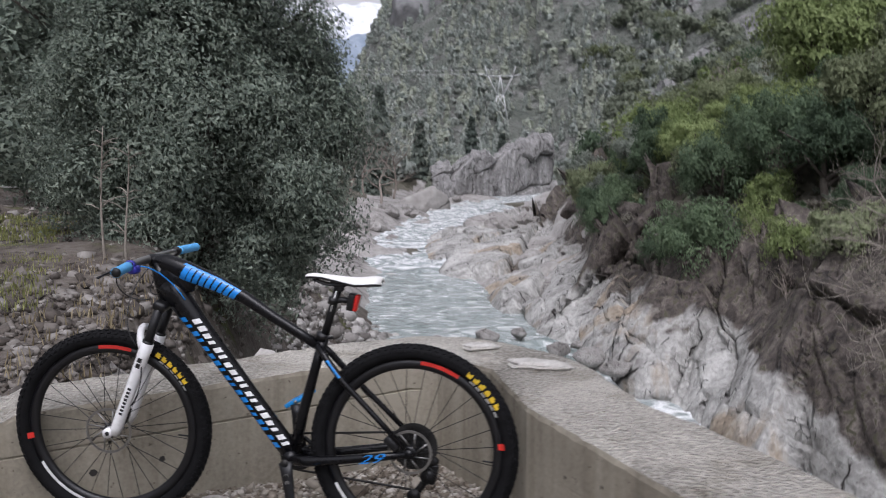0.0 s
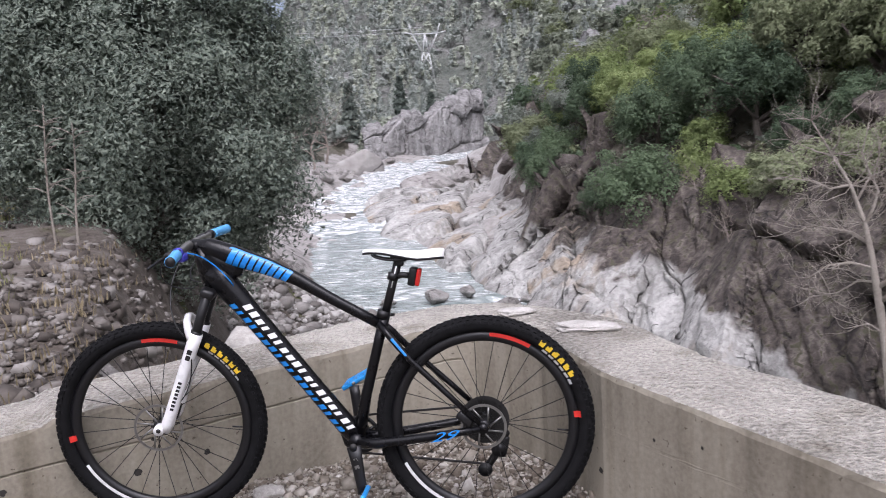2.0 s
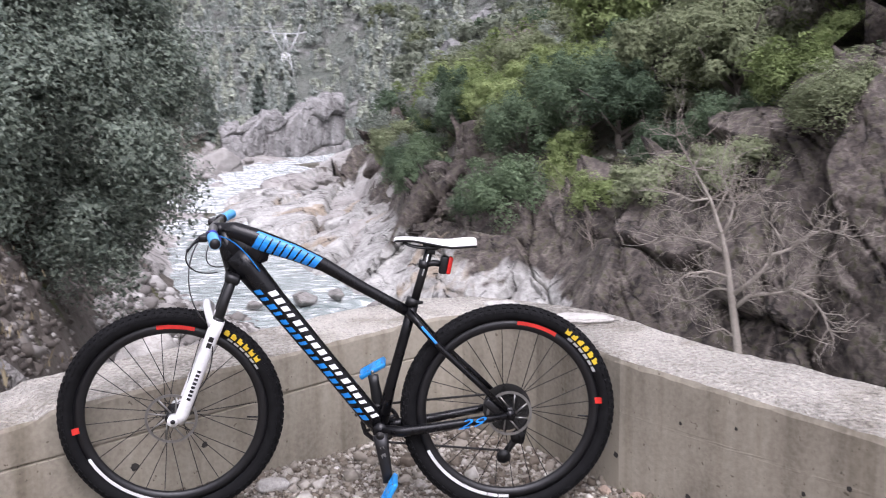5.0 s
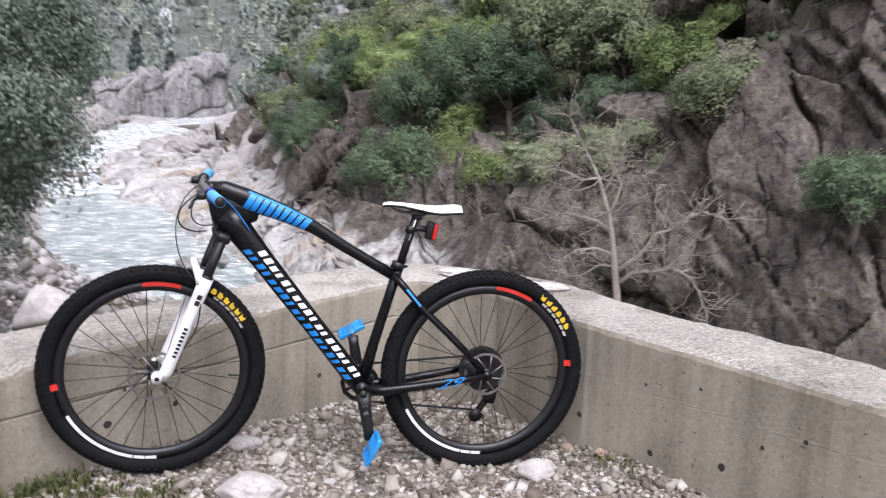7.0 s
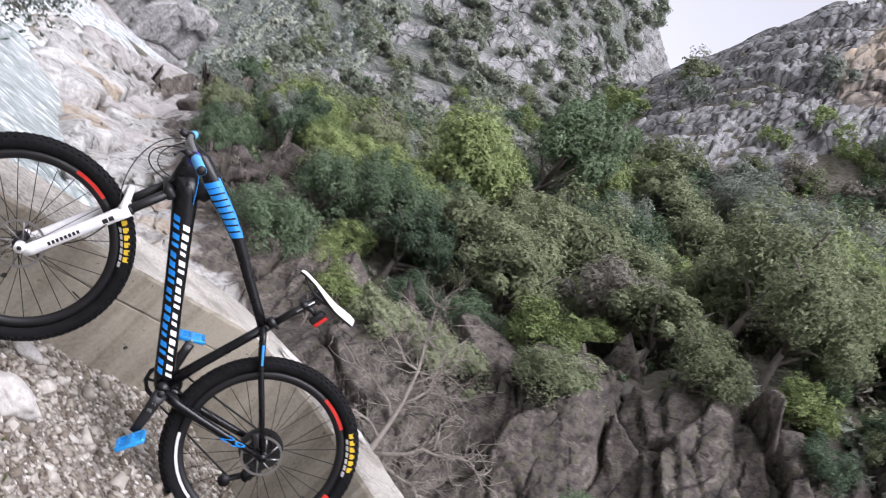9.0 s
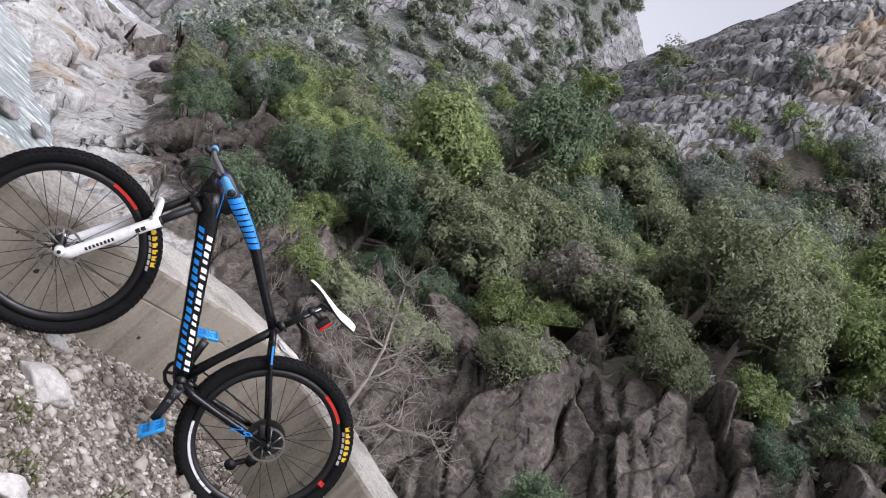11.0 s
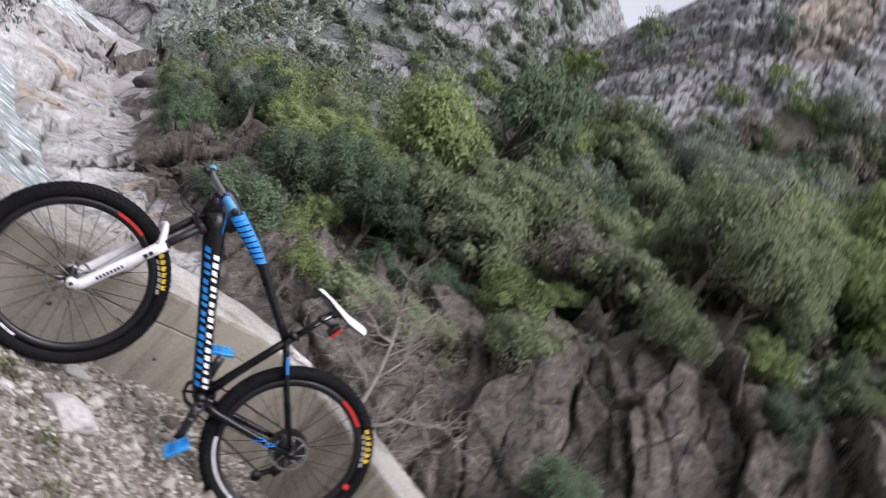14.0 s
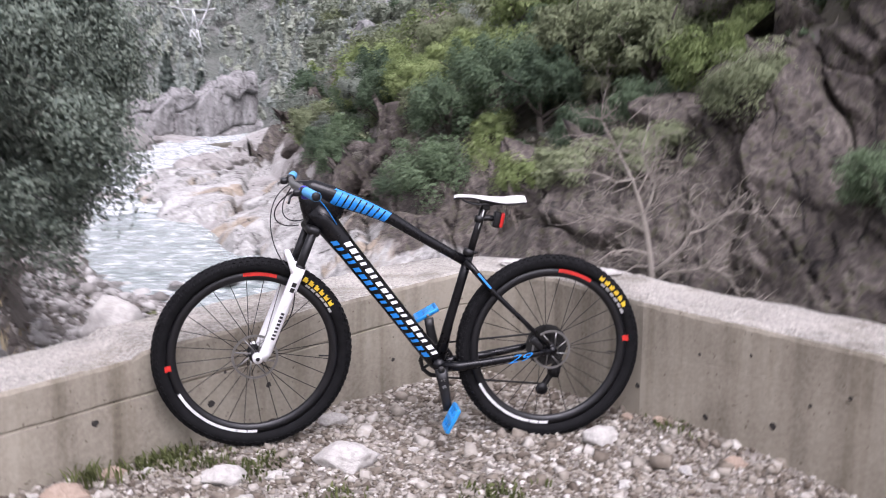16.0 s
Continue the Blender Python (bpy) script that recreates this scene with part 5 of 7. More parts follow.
while tries < 16000 and count < 215:
    tries += 1
    az, r = rng.uniform(-2.5, 56), rng.uniform(25, 58)
    x, y = HOME[0] + r * math.sin(radians(az)), HOME[1] + r * math.cos(radians(az))
    if any((x - a) ** 2 + (y - b) ** 2 < 1.9 ** 2 for a, b in taken):
        continue
    st, d = river_coords(np.array([x]), np.array([y]))
    st, d = st[0], d[0]
    k = np.arange(len(HALF))
    e = d - np.interp(st, k, HALF) - np.interp(st, k, BENCH_W) - np.interp(st, k, CLIFF_W)
    if d < 0 or e < -1.6:
        continue
    if az > 22 and e < 0.3 and rng.random() < 0.85:
        continue
    if limestone(np.array(az), np.array(r)) > 0.3:
        continue
    if any((x - a) ** 2 + (y - b) ** 2 < (2.1 if e < 2.5 else 2.6 if r < 42 else 3.4) ** 2 for a, b in taken):
        continue
    taken.append((x, y))
    w = noise.noise(Vector((x * 0.11, y * 0.11, 2)))
    i = rng.choice([2, 1, 2, 6]) if w > 0.12 else rng.choice([3, 0, 5, 3, 6, 0]) if w < -0.2 else rng.choice([0, 1, 4, 2, 6, 2, 3, 0])
    if e < 3 and az < 24:
        i = rng.choice([1, 2, 4, 1, 0, 2])
    if az > 40 and rng.random() < 0.5:
        i = 2
    s = rng.uniform(0.8, 1.4) * (1.2 if e < 2.5 else 1.75 if r < 42 else 2.1)
    m = pose(x, y, surf_at(x, y) - 0.35, rng.uniform(-8, 8), rng.uniform(-8, 8), rng.uniform(0, 360)) @ Matrix.Diagonal((s, s, s * rng.uniform(0.9, 1.2), 1))
    if count < len(PROTO):
        PROTO[count].matrix_world = pose(x, y, surf_at(x, y) - 0.35, 0, 0, rng.uniform(0, 360))
    else:
        ob = copy_thing(PROTO[i], pose(0, 0, 0))
        ob.matrix_world = m
    count += 1


more = 0
for attempt in range(2600):
    if more >= 125:
        break
    az, r = (rng.uniform(-2.5, 54), rng.uniform(26, 60)) if attempt < 1800 else (rng.uniform(4, 30), rng.uniform(25, 44))
    x, y = HOME[0] + r * math.sin(radians(az)), HOME[1] + r * math.cos(radians(az))
    st, d = river_coords(np.array([x]), np.array([y]))
    e = d[0] - np.interp(st[0], np.arange(len(HALF)), np.array(HALF) + BENCH_W + CLIFF_W)
    if e < (0.6 if attempt < 1800 else -0.3) or any((x - a) ** 2 + (y - b) ** 2 < 1.35 ** 2 for a, b in taken) or limestone(np.array(az), np.array(r)) > 0.3:
        continue
    taken.append((x, y))
    s = rng.uniform(0.75, 1.15) * (1.0 if r < 42 else 1.3)
    ob = copy_thing(PROTO[rng.choice([1, 2, 0, 1, 3, 2])], pose(0, 0, 0))
    ob.matrix_world = pose(x, y, surf_at(x, y) - 0.3, rng.uniform(-8, 8), rng.uniform(-8, 8), rng.uniform(0, 360)) @ Matrix.Diagonal((s, s, s * rng.uniform(0.9, 1.3), 1))
    more += 1


def joined_plants(name, places, protos, mat_list, label, category):
    """Plants too many to count, in one mesh."""
    V, F, MI, N, o = [], [], [], [], 0
    for x, y, z, s, i, rz in places:
        v, f, mi, nv = protos[i]
        c, sn = math.cos(rz), math.sin(rz)
        w = np.stack([(v[:, 0] * c - v[:, 1] * sn) * s + x, (v[:, 0] * sn + v[:, 1] * c) * s + y, v[:, 2] * s + z], 1)
        V.append(w)
        N.append(np.stack([nv[:, 0] * c - nv[:, 1] * sn, nv[:, 0] * sn + nv[:, 1] * c, nv[:, 2]], 1))
        F.append(f + o)
        MI.append(np.full(len(f), mi))
        o += len(v)
    me = leaf_mesh(name, np.concatenate(V), np.concatenate(F), np.concatenate(N))
    for m in mat_list:
        me.materials.append(m)
    me.polygons.foreach_set("material_index", np.concatenate(MI).astype(np.int32))
    return tagged(new(name, me), label, category, kind="stuff")


rg = np.random.default_rng(3)
soft = []
for i, k in enumerate((0, 1, 2, 3, 4, 0)):
    c, n = crown_points(rg, (1.6, 1.5, 1.3), 22, 64, 0.72, -0.4, (0.17, 0.36))
    c[:, 2] += 1.2
    v, f = leaf_cards(c, n, rg.uniform(0.7, 1.4, len(c)) * 0.078, rg)
    soft.append((v, f, k, soft_normals(n, rg)))
loose_soft = []
for i, k in enumerate((0, 3, 1, 3, 4, 0)):
    c, n = crown_points(rg, (1.6, 1.5, 1.3), 12, 64)
    c[:, 2] += 1.2
    v, f = leaf_cards(c, n, rg.uniform(0.7, 1.4, len(c)) * 0.14, rg)
    loose_soft.append((v, f, k, soft_normals(n, rg)))
places = []
while len(places) < 370:
    az = rg.uniform(-5, 50)
    r = rg.uniform(54, 112 if az > 15 else 150) if len(places) < 320 else rg.uniform(120, 260)
    x, y = HOME[0] + r * math.sin(radians(az)), HOME[1] + r * math.cos(radians(az))
    st, d = river_coords(np.array([x]), np.array([y]))
    if d[0] < 14:
        continue
    if noise.noise(Vector((x * 0.045, y * 0.045, 7))) < -0.42 or limestone(np.array(az), np.array(r)) > (0.0 if rg.uniform() < 0.94 else 9) or (r > 100 and az > 17.5):
        continue
    places.append((x, y, surf_at(x, y) - 0.5, rg.uniform(0.8, 1.7) * (1 + r / 220), int(rg.integers(0, 6)), rg.uniform(0, 6.28)))
while len(places) < 500:
    az, r = rg.uniform(23, 46), rg.uniform(54, 92)
    x, y = HOME[0] + r * math.sin(radians(az)), HOME[1] + r * math.cos(radians(az))
    if limestone(np.array(az), np.array(r)) > (0.2 if rg.uniform() < 0.97 else 9):
        continue
    places.append((x, y, surf_at(x, y) - 0.5, rg.uniform(0.9, 1.6), int(rg.integers(0, 6)), rg.uniform(0, 6.28)))
joined_plants("slope_scrub", places, soft, LEAVES, "dense evergreen scrub covering the upper slopes", "scrub")


places = []
while len(places) < 480:
    az, r = rg.uniform(2, 20.5), math.exp(rg.uniform(math.log(120), math.log(520)))
    x, y = HOME[0] + r * math.sin(radians(az)), HOME[1] + r * math.cos(radians(az))
    if noise.noise(Vector((x * 0.02, y * 0.02, 4))) < -0.3 or az > 18 and r > 330:
        continue
    places.append((x, y, surf_at(x, y) - 1.0, rg.uniform(0.9, 1.9) * (1 + r / 300), int(rg.integers(0, 6)), rg.uniform(0, 6.28)))
joined_plants("mountain_scrub", places, loose_soft, [M_FARSCRUB] * 5, "distant evergreen scrub on the mountain flank", "scrub")


# conifers: tiers of drooping needle sprays
def conifer_points(rg, h, w, n):
    f = rg.uniform(0, 1, n) ** 0.8
    z = h * (0.08 + 0.92 * f)
    tier = 0.75 + 0.35 * np.sin(f * 46)
    rad = w * (1 - f) ** 0.85 * tier * rg.uniform(0.35, 1, n) ** 0.5
    a = rg.uniform(0, 2 * math.pi, n)
    c = np.stack([rad * np.cos(a), rad * np.sin(a), z - rad * 0.25], 1)
    return c, np.stack([np.cos(a), np.sin(a), np.full(n, 0.6)], 1)


def make_conifer(seed, h, w, n, leaf):
    rg = np.random.default_rng(seed)
    t = thing("conifer", Matrix(), "tall dark green conifer standing above the river bank", "tree", "valley conifers")
    part("trunk", mesh_of("trunk", *sweep([(0, 0, 0), (0.05, 0, h * 0.5), (0, 0.05, h)], [0.22, 0.14, 0.02], 8)), M_BARK, t)
    c, nn = conifer_points(rg, h, w, n)
    v, f = leaf_cards(c, nn, rg.uniform(0.6, 1.3, n) * leaf, rg, 2.2)
    part("crown", leaf_mesh("crown", v, f, soft_normals(nn, rg)), M_PINE, t)
    return t


for i, (x, y, h, w) in enumerate(((-27.5, 118, 14.5, 2.4), (-23.0, 124, 10, 2.2), (-26, 106, 7.5, 2.4), (-30.5, 122, 7, 2.4), (-15.5, 172, 9, 2.4), (-22, 175, 11, 2.5))):
    make_conifer(300 + i, h, w, 1500, 0.42).matrix_world = pose(x, y, ground_at(x, y) - 0.3)
pines = []
for i in range(6):
    if i < 3:
        c, n = conifer_points(rg, rg.uniform(6, 8), rg.uniform(1.7, 2.3), 140)
        v, f = leaf_cards(c, n, rg.uniform(0.7, 1.4, len(c)) * 0.5, rg, 1.6)
    else:
        c, n = crown_points(rg, (2.1, 2.1, 2.2), 10, 14)
        c[:, 2] += 3.4
        v, f = leaf_cards(c, n, rg.uniform(0.7, 1.4, len(c)) * 0.6, rg, 1.3)
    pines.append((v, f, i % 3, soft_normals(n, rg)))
places = []
while len(places) < 2900:
    az, r = rg.uniform(-20, 6), math.exp(rg.uniform(math.log(125), math.log(780)))
    x, y = HOME[0] + r * math.sin(radians(az)), HOME[1] + r * math.cos(radians(az))
    st, d = river_coords(np.array([x]), np.array([y]))
    if abs(d[0]) < 9 or (-19 < az < -14.7 and r > 150):
        continue
    places.append((x, y, surf_at(x, y) - 0.4, rg.uniform(0.6, 1.1) * (0.42 + r / 520), int(rg.integers(0, 6)), rg.uniform(0, 6.28)))
while len(places) < 3300:
    az, r = rg.uniform(-8, 2), math.exp(rg.uniform(math.log(158), math.log(520)))
    x, y = HOME[0] + r * math.sin(radians(az)), HOME[1] + r * math.cos(radians(az))
    places.append((x, y, surf_at(x, y) - 0.3, rg.uniform(0.6, 1.1) * (0.42 + r / 520), int(rg.integers(0, 6)), rg.uniform(0, 6.28)))
joined_plants("far_forest", places, pines, FARPINES, "distant pine forest on the mountain slopes, greens paled with painted haze", "forest")


# low growth between the shrubs
tuft_forms = []
for i, k in enumerate((4, 0, 4, 3, 1)):
    c, n = crown_points(rg, (0.7, 0.65, 0.35), 4, 12)
    c[:, 2] += 0.15
    v, f = leaf_cards(c, n, rg.uniform(0.7, 1.4, len(c)) * 0.085, rg, 1.8, 1.0)
    tuft_forms.append((v, f, k, soft_normals(n, rg)))
places = []
while len(places) < 2100:
    az, r = rg.uniform(-3, 56), rg.uniform(25, 66) if len(places) < 1500 else rg.uniform(60, 98)
    x, y = HOME[0] + r * math.sin(radians(az)), HOME[1] + r * math.cos(radians(az))
    st, d = river_coords(np.array([x]), np.array([y]))
    if d[0] < np.interp(st[0], np.arange(len(HALF)), np.array(HALF) + BENCH_W + CLIFF_W) - 0.6:
        continue
    places.append((x, y, surf_at(x, y) - 0.05, rg.uniform(0.7, 1.6) * max(1.0, r / 50), int(rg.integers(0, 5)), rg.uniform(0, 6.28)))
joined_plants("undergrowth", places, tuft_forms, LEAVES, "low brown and olive undergrowth between the shrubs", "scrub")


# the big dark evergreen on the near bank
def big_bush(x, y, z, size, blobs, per, leaf, seed, label):
    rg = np.random.default_rng(seed)
    t = thing("evergreen_tree", pose(x, y, z), label, "tree")
    part("trunk", limb_mesh(rg, size[2] * 1.5, 0.05, 0.16, 16, size[0] * 0.8), M_BARK, t)
    c, n = crown_points(rg, size, blobs, per, 0.80, -0.9, (0.15, 0.30), 0.42)
    c[:, 2] += size[2] * 0.86
    v, f = leaf_cards(c, n, rg.uniform(0.6, 1.35, len(c)) * leaf, rg, 1.7, 0.6)
    part("crown", leaf_mesh("crown", v, f, soft_normals(n, rg, 0.28)), M_BUSH, t)
    return t


big_bush(-5.6, 11.6, -1.6, (2.9, 2.3, 4.6), 250, 1350, 0.034, 1, "large dense dark grey-green evergreen tree on the river bank")
big_bush(-10.6, 17.5, -0.4, (3.2, 2.6, 5.2), 80, 600, 0.085, 2, "tall dark evergreen tree beside the road")
big_bush(-16.5, 22, 0.0, (4.2, 3.0, 6.0), 70, 500, 0.115, 3, "dark green tree behind the road")


# leafless trees
def bare_tree(name, base, height, spread, seed, mat, label, radius=0.12, depth=5, branch=3, category="tree", tilt=(0, 0), rise=0.2):
    rd = random.Random(seed)
    t = thing(name, pose(*base), label, category)
    groups = [[], []]

    def grow(p, d, L, r, lev):
        pts, q, dd = [p], p, d.copy()
        k = 5
        for _ in range(k):
            dd = (dd + Vector((rd.gauss(0, 0.16), rd.gauss(0, 0.16), rd.gauss(0.03, 0.13)))).normalized()
            q = q + dd * L / k
            pts.append(q)
        groups[0 if lev == 0 else 1].append((pts, [r * (1 - 0.5 * i / k) for i in range(k + 1)], 8 if lev < 2 else 5 if lev < 3 else 3))
        if lev >= depth:
            return
        grow(pts[k], (dd + Vector((rd.gauss(0, 0.2), rd.gauss(0, 0.2), 0.1))).normalized(), L * 0.6, r * 0.48, lev + 1)
        for _ in range(branch - 1 + (lev == 0) * 2):
            i = rd.randint(1 if lev else 2, k)
            a = rd.uniform(0, 2 * math.pi)
            side = Vector((math.cos(a), math.sin(a), rise + rd.uniform(-0.35, 0.35)))
            nd = (dd * 0.45 + side * spread).normalized()
            grow(pts[i], nd, L * rd.uniform(0.55, 0.85), r * (1 - 0.45 * i / k) * rd.uniform(0.45, 0.7), lev + 1)

    grow(Vector((0, 0, 0)), Vector((tilt[0], tilt[1], 1)).normalized(), height, radius, 0)
    for g, nm in zip(groups, ("trunk", "crown")):
        verts, faces = [], []
        for pts, rad, n in g:
            v, f = sweep(pts, rad, n)
            o = len(verts)
            verts.extend(v)
            faces.extend([tuple(i + o for i in k) for k in f])
        part(nm, mesh_of(nm, verts, faces), mat, t)
    return t


def crooked_tree(base, right, away):
    """The leafless tree at the cliff foot: crooked limbs spread across the slope, fine twigs at their ends."""
    rd = random.Random(8)
    t = thing("bare_tree", pose(*base), "leafless pale-barked tree with crooked limbs at the cliff foot", "tree")
    place = lambda u, w, d: Vector(right) * (u - 0.55) + Vector(away) * d + Vector((0, 0, w + 4.6))
    trunk = [(0.55, -5.0), (0.45, -3.4), (0.31, -2.06), (0.14, -0.92), (0, 0), (-0.14, 0.64), (-0.43, 1.5), (-0.85, 2.27), (-1.28, 3.05)]
    limbs = [([(0.14, -0.95), (0.45, -0.62), (0.85, -0.2), (1.1, 0.22), (1.42, 0.28), (1.8, 0.62), (2.2, 0.81), (2.63, 0.7)], 0.065, -0.3),
             ([(0.2, -1.2), (0.5, -0.85), (0.78, -0.7), (1.2, -0.74), (1.56, -0.64), (1.95, -0.85), (2.2, -1.13), (2.44, -1.7)], 0.06, -0.6),
             ([(1.3, 0.3), (1.2, 0.7), (1.0, 0.95), (1.15, 1.4)], 0.03, 0.4), ([(-0.03, 0.1), (-0.35, 0.38), (-0.71, 0.43), (-1.2, 0.5), (-1.77, 0.38)], 0.05, 0.5),
             ([(0.05, -0.4), (-0.4, -0.3), (-0.9, -0.36), (-1.45, -0.68)], 0.045, -0.7), ([(-0.12, 0.6), (0.1, 1.0), (0.14, 1.35), (0.05, 1.7), (0.15, 2.2)], 0.045, 0.4),
             ([(-0.43, 1.5), (-0.8, 1.45), (-1.2, 1.62), (-1.85, 1.78)], 0.035, -0.5), ([(-0.8, 2.2), (-1.2, 2.3), (-1.9, 2.6)], 0.026, 0.5),
             ([(-0.3, 1.2), (-0.05, 1.75), (-0.2, 2.2), (-0.1, 2.9)], 0.032, 0.7), ([(0.1, -0.75), (-0.3, -0.75), (-0.7, -1.1), (-1.2, -1.2)], 0.035, 0.4),
             ([(0.14, 1.3), (0.5, 1.5), (0.7, 1.9)], 0.022, -0.4), ([(1.56, -0.64), (1.75, -0.3), (2.2, -0.2)], 0.024, -0.5), ([(0.3, -2.0), (0.0, -1.7), (-0.5, -1.75)], 0.028, -0.5)]
    groups = [[], []]

    def twig(p, d, L, r, lev):
        pts, q, dd = [p], p, d.copy()
        for _ in range(4):
            dd = (dd + Vector((rd.gauss(0, 0.24), rd.gauss(0, 0.24), rd.gauss(0.04, 0.22)))).normalized()
            q = q + dd * L / 4
            pts.append(q)
        groups[1].append((pts, [r * (1 - 0.17 * i) for i in range(5)], 4 if lev else 5))
        if lev < 3:
            for _ in range(3 if lev < 2 else 2):
                side = Vector((rd.gauss(0, 1), rd.gauss(0, 1), rd.gauss(0.25, 0.8))).normalized()
                twig(pts[rd.randint(1, 4)], (dd * 0.75 + side * 0.8).normalized(), L * rd.uniform(0.5, 0.8), r * 0.55, lev + 1)

    pts = [place(u, w, 0) for u, w in trunk]
    groups[0].append((pts, [0.12, 0.11, 0.10, 0.088, 0.07, 0.056, 0.042, 0.028, 0.012], 10))
    for path, r, deep in limbs:
        n = len(path)
        pts = [place(u + rd.gauss(0, 0.03), w + rd.gauss(0, 0.03), deep * (i / (n - 1)) + rd.gauss(0, 0.05) * (i > 0)) for i, (u, w) in enumerate(path)]
        groups[1].append((pts, [r * (1 - 0.72 * i / (n - 1)) for i in range(n)], 7))
        for i in range(1, n):
            d = (pts[i] - pts[i - 1]).normalized()
            for _ in range(3 if i < n - 1 else 4):
                side = Vector((rd.gauss(0, 1), rd.gauss(0, 1), rd.gauss(0.3, 0.8))).normalized()
                twig(pts[i - 1].lerp(pts[i], rd.uniform(0.3, 1)), (d * 0.8 + side * 0.8).normalized(), rd.uniform(0.5, 0.95), max(0.007, r * 0.32), 1)
    for i in range(5, len(trunk)):
        for _ in range(7):
            side = Vector((rd.gauss(0, 1), rd.gauss(0, 1), rd.gauss(0.3, 0.6))).normalized()
            twig(place(*trunk[i], 0), side, rd.uniform(0.6, 1.1), 0.014, 1)
    for g, nm in zip(groups, ("trunk", "crown")):
        verts, faces = [], []
        for pts, rad, n in g:
            v, f = sweep(pts, rad, n)
            o = len(verts)
            verts.extend(v)
            faces.extend([tuple(i + o for i in k) for k in f])
        part(nm, mesh_of(nm, verts, faces), M_PALEBARK, t)
    return t


crooked_tree((9.3, 17.8, -6.6), (0.925, -0.38, 0), (0.38, 0.925, 0))
x, y, z = cliff_place(37.5, 0.45)
copy_thing(PROTO[1], pose(0, 0, 0)).matrix_world = pose(x - 0.8, y - 0.6, z - 0.3)


def sapling(x, y, z, h, seed):
    rd = random.Random(seed)
    t = thing("sapling", pose(x, y, z), "thin leafless grey sapling in front of the bush", "sapling", "bank saplings")
    tube("trunk", [(0.05 * math.sin(f * 4 + seed), 0.03 * math.sin(f * 3), f * h) for f in np.linspace(0, 1, 9)], list(np.linspace(0.021, 0.006, 9)), M_PALEBARK, t, 7)
    for _ in range(15):
        f = rd.uniform(0.25, 0.97)
        a, L = rd.uniform(0, 6.28), rd.uniform(0.18, 0.5) * (1.25 - f * 0.7)
        b = Vector((0.05 * math.sin(f * 4 + seed), 0.03 * math.sin(f * 3), f * h))
        e = b + Vector((math.cos(a) * L, math.sin(a) * L * 0.7, L * rd.uniform(0.05, 0.5)))
        tube("branch", [b, b.lerp(e, 0.5) + Vector((0, 0, 0.03)), e], [0.009, 0.007, 0.003], M_PALEBARK, t, 5)

sapling(-5.6, 8.55, -0.1, 2.05, 3)
sapling(-5.27, 8.6, -0.1, 1.8, 4)
for i, (x, y, h) in enumerate(((-24, 88, 4.6), (-27, 92, 5.2), (-29, 98, 5.0), (-25.5, 101, 4.6), (-22, 96, 3.6), (-31, 104, 5.4), (-23, 106, 4.4))):
    bare_tree("bare_tree", (x, y, ground_at(x, y) - 0.2), h, 0.8, 60 + i, M_TWIG, "brown leafless tree on the river bank", 0.17, 5, 3)
rd = random.Random(77)
for i in range(12):
    x, y, z = cliff_place(rd.uniform(12, 26), rd.uniform(0.55, 0.95))
    bare_tree("dry_shrub", (x - 0.2, y - 0.4, z - 0.1), rd.uniform(0.6, 1.0), 1.2, 90 + i, M_TWIG, "dry leafless twiggy shrub on the cliff", 0.03, 4, 3, "shrub")

# ---------- the bicycle ----------
M_CARBON = plain_mat("satin_black_carbon", (0.004, 0.004, 0.005), 0.28, 0.0, 0.12, scale=25)
M_CARBON.node_tree.nodes["Principled BSDF"].inputs["Specular IOR Level"].default_value = 0.25
M_BLACK = plain_mat("black_anodised", (0.007, 0.007, 0.008), 0.42, 0.1, scale=60)
M_TYRE = plain_mat("dusty_tyre_rubber", (0.0085, 0.0085, 0.0092), 0.75, grain=0.3, scale=30, vary=0.3)
M_TYRE.node_tree.nodes["Principled BSDF"].inputs["Specular IOR Level"].default_value = 0.1
M_RIM = plain_mat("matt_black_rim", (0.005, 0.005, 0.0062), 0.42, scale=20)
M_BLUE_PAINT = plain_mat("bright_blue_paint", (0.01, 0.24, 0.72), 0.35, coat=0.3, scale=25)
M_BLUE_ALU = plain_mat("blue_anodised", (0.03, 0.33, 0.80), 0.35, 0.35, scale=40)
M_GRIP = plain_mat("blue_rubber_grip", (0.10, 0.38, 0.72), 0.6, grain=0.4, scale=120)
M_PURPLE = plain_mat("violet_blue_alu", (0.06, 0.06, 0.42), 0.35, 0.4)
M_WHITE_PAINT = plain_mat("white_paint", (0.80, 0.80, 0.80), 0.3, coat=0.4, vary=0.05)
M_WHITE_SKIN = plain_mat("white_saddle_cover", (0.78, 0.77, 0.74), 0.5, vary=0.06, scale=15)
M_STEEL = plain_mat("brushed_steel", (0.30, 0.295, 0.285), 0.38, 0.9, scale=80)
M_DARK_STEEL = plain_mat("oily_chain_steel", (0.035, 0.034, 0.033), 0.55, 0.6, scale=80)
M_SPOKE = plain_mat("black_spoke", (0.02, 0.02, 0.02), 0.4, 0.5)
M_YELLOW = plain_mat("yellow_print", (0.70, 0.47, 0.02), 0.6)
M_WHITE_PRINT = plain_mat("white_print", (0.72, 0.72, 0.72), 0.6)
M_RED = plain_mat("red_print", (0.60, 0.03, 0.02), 0.45)
M_LENS = plain_mat("red_lens", (0.62, 0.02, 0.015), 0.12, coat=0.6)

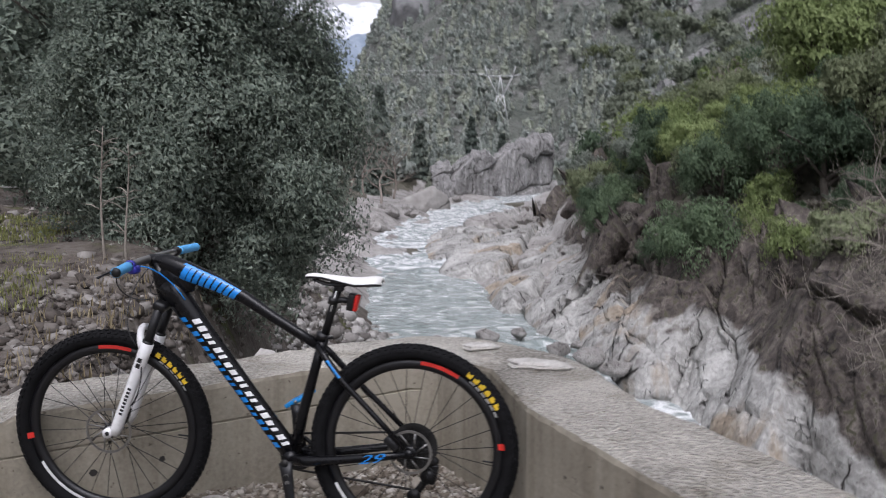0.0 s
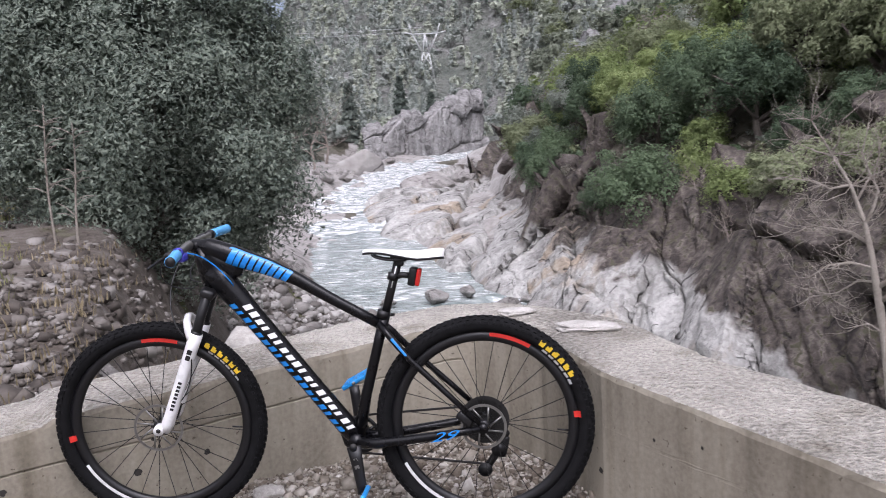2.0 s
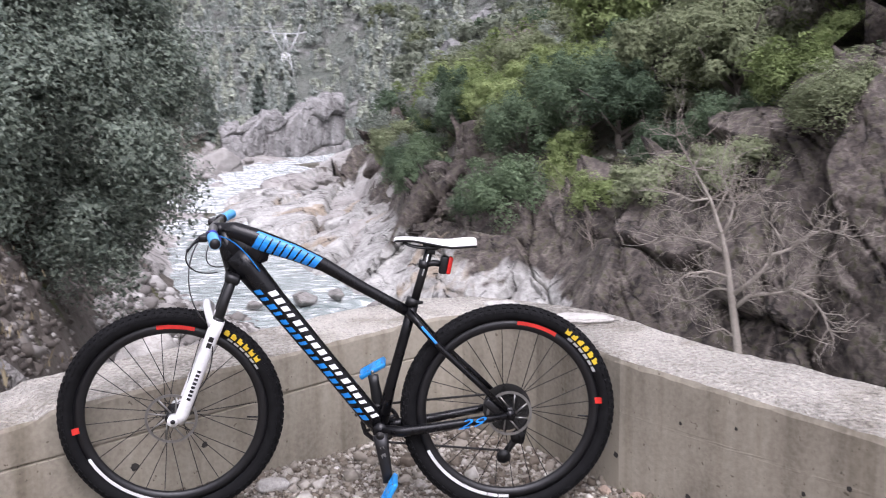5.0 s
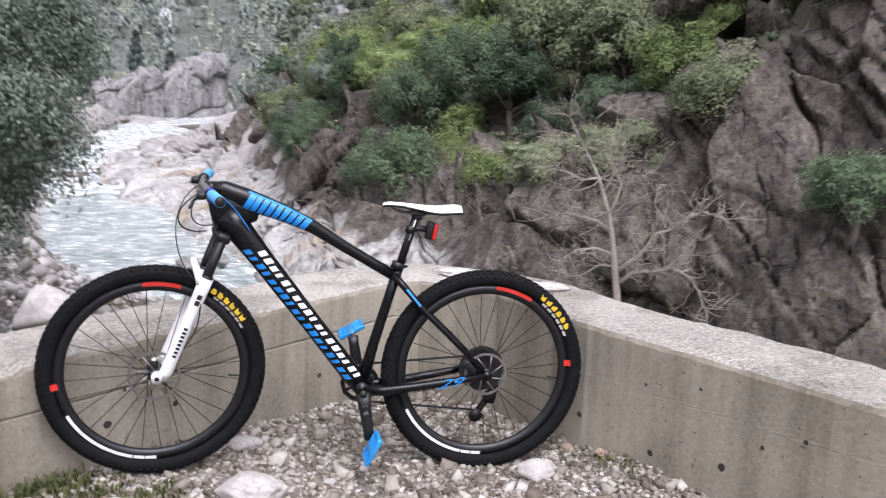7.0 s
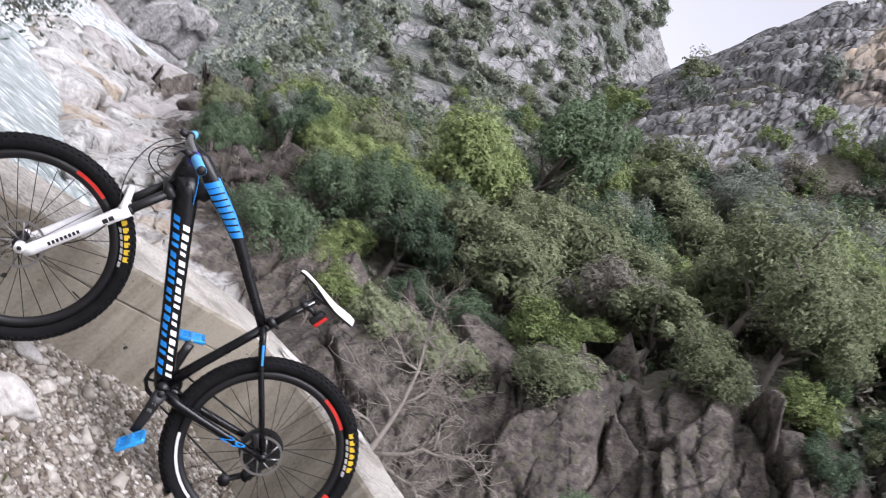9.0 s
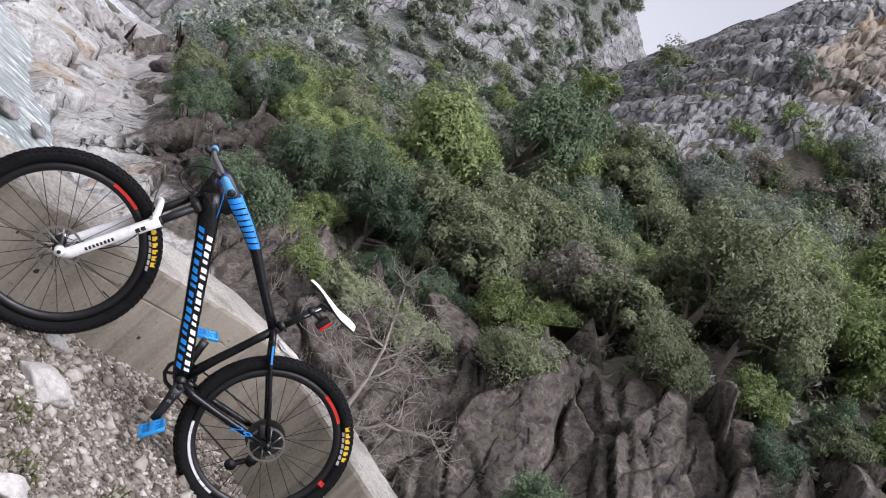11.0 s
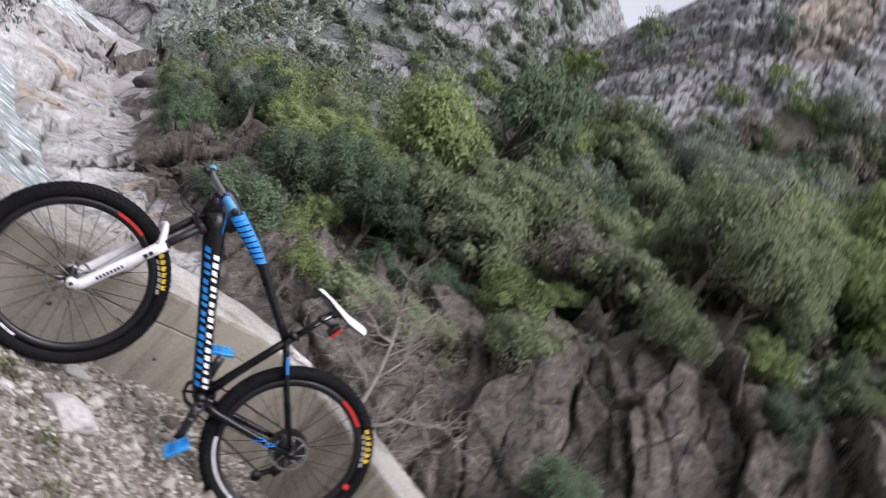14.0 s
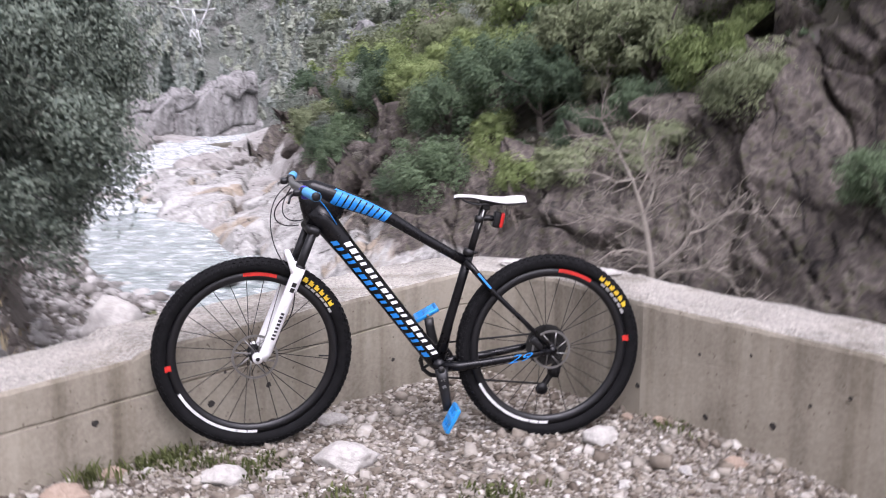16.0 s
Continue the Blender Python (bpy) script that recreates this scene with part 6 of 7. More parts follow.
FRONT_HUB, REAR_HUB, BB = Vector((-0.578, 0, 0.372)), Vector((0.566, 0, 0.354)), Vector((0.125, 0, 0.302))
bike = thing("mountain_bike", pose(-0.578, -0.004, 0, 0, 0, -1.5) @ pose(0.578, 0, 0), "black mountain bike with blue and white graphics against the parapet", "bicycle")


def tyre_profile():
    out = []
    for i in range(20):
        a = 2 * math.pi * i / 20
        c, s = math.cos(a), math.sin(a)
        out.append((0.3425 + 0.0275 * c * (1.0 if c < 0 else 0.96), 0.0285 * s))
    return out


def tread_mesh():
    verts, faces = [], []

    def knob(ang, lat, w, l, h):
        a = radians(ang)
        # section angle across the tyre
        sa = lat
        rc, yc = 0.3425 + 0.0268 * math.cos(sa), 0.0283 * math.sin(sa)
        n2 = (math.cos(sa), math.sin(sa))
        t2 = (-math.sin(sa), math.cos(sa))
        o = len(verts)
        for hh, k in ((-0.001, 1.0), (h, 0.8)):
            for du, dv in ((-1, -1), (1, -1), (1, 1), (-1, 1)):
                r = rc + n2[0] * hh + t2[0] * dv * w / 2 * k
                y = yc + n2[1] * hh + t2[1] * dv * w / 2 * k
                b = a + du * l / 2 * k / r
                verts.append((r * math.cos(b), y, r * math.sin(b)))
        faces.extend([(o + 4, o + 5, o + 6, o + 7)] + [(o + i, o + (i + 1) % 4, o + 4 + (i + 1) % 4, o + 4 + i) for i in range(4)])

    for i in range(88):
        a = i * 360 / 88
        for k, lat in enumerate((-1.25, -0.72, -0.22, 0.22, 0.72, 1.25)):
            knob(a + (2.05 if k % 2 else 0), lat, 0.009, 0.013, 0.0032)
    return mesh_of("tread", verts, faces)


TYRE = mesh_of("tyre", *lathe(tyre_profile(), 96))
TREAD = tread_mesh()
RIM = mesh_of("wheel", *lathe([(0.318, -0.0135), (0.318, 0.0135), (0.300, 0.0145), (0.286, 0.0095), (0.283, 0.0), (0.286, -0.0095), (0.300, -0.0145)], 96))
SPOKE = mesh_of("spoke", *sweep([(0, 0, 0), (0, 0, 1)], 0.0014, 5))


def rotor_bm(r):
    bm = join_bm()
    v, f = lathe([(r, -0.001), (r, 0.001), (r - 0.009, 0.001), (r - 0.009, -0.001)], 60)
    me = mesh_of("r", v, f)
    bm.from_mesh(me)
    return bm


def decal(name, r0, r1, a0, a1, side, mat, parent, n=10):
    def y_at(r):
        if r < 0.319:
            return 0.0152
        return 0.0287 * math.sqrt(max(0.02, 1 - ((r - 0.3425) / 0.0282) ** 2)) + 0.0006
    steps = [r0, (r0 + r1) / 2, r1]
    verts, faces = [], []
    for i in range(n + 1):
        a = radians(a0 + (a1 - a0) * i / n)
        for r in steps:
            verts.append((r * math.cos(a), side * y_at(r), r * math.sin(a)))
    for i in range(n):
        for j in range(2):
            k = 3 * i + j
            faces.append((k, k + 1, k + 4, k + 3))
    return part(name, mesh_of(name, verts, faces), mat, parent)


def build_wheel(name, hub_at, rear):
    rim = part(name, RIM.copy(), M_RIM, bike, "matt black wheel with thin black spokes")
    rim.location = hub_at
    part("tyre", TYRE.copy(), M_TYRE, rim, "dusty black knobbly tyre")
    part("tread", TREAD.copy(), M_TYRE, rim, shade=False)
    part("hub", mesh_of("hub", *lathe([(0.02, -0.048), (0.024, -0.034), (0.012, -0.028), (0.012, 0.028), (0.024, 0.034), (0.02, 0.048), (0.006, 0.052), (0.006, -0.052)], 20)), M_BLACK, rim)
    SPOKE.materials.clear()
    SPOKE.materials.append(M_SPOKE)
    for i in range(28):
        a = 2 * math.pi * (i + 0.3) / 28
        side = -1 if i % 2 else 1
        ha = a + (0.9 if (i // 2) % 2 else -0.9)
        p0 = Vector((0.023 * math.cos(ha), side * 0.031, 0.023 * math.sin(ha)))
        p1 = Vector((0.288 * math.cos(a), side * 0.003, 0.288 * math.sin(a)))
        sp = new("spoke", SPOKE)
        sp.parent = rim
        d = p1 - p0
        sp.matrix_local = Matrix.Translation(p0) @ d.to_track_quat("Z", "Y").to_matrix().to_4x4() @ Matrix.Diagonal((1, 1, d.length, 1))
    ro = part("brake_rotor", rotor_bm(0.078 if rear else 0.086), M_STEEL, rim, "drilled steel brake rotor", shade=False)
    ro.location = (0, -0.046, 0)
    for i in range(8):
        a = 2 * math.pi * i / 8
        rr = 0.068 if rear else 0.076
        tube("rotor_arm", [(0.02 * math.cos(a), -0.046, 0.02 * math.sin(a)), (rr * math.cos(a + 0.5), -0.046, rr * math.sin(a + 0.5))], 0.0032, M_STEEL, rim, 4)
    vs = part("valve", mesh_of("valve", *sweep([(0.245, 0, -0.03), (0.285, 0, -0.034)], 0.003, 6)), M_BLACK, rim)
    a0, a1 = (28, 56) if rear else (31, 58)
    for i in range(6):
        b = a0 + (a1 - a0) * i / 6
        decal("tyre_print", 0.333, 0.352, b, b + (a1 - a0) / 6 * 0.7, -1, M_YELLOW, rim, 3)
    for i in range(6):
        b = a0 - 4 + (a1 - a0) * i / 6
        decal("tyre_print", 0.3195, 0.3285, b, b + (a1 - a0) / 6 * 0.75, -1, M_WHITE_PRINT, rim, 3)
    decal("rim_print", 0.303, 0.3165, 58 if rear else 73, 84 if rear else 96, -1, M_RED, rim)
    for i in range(9):
        b = 206 + 7.2 * i
        decal("rim_print", 0.3035, 0.3145, b, b + 6.6 if i > 5 else b + 7.2, -1, M_WHITE_PRINT, rim, 4)
    decal("rim_sticker", 0.303, 0.3255, (3.0 if rear else 184.0), (7.0 if rear else 188.0), -1, M_RED, rim, 3)
    return rim


fw = build_wheel("front_wheel", FRONT_HUB, False)
rw = build_wheel("rear_wheel", REAR_HUB, True)

# frame
frame_bm = join_bm()


def add_sweep(bm, pts, rad, n=14, flat=1.0):
    bm.from_mesh(mesh_of("f", *sweep(pts, rad, n, flat)))


TT = [(-0.405, 0, 0.998), (-0.345, 0, 0.990), (-0.27, 0, 0.962), (-0.15, 0, 0.918), (-0.05, 0, 0.872), (0.06, 0, 0.803), (0.16, 0, 0.745), (0.238, 0, 0.700)]
add_sweep(frame_bm, TT, [0.024, 0.034, 0.037, 0.030, 0.0235, 0.0195, 0.0185, 0.019], 16, 0.85)
DT = [(-0.345, 0, 0.915), (-0.305, 0, 0.868), (-0.22, 0, 0.757), (-0.05, 0, 0.533), (0.09, 0, 0.348), (0.125, 0, 0.305)]
add_sweep(frame_bm, DT, [0.046, 0.046, 0.039, 0.035, 0.036, 0.034], 16, 0.82)
add_sweep(frame_bm, [(-0.379, 0, 0.992), (-0.366, 0, 0.93), (-0.348, 0, 0.852)], [0.027, 0.029, 0.029], 16)
add_sweep(frame_bm, [(-0.365, 0, 0.945), (-0.32, 0, 0.925), (-0.27, 0, 0.915), (-0.235, 0, 0.905)], [0.058, 0.058, 0.042, 0.016], 14, 0.5)
add_sweep(frame_bm, [(0.125, 0, 0.30), (0.165, 0, 0.46), (0.212, 0, 0.62), (0.248, 0, 0.742)], [0.024, 0.0185, 0.0175, 0.0185], 14)
add_sweep(frame_bm, [(0.125, -0.046, 0.302), (0.125, 0.046, 0.302)], 0.026, 18)
for s in (-1, 1):
    add_sweep(frame_bm, [(0.228, s * 0.012, 0.708), (0.262, s * 0.034, 0.672), (0.33, s * 0.05, 0.592), (0.45, s * 0.06, 0.475), (0.552, s * 0.066, 0.372)], [0.015, 0.012, 0.011, 0.010, 0.009], 10)
    add_sweep(frame_bm, [(0.135, s * 0.03, 0.300), (0.20, s * 0.046, 0.300), (0.30, s * 0.05, 0.312), (0.44, s * 0.058, 0.333), (0.556, s * 0.066, 0.352)], [0.022, 0.0185, 0.0165, 0.0145, 0.011], 10)
    add_sweep(frame_bm, [(0.566, s * 0.058, 0.354), (0.566, s * 0.074, 0.354)], 0.017, 14)
frame_part = part("frame", frame_bm, M_CARBON, bike, "satin black carbon frame")


# printed shapes on the tubes: bars that stand a hair proud of the surface
def tube_print(name, axis_pts, radii, flat, u0, u1, t0, t1, mat, slant=0.0, n=5):
    """A patch on the near side of a tube: u along it (0 to 1), t round it in degrees (90 is the top edge)."""
    P = [Vector(p) for p in axis_pts]
    L = [0.0]
    for a, b in zip(P[:-1], P[1:]):
        L.append(L[-1] + (b - a).length)

    def at(u):
        s = max(0.0, min(1.0, u)) * L[-1]
        i = max(j for j in range(len(L) - 1) if L[j] <= s + 1e-9)
        f = (s - L[i]) / (L[i + 1] - L[i])
        return P[i].lerp(P[i + 1], f), (P[i + 1] - P[i]).normalized(), radii[i] * (1 - f) + radii[i + 1] * f

    verts, faces = [], []
    m = 6
    for i in range(n + 1):
        for j in range(m + 1):
            tj = j / m
            u = u0 + (u1 - u0) * i / n + slant * tj
            p, d, r = at(u)
            w = d.cross(Vector((0, 1, 0)))
            a = radians(t0 + (t1 - t0) * tj)
            verts.append(p + Vector((0, -1, 0)) * math.cos(a) * (r * flat + 0.0009) + w * math.sin(a) * (r + 0.0009))
    for i in range(n):
        for j in range(m):
            a = i * (m + 1) + j
            faces.append((a, a + m + 1, a + m + 2, a + 1))
    return part(name, mesh_of(name, verts, faces), mat, frame_part)


TTR = [0.024, 0.034, 0.037, 0.030, 0.0235, 0.0195, 0.0185, 0.019]
DTR = [0.046, 0.046, 0.039, 0.035, 0.036, 0.034]
for i in range(9):
    u = 0.185 + i * 0.0345
    tube_print("tube_graphic", TT, TTR, 0.85, u, u + (0.026 if i not in (0, 8) else 0.03), -52, 55, M_BLUE_PAINT, slant=0.02, n=3)
tube_print("tube_graphic", TT, TTR, 0.85, 0.185, 0.49, 44, 58, M_BLUE_PAINT, slant=0.01, n=20)
# two rows of plain slanted bars along the down tube
for row, (u0, pitch, t0, t1, mat) in enumerate(((0.215, 0.083, 8, 46, M_WHITE_PRINT), (0.170, 0.085, -44, -4, M_BLUE_PAINT))):
    for i in range(9):
        u, w = u0 + i * pitch, pitch * 0.21
        for k, wide in ((0.0, 1.5), (0.5, 1.0 if (i + row) % 3 else 1.6)):
            tube_print("tube_graphic", DT, DTR, 0.82, u + pitch * k, u + pitch * k + w * wide, t0, t1 - (6 if (i + row) % 2 else 0), mat, 0.014, n=2)
CS = [(0.135, -0.03, 0.300), (0.20, -0.046, 0.300), (0.30, -0.05, 0.312), (0.44, -0.058, 0.333), (0.556, -0.066, 0.352)]
SS = [(0.228, -0.012, 0.708), (0.262, -0.034, 0.672), (0.33, -0.05, 0.592), (0.45, -0.06, 0.475), (0.552, -0.066, 0.372)]
tube_print("stay_graphic", SS, [0.015, 0.012, 0.011, 0.010, 0.009], 1.0, 0.14, 0.30, -10, 30, M_BLUE_PAINT)
tx_ = bpy.data.curves.new("size_mark", "FONT")
tx_.body = "29"
tx_.size = 0.058
tx_.shear = 0.5
tob = new("tmp_text", tx_)
tme = bpy.data.meshes.new_from_object(tob.evaluated_get(bpy.context.evaluated_depsgraph_get()))
bpy.data.objects.remove(tob)
mark = part("size_mark", tme, M_BLUE_PAINT, frame_part, "blue printed number", shade=False)
mark.matrix_local = pose(0.385, -0.0735, 0.310, 90, 0, 0) @ pose(0, 0, 0, 0, 0, 8) @ Matrix.Diagonal((1.5, 0.75, 1, 1))

# seat post, saddle, lamp
post = tube("seat_post", [(0.245, 0, 0.728), (0.305, 0, 0.925)], 0.0143, M_BLACK, bike, 14, label="black seat post with pale print")
tube("post_clamp", [(0.238, 0, 0.728), (0.246, 0, 0.752)], 0.0225, M_BLACK, bike, 16)
tube("clamp_lever", [(0.262, -0.006, 0.738), (0.275, 0.01, 0.735)], 0.006, M_BLACK, bike, 8)
part("post_print", box_bm(0.004, 0.0006, 0.075, (0.288, -0.0148, 0.868), 0, pose(0, 0, 0, 0, 17, 0)), M_WHITE_PRINT, post)
SX = [0.184, 0.19, 0.21, 0.25, 0.30, 0.34, 0.375, 0.41, 0.44, 0.457, 0.462]
SW = [0.006, 0.016, 0.021, 0.024, 0.03, 0.04, 0.055, 0.067, 0.066, 0.05, 0.02]
SZ = [0.958, 0.962, 0.964, 0.962, 0.957, 0.953, 0.952, 0.955, 0.957, 0.955, 0.95]
verts, faces = [], []
ns = 13
for x, w, z in zip(SX, SW, SZ):
    for j in range(ns):
        a = math.pi * j / (ns - 1)
        c = math.cos(a)
        drop = (0.009 + 0.012 * max(0.0, min(1.0, (x - 0.25) / 0.12))) * abs(c) ** 2.5 + (0.004 if abs(c) > 0.98 else 0)
        verts.append((x, w * c, z - drop))
    for j in range(ns):
        a = math.pi * (1 - j / (ns - 1))
        c = math.cos(a)
        drop = (0.009 + 0.012 * max(0.0, min(1.0, (x - 0.25) / 0.12))) * abs(c) ** 2.5 + (0.004 if abs(c) > 0.98 else 0)
        verts.append((x, w * c * 0.94, z - drop - 0.006 * (1 - abs(c) * 0.5)))
m2 = 2 * ns
for i in range(len(SX) - 1):
    for j in range(m2):
        a, b = i * m2 + j, i * m2 + (j + 1) % m2
        faces.append((a, b, b + m2, a + m2))
faces.append(tuple(range(m2 - 1, -1, -1)))
faces.append(tuple(range((len(SX) - 1) * m2, len(SX) * m2)))
sm_ = mesh_of("saddle", verts, faces)
sm_.materials.append(M_WHITE_SKIN)
sm_.materials.append(M_BLACK)
sm_.polygons.foreach_set("material_index", [1 if k < (len(SX) - 1) * m2 and not 1 <= k % m2 <= ns - 3 else 0 for k in range(len(faces))])
saddle = part("saddle", sm_, M_WHITE_SKIN, bike, "slim white saddle with black edge and base")
for s in (-1, 1):
    tube("rail", bez((0.215, s * 0.012, 0.944), (0.26, s * 0.02, 0.915), (0.33, s * 0.022, 0.925), (0.43, s * 0.03, 0.938), 8), 0.0036, M_BLACK, saddle, 7)
part("base", box_bm(0.16, 0.05, 0.012, (0.36, 0, 0.936), 0.005), M_BLACK, saddle)
part("seat_clamp", join_bm(box_bm(0.045, 0.05, 0.014, (0.312, 0, 0.926), 0.004), box_bm(0.03, 0.032, 0.02, (0.307, 0, 0.912), 0.005)), M_BLACK, bike)
lamp = part("tail_light", box_bm(0.026, 0.040, 0.062, (0.350, 0, 0.866), 0.006, pose(0, 0, 0, 0, 12, 0)), M_BLACK, bike, "rear light with red lens on the seat post")
part("lens", box_bm(0.016, 0.038, 0.060, (0.369, 0, 0.863), 0.006, pose(0, 0, 0, 0, 12, 0)), M_LENS, lamp, "red plastic lens")
tube("bracket", [(0.283, 0, 0.866), (0.315, 0, 0.872), (0.345, 0, 0.868)], 0.011, M_BLACK, lamp, 8)
part("strap", mesh_of("strap", *sweep([(0.280, 0, 0.856), (0.286, 0, 0.880)], 0.0185, 14)), M_BLACK, lamp)

# stem, handlebar, grips, levers, cables
tube("stem", [(-0.372, 0, 0.985), (-0.39, 0, 1.0), (-0.412, 0, 1.003)], [0.026, 0.023, 0.019], M_CARBON, bike, 14)
BAR = [(-0.338, -0.345, 0.994), (-0.370, -0.22, 0.999), (-0.400, -0.08, 1.003), (-0.412, 0, 1.003), (-0.421, 0.08, 1.005), (-0.430, 0.24, 1.010), (-0.424, 0.385, 1.013)]
bar = tube("handlebar", BAR, [0.0115, 0.0115, 0.0145, 0.0158, 0.0145, 0.0115, 0.0115], M_STEEL, bike, 14, label="grey flat handlebar")
for s, (a, b) in ((-1, ((-0.3375, -0.347, 0.994), (-0.3695, -0.222, 0.999))), (1, ((-0.4238, 0.389, 1.013), (-0.4295, 0.262, 1.0105)))):
    a, b = Vector(a), Vector(b)
    gpts = [a.lerp(b, k / 24) for k in range(25)]
    tube("grip", gpts, [0.0155 + (0.0012 if k % 2 else 0) + (0.002 if k in (0, 24) else 0) for k in range(25)], M_GRIP, bar, 16, label="ribbed light blue rubber grip")
    e = (a - b).normalized()
    tube("end_cap", [a, a + e * 0.005], [0.0165, 0.013], M_BLACK, bar, 14)
    q = b + (b - a).normalized() * 0.03
    lv = part("brake_lever", join_bm(box_bm(0.03, 0.03, 0.028, q, 0.006), box_bm(0.03, 0.07, 0.024, q + Vector((-0.025, s * -0.012, -0.006)), 0.008)), M_BLACK, bar, "black hydraulic brake lever")
    tube("clamp", [q + Vector((0, -0.008, 0)), q + Vector((0, 0.008, 0))], 0.0185, M_PURPLE if s < 0 else M_BLACK, lv, 14, label="violet-blue clamp" if s < 0 else "")
    tube("blade", bez(q + Vector((-0.035, 0, -0.012)), q + Vector((-0.055, s * 0.02, -0.016)), q + Vector((-0.048, s * 0.07, -0.022)), q + Vector((-0.052, s * 0.115, -0.03)), 8), [0.006, 0.0055, 0.005, 0.0045, 0.0045, 0.004, 0.004, 0.004, 0.0045], M_STEEL if s > 0 else M_BLACK, lv, 7)
part("lever_guard", box_bm(0.034, 0.045, 0.03, (-0.372, -0.178, 0.985), 0.01), M_PURPLE, bar, "violet-blue shifter body")
for k, (a, b, c, d) in enumerate((
        ((-0.42, -0.16, 0.995), (-0.52, -0.12, 0.93), (-0.50, -0.02, 0.84), (-0.40, -0.03, 0.86)),
        ((-0.43, 0.16, 0.997), (-0.54, 0.10, 0.95), (-0.52, -0.06, 0.78), (-0.435, -0.075, 0.70)),
        ((-0.42, 0.20, 0.99), (-0.50, 0.12, 0.90), (-0.46, 0.02, 0.84), (-0.36, 0.03, 0.88)),
        ((-0.39, -0.18, 0.99), (-0.36, -0.12, 1.01), (-0.31, -0.05, 0.95), (-0.262, -0.029, 0.86)))):
    tube("cable", bez(a, b, c, d), 0.0024, M_BLUE_PAINT if k == 3 else M_BLACK, bar, 6, label="blue cable housing" if k == 3 else "black hose")

# fork
fork = part("fork", box_bm(0.05, 0.165, 0.034, (-0.356, 0, 0.842), 0.012, pose(0, 0, 0, 0, 22, 0)), M_BLACK, bike, "suspension fork with white lower legs")
for s in (-1, 1):
    tube("stanchion", [(-0.352, s * 0.064, 0.852), (-0.440, s * 0.064, 0.630)], 0.0165, M_BLACK, fork, 14)
    tube("seal", [(-0.405, s * 0.064, 0.716), (-0.411, s * 0.064, 0.702)], 0.0205, M_BLACK, fork, 14)
    leg = tube("lower_leg", [(-0.408, s * 0.064, 0.708), (-0.43, s * 0.064, 0.655), (-0.49, s * 0.064, 0.512), (-0.54, s * 0.064, 0.392), (-0.556, s * 0.062, 0.366)], [0.0235, 0.0225, 0.021, 0.022, 0.020], M_WHITE_PAINT, fork, 16, label="glossy white lower leg")
    tube("dropout", [(-0.572, s * 0.052, 0.372), (-0.572, s * 0.082, 0.372)], 0.0185, M_WHITE_PAINT, leg, 18)
    tube("axle_end", [(-0.572, s * 0.080, 0.372), (-0.572, s * 0.0835, 0.372)], 0.008, M_BLACK, leg, 12)
    if s < 0:
        for i in range(8):
            q = Vector((-0.478, -0.0855, 0.540)) + Vector((-0.0385, 0, -0.092)) * (i / 7)
            part("leg_print", box_bm(0.0125, 0.0012, 0.0085, q, 0, pose(0, 0, 0, 0, 23, 0)), M_BLACK, leg, shade=False)
        for i in range(2):
            part("leg_print", box_bm(0.016, 0.0012, 0.017, Vector((-0.4335 - 0.008 * i, -0.087, 0.648 - 0.02 * i)), 0, pose(0, 0, 0, 0, 23, 0)), M_DARK_STEEL, leg, shade=False)
arch = bez((-0.425, -0.064, 0.690), (-0.452, -0.066, 0.772), (-0.452, 0.066, 0.772), (-0.425, 0.064, 0.690), 16)
tube("brace", arch, [0.018, 0.0165, 0.015, 0.014, 0.013, 0.013, 0.013, 0.013, 0.014, 0.013, 0.013, 0.013, 0.013, 0.014, 0.015, 0.0165, 0.018], M_WHITE_PAINT, fork, 10)
part("caliper", box_bm(0.03, 0.03, 0.06, (-0.512, -0.052, 0.432), 0.008, pose(0, 0, 0, 0, 22, 0)), M_BLACK, fork)
tube("hose", bez((-0.435, -0.075, 0.70), (-0.42, -0.085, 0.60), (-0.44, -0.085, 0.50), (-0.505, -0.06, 0.455)), 0.0024, M_BLACK, fork, 6)
steer_at, steer_axis = Vector((-0.352, 0, 0.852)), Vector((0.22, 0, 0.48)).normalized()
turn = Matrix.Translation(steer_at) @ Matrix.Rotation(radians(8), 4, steer_axis) @ Matrix.Translation(-steer_at)
fork.matrix_local = turn @ fork.matrix_local
fw.matrix_local = turn @ Matrix.Translation(FRONT_HUB)
part("rear_caliper", box_bm(0.06, 0.026, 0.03, (0.505, -0.055, 0.385), 0.007, pose(0, 0, 0, 0, 42, 0)), M_BLACK, bike)

# drivetrain
ring = part("chainring", mesh_of("chainring", *lathe([(0.068, 0.042), (0.068, 0.046), (0.054, 0.046), (0.054, 0.042)], 48)), M_BLACK, bike, "black chainring")
ring.location = BB
for i in range(4):
    a = math.pi / 2 * i + 0.5
    tube("spider_arm", [(0.01 * math.cos(a), 0.044, 0.01 * math.sin(a)), (0.06 * math.cos(a), 0.044, 0.06 * math.sin(a))], 0.006, M_BLACK, ring, 6)
near_end, far_end = Vector((0.150, -0.095, 0.142)), Vector((0.100, 0.095, 0.462))
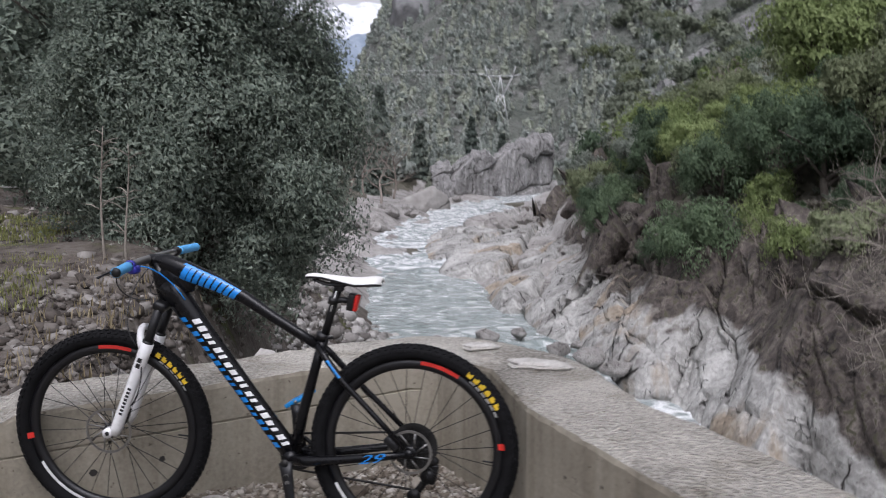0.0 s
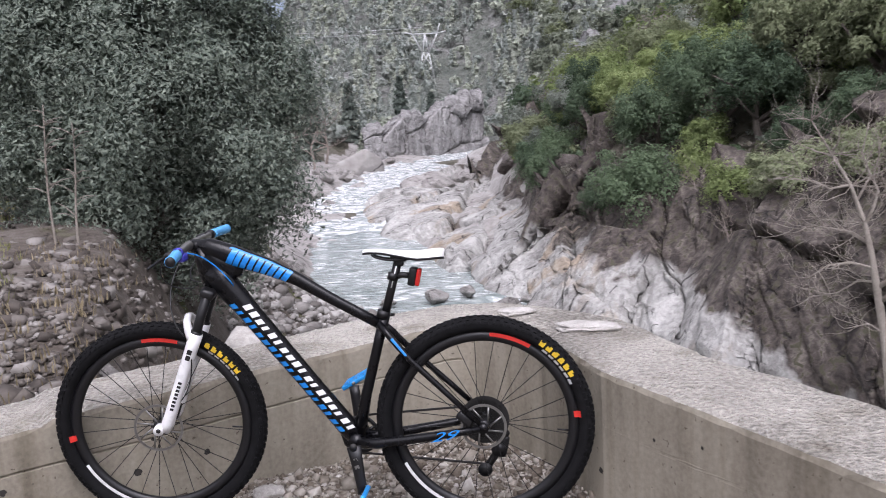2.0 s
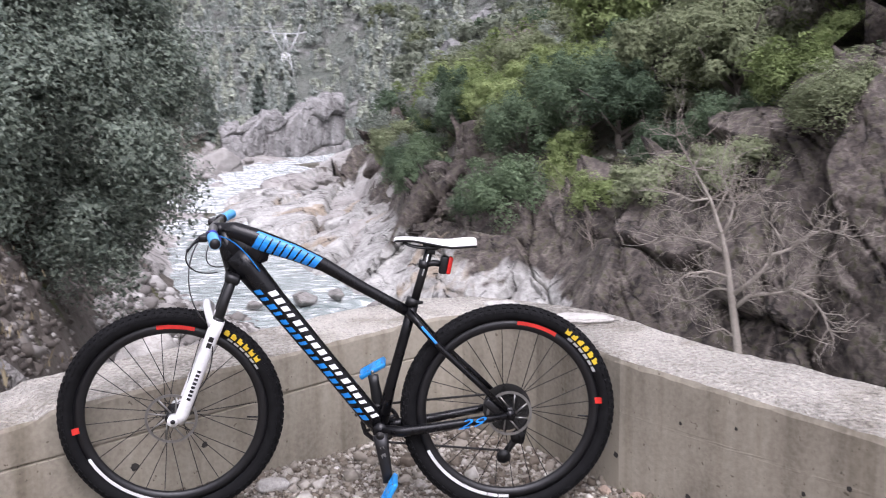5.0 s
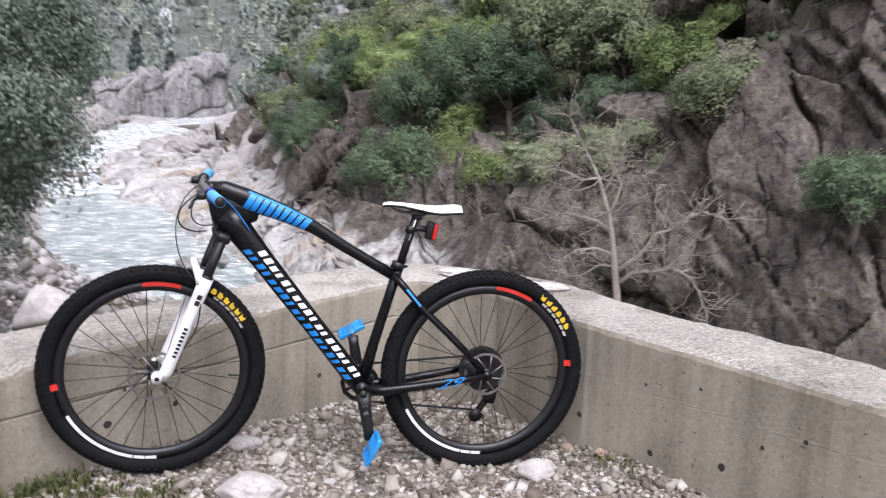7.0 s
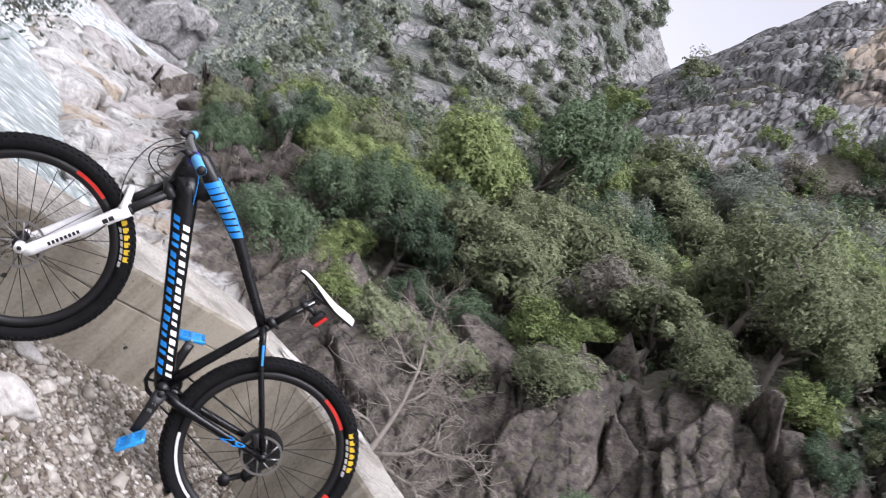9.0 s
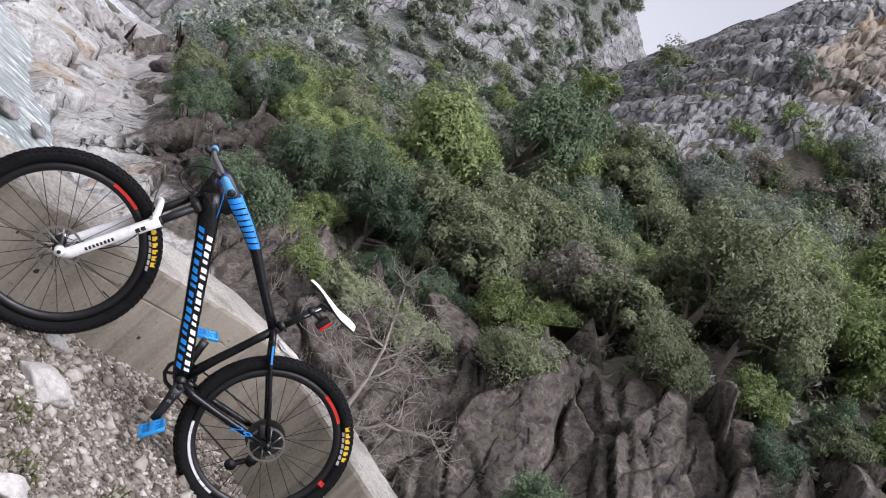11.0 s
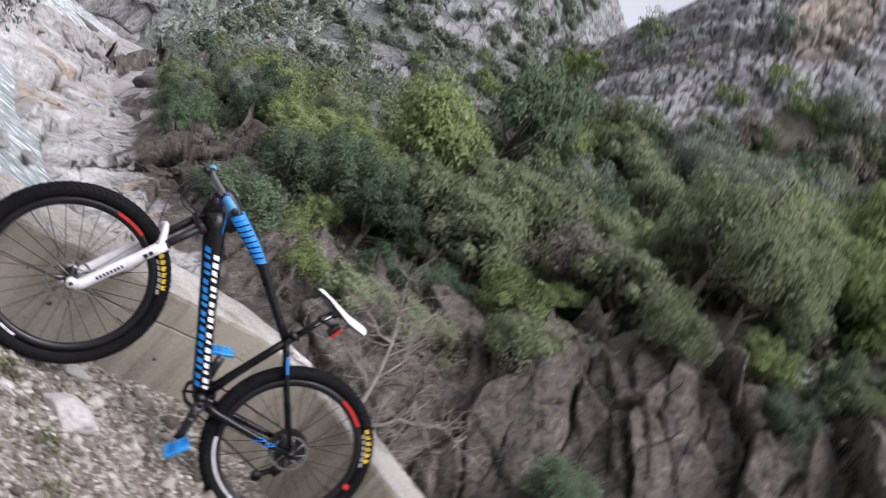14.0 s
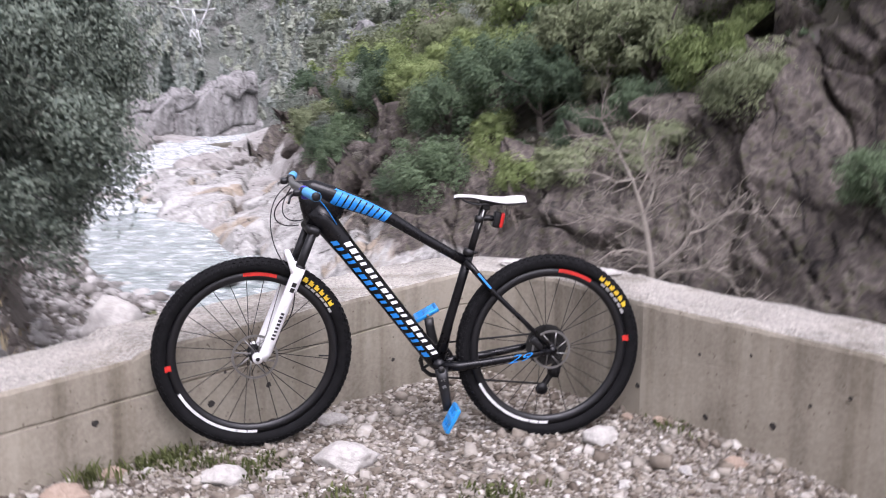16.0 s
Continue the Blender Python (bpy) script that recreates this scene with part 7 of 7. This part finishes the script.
for e, s in ((near_end, -1), (far_end, 1)):
    b = BB + Vector((0, s * 0.076, 0))
    cr = tube("crank_arm", [b, b.lerp(e, 0.3), b.lerp(e, 0.8), e], [0.026, 0.022, 0.018, 0.019], M_BLACK, bike, 12, 0.5, "black crank arm with pale print")
    tube("axle_cap", [b + Vector((0, s * 0.009, 0)), b + Vector((0, s * 0.014, 0))], 0.0135, M_DARK_STEEL, cr, 16)
    if s < 0:
        for f, w in ((0.27, 0.013), (0.42, 0.016)):
            q = b.lerp(e, f) + Vector((0, -0.0100, 0))
            part("crank_print", box_bm(w, 0.0012, 0.013, q, 0, pose(0, 0, 0, 0, -25, 0)), M_STEEL, cr, shade=False)


def pedal(at, s, tilt):
    h = Matrix.Translation(at) @ pose(0, 0, 0, 0, tilt, 0)
    bms = [box_bm(0.098, 0.014, 0.016, (0, -0.044, 0), 0.004), box_bm(0.098, 0.014, 0.016, (0, 0.044, 0), 0.004), box_bm(0.014, 0.095, 0.016, (-0.044, 0, 0), 0.004),
           box_bm(0.014, 0.095, 0.016, (0.044, 0, 0), 0.004), box_bm(0.024, 0.1, 0.018, (0, 0, 0), 0.006), box_bm(0.09, 0.01, 0.012, (0, 0.014, 0), 0.003), box_bm(0.09, 0.01, 0.012, (0, -0.014, 0), 0.003)]
    p = part("pedal", bms[4], M_BLUE_ALU, bike, "bright blue open-cage flat pedal")
    p.matrix_local = h
    for bar in bms[:4] + bms[5:]:
        part("cage_bar", bar, M_BLUE_ALU, p)
    for x in (-0.044, -0.015, 0.015, 0.044):
        for y in (-0.044, 0.044):
            for z in (-1, 1):
                tube("pin", [(x, y, z * 0.007), (x, y, z * 0.0115)], 0.002, M_STEEL, p, 5)
    tube("spindle", [(0, -s * 0.06, 0), (0, 0, 0)], 0.006, M_STEEL, p, 8)


pedal(near_end + Vector((0.002, -0.062, -0.008)), -1, -62)
pedal(far_end + Vector((-0.002, 0.062, 0.008)), 1, -28)
cs = part("cassette", mesh_of("cassette", *lathe([(0.017, 0.022), (0.017, 0.062), (0.010, 0.062), (0.010, 0.022)], 24)), M_DARK_STEEL, bike, "steel rear sprockets", shade=False)
cs.location = REAR_HUB
for i in range(10):
    r = 0.084 - 0.0062 * i
    part("sprocket", mesh_of("sprocket", *lathe([(r, 0.024 + 0.0037 * i), (r, 0.0258 + 0.0037 * i), (r - 0.011, 0.0258 + 0.0037 * i), (r - 0.011, 0.024 + 0.0037 * i)], 36)), M_DARK_STEEL, cs, shade=False)
top0, top1 = BB + Vector((-0.005, 0.044, 0.068)), REAR_HUB + Vector((-0.004, 0.040, 0.047))
low0, low1 = BB + Vector((0.005, 0.044, -0.068)), Vector((0.56, 0.05, 0.185))
loop = [top0, top1] + [REAR_HUB + Vector((0.047 * math.sin(a), 0.042, 0.047 * math.cos(a))) for a in (0.6, 1.2, 1.8, 2.4)] + [Vector((0.605, 0.045, 0.262)), Vector((0.592, 0.047, 0.225)), Vector((0.572, 0.05, 0.182)), low1, low0]
loop += [BB + Vector((-0.068 * math.sin(a), 0.044, -0.068 * math.cos(a))) for a in (0.4, 1.0, 1.6, 2.2, 2.8)]
tube("chain", loop, 0.0042, M_DARK_STEEL, bike, 6, 0.8, "dark oiled chain")
der = part("derailleur", join_bm(box_bm(0.05, 0.028, 0.035, (0.606, 0.070, 0.292), 0.009, pose(0, 0, 0, 0, 40, 0)), box_bm(0.03, 0.02, 0.062, (0.612, 0.066, 0.252), 0.007, pose(0, 0, 0, 0, 12, 0)), box_bm(0.02, 0.006, 0.088, (0.586, 0.060, 0.218), 0.003, pose(0, 0, 0, 0, 33, 0))), M_BLACK, bike, "black rear derailleur")
for x, z in ((0.603, 0.248), (0.566, 0.190)):
    tube("jockey_wheel", [(x, 0.045, z), (x, 0.053, z)], 0.019, M_BLACK, der, 16)
der.matrix_local = Matrix.Translation((0.592, 0.06, 0.29)) @ Matrix.Diagonal((1.35, 1.1, 1.25, 1)) @ Matrix.Translation((-0.592, -0.06, -0.29))

# ---------- gravel, stones and weeds on the platform ----------
M_PEB = isl_mat("mixed_gravel", [(0.18, (0.085, 0.066, 0.049)), (0.38, (0.175, 0.148, 0.115)), (0.56, (0.265, 0.238, 0.198)), (0.74, (0.37, 0.343, 0.30)), (0.90, (0.60, 0.575, 0.53))], 40)
rg = np.random.default_rng(8)
pl = []
while len(pl) < 26000:
    x, y = rg.uniform(-2.8, 2.4), rg.uniform(-3.6, 0.85)
    if not inside(x, y, 0.0):
        continue
    out = max(0.0, abs(x - 0.05) - 1.5) + max(0.0, -1.1 - y)
    if rg.random() > math.exp(-2.6 * out):
        continue
    s = 0.0056 * math.exp(abs(rg.normal(0, 0.55)))
    pl.append((x, y, gravel_z(x, y) + s * 0.25, s))
scatter_rocks("gravel", pl, M_PEB, "loose mixed grey and white river gravel", "gravel", 5, angular=True)

STONES = [rock_mesh("stone", 120 + i, 2, 9, (1, 0.75, 0.55), 0.05) for i in range(8)]
for m in STONES:
    m.materials.append(M_PEBBLE)
n_st = 0
while n_st < 260:
    x, y = rg.uniform(-1.6, 1.5), rg.uniform(-1.6, 0.8)
    if not inside(x, y, 0.03):
        continue
    s = float(rg.uniform(0.010, 0.019))
    ob = new("stone", STONES[n_st % 8])
    ob.matrix_world = pose(x, y, gravel_z(x, y) + s * 0.3, rg.uniform(-20, 20), rg.uniform(-20, 20), rg.uniform(0, 360)) @ Matrix.Diagonal((s, s, s, 1))
    tagged(ob, "small rounded grey river stone on the gravel", "stone", "gravel stones")
    n_st += 1
BIG = [rock_mesh("pale_rock", 140 + i, 4, 8, (1, 0.7, 0.5), 0.1) for i in range(4)]
for m in BIG:
    m.materials.append(M_WHITE_ROCK)
TAN = rock_mesh("tan_rock", 150, 4, 8, (1, 0.7, 0.55), 0.1)
TAN.materials.append(rock_mat("tan_stone", [(0.3, (0.22, 0.16, 0.12)), (0.7, (0.42, 0.33, 0.26))], scale=6, fine=30, bump=0.4, dist=0.02))
for k, (x, y, w) in enumerate(((-0.27, 0.20, 0.145), (-0.25, -0.22, 0.27), (-0.69, -0.26, 0.2), (0.77, -0.16, 0.2), (0.94, -0.52, 0.085), (0.69, -0.57, 0.08), (-0.96, -0.13, 0.07), (-1.3, -0.3, 0.06), (0.01, -0.13, 0.07), (-0.5, -0.28, 0.09), (-0.24, -0.89, 0.2), (-0.6, -0.45, 0.12), (-0.9, -0.5, 0.16))):
    put_rock("pale_rock", BIG[k % 4], x, y, gravel_z(x, y) + 0.06 * w, (w / 2, w / 2, w / 2.1), (20, -12, 35, 15, 70, 40)[k % 6], "pale white-grey angular rock lying on the gravel", "rock", "pale rocks", (0, 8))
for x, y, w in ((-1.08, -0.16, 0.12), (-1.2, -0.34, 0.2), (1.12, -0.53, 0.1), (1.0, -0.15, 0.08), (0.92, -0.02, 0.07)):
    put_rock("tan_rock", TAN, x, y, gravel_z(x, y) + 0.05 * w, (w / 2, w / 2, w / 2), 300 * x, "brown-tan rounded rock by the parapet foot", "rock", "tan rocks")
# the loose slab on top of the parapet
SLAB = rock_mesh("slab", 171, 4, 9, (1, 0.5, 0.13), 0.16)
SLAB.materials.append(M_WHITE_ROCK)
put_rock("concrete_slab", SLAB, 0.96, 0.585, 0.526, (0.16, 0.16, 0.16), -8, "small white broken slab lying on the parapet top", "slab")
put_rock("broken_chunk", SLAB, 0.68, 0.95, 0.52, (0.10, 0.14, 0.13), 20, "white broken chunk of concrete on the parapet top", "rubble")


# weeds
def weed(x, y, n, h, seed, label):
    rg = np.random.default_rng(seed)
    z = gravel_z(x, y)
    verts, faces = [], []
    for _ in range(n):
        bx, by = rg.normal(0, 0.05, 2)
        a, L = rg.uniform(0, 6.28), h * rg.uniform(0.4, 1.1)
        d = np.array([math.cos(a), math.sin(a), 0]) * L * rg.uniform(0.2, 0.7)
        w = np.array([-math.sin(a), math.cos(a), 0]) * rg.uniform(0.002, 0.006)
        o = len(verts)
        p = np.array([bx, by, 0])
        for f, k in ((0, 0.7), (0.55, 1.0), (1.0, 0.1)):
            q = p + d * f ** 1.5 + np.array([0, 0, L * (f - 0.35 * f * f)])
            verts += [q - w * k, q + w * k]
        faces += [(o, o + 1, o + 3, o + 2), (o + 2, o + 3, o + 5, o + 4)]
    me = mesh_of("weed", verts, faces)
    me.materials.append(M_WEED)
    ob = new("weed", me)
    ob.matrix_world = pose(x, y, z)
    return tagged(ob, label, "weed", "platform weeds", kind="stuff")


M_WEED = leaf_mat("weed_green", (0.055, 0.068, 0.022), (0.14, 0.155, 0.06), rnd=0.2)
M_BANKGRASS = leaf_mat("bank_grass_green", (0.14, 0.155, 0.05), (0.33, 0.34, 0.14), rnd=0.2)
M_DRYGRASS = leaf_mat("dry_grass", (0.20, 0.16, 0.09), (0.42, 0.36, 0.24), rnd=0.2)
for k, (x, y, n, h) in enumerate(((-0.93, 0.0, 130, 0.075), (-0.85, -0.05, 110, 0.07), (-1.0, -0.08, 120, 0.08), (-0.6, -0.22, 90, 0.06), (-0.52, -0.14, 70, 0.05), (-0.75, -0.12, 80, 0.06), (-0.3, -0.46, 80, 0.05), (0.2, -0.54, 110, 0.05), (0.3, -0.58, 70, 0.045), (1.03, -0.22, 60, 0.04), (-0.65, -0.75, 90, 0.06), (-0.2, -0.75, 70, 0.05), (-1.15, -0.2, 80, 0.1))):
    weed(x, y, n, h, 400 + k, "low green weed tuft growing in the gravel")


def tufts(name, places, h, n, mat, seed, label):
    rg = np.random.default_rng(seed)
    V, F, o = [], [], 0
    for x, y in places:
        z = ground_at(x, y)
        for _ in range(n):
            bx, by = rg.normal(0, 0.14, 2)
            a, L = rg.uniform(0, 6.28), h * rg.uniform(0.4, 1.1)
            d = np.array([math.cos(a), math.sin(a), 0]) * L * rg.uniform(0.1, 0.6)
            w = np.array([-math.sin(a), math.cos(a), 0]) * rg.uniform(0.004, 0.009)
            p = np.array([x + bx, y + by, z])
            q = p + d * 0.4 + np.array([0, 0, L * 0.55])
            t = p + d + np.array([0, 0, L])
            V += [p - w, p + w, q + w, q - w, t + w * 0.2, t - w * 0.2]
            F += [(o, o + 1, o + 2, o + 3), (o + 3, o + 2, o + 4, o + 5)]
            o += 6
    me = fast_mesh(name, np.array(V), np.array(F))
    me.materials.append(mat)
    return tagged(new(name, me), label, "grass", kind="stuff")


rg = np.random.default_rng(31)
gp = [(HOME[0] + r * math.sin(radians(a)), HOME[1] + r * math.cos(radians(a))) for a, r in zip(rg.uniform(-43, -29, 330), rg.uniform(9.5, 20, 330))]
tufts("bank_grass", gp, 0.13, 24, M_BANKGRASS, 41, "yellow-green grass patch on the bank")
dp = [(HOME[0] + r * math.sin(radians(a)), HOME[1] + r * math.cos(radians(a))) for a, r in zip(rg.uniform(-38, -12, 100), rg.uniform(5.5, 13, 100))]
tufts("dry_grass", dp, 0.12, 14, M_DRYGRASS, 42, "dry straw-coloured grass and stalks on the bank")

# tie holes and stains of the formwork: flat discs painted with inner shade
M_HOLE_SHADE = plain_mat("tie_hole_shade", (0.03, 0.027, 0.024), 0.95)


def on_wall(seg, f, z, out=0.002):
    a, b = Vector(INNER[seg]), Vector(INNER[seg + 1])
    p = a.lerp(b, f)
    t = (b - a).normalized()
    n = Vector((-t.y, t.x))
    q = p - n * out
    return pose(q.x, q.y, z, 90, 0, math.degrees(math.atan2(t.y, t.x)))


def wall_fraction(seg, x):
    a, b = INNER[seg], INNER[seg + 1]
    return (x - a[0]) / (b[0] - a[0])


for seg, x, z, r in ((1, -1.14, 0.165, 0.013), (1, -0.755, 0.135, 0.015), (1, -0.535, 0.157, 0.012), (1, 0.025, 0.136, 0.01), (5, 0.955, 0.168, 0.011), (5, 1.262, 0.16, 0.014), (5, 1.12, 0.12, 0.012), (5, 1.40, 0.33, 0.008), (5, 1.33, 0.27, 0.007), (1, -0.70, 0.25, 0.007), (5, 1.10, 0.36, 0.006), (5, 1.21, 0.40, 0.006)):
    verts, faces = [], []
    n = 14
    rd = random.Random(int(x * 1000))
    for ring, (k, dz) in enumerate(((1.0, 0.0), (0.75, 0.0006), (0.0, 0.0008))):
        for i in range(n):
            a = 2 * math.pi * i / n
            rr = r * k * (1 + rd.uniform(-0.18, 0.18) * (ring == 0))
            verts.append((rr * math.cos(a), rr * math.sin(a), dz))
    for ring in range(2):
        for i in range(n):
            a, b = ring * n + i, ring * n + (i + 1) % n
            faces.append((a, b, b + n, a + n))
    h = part("tie_hole", mesh_of("tie_hole", verts, faces), M_HOLE_SHADE, wall)
    h.matrix_world = on_wall(seg, wall_fraction(seg, x), z)
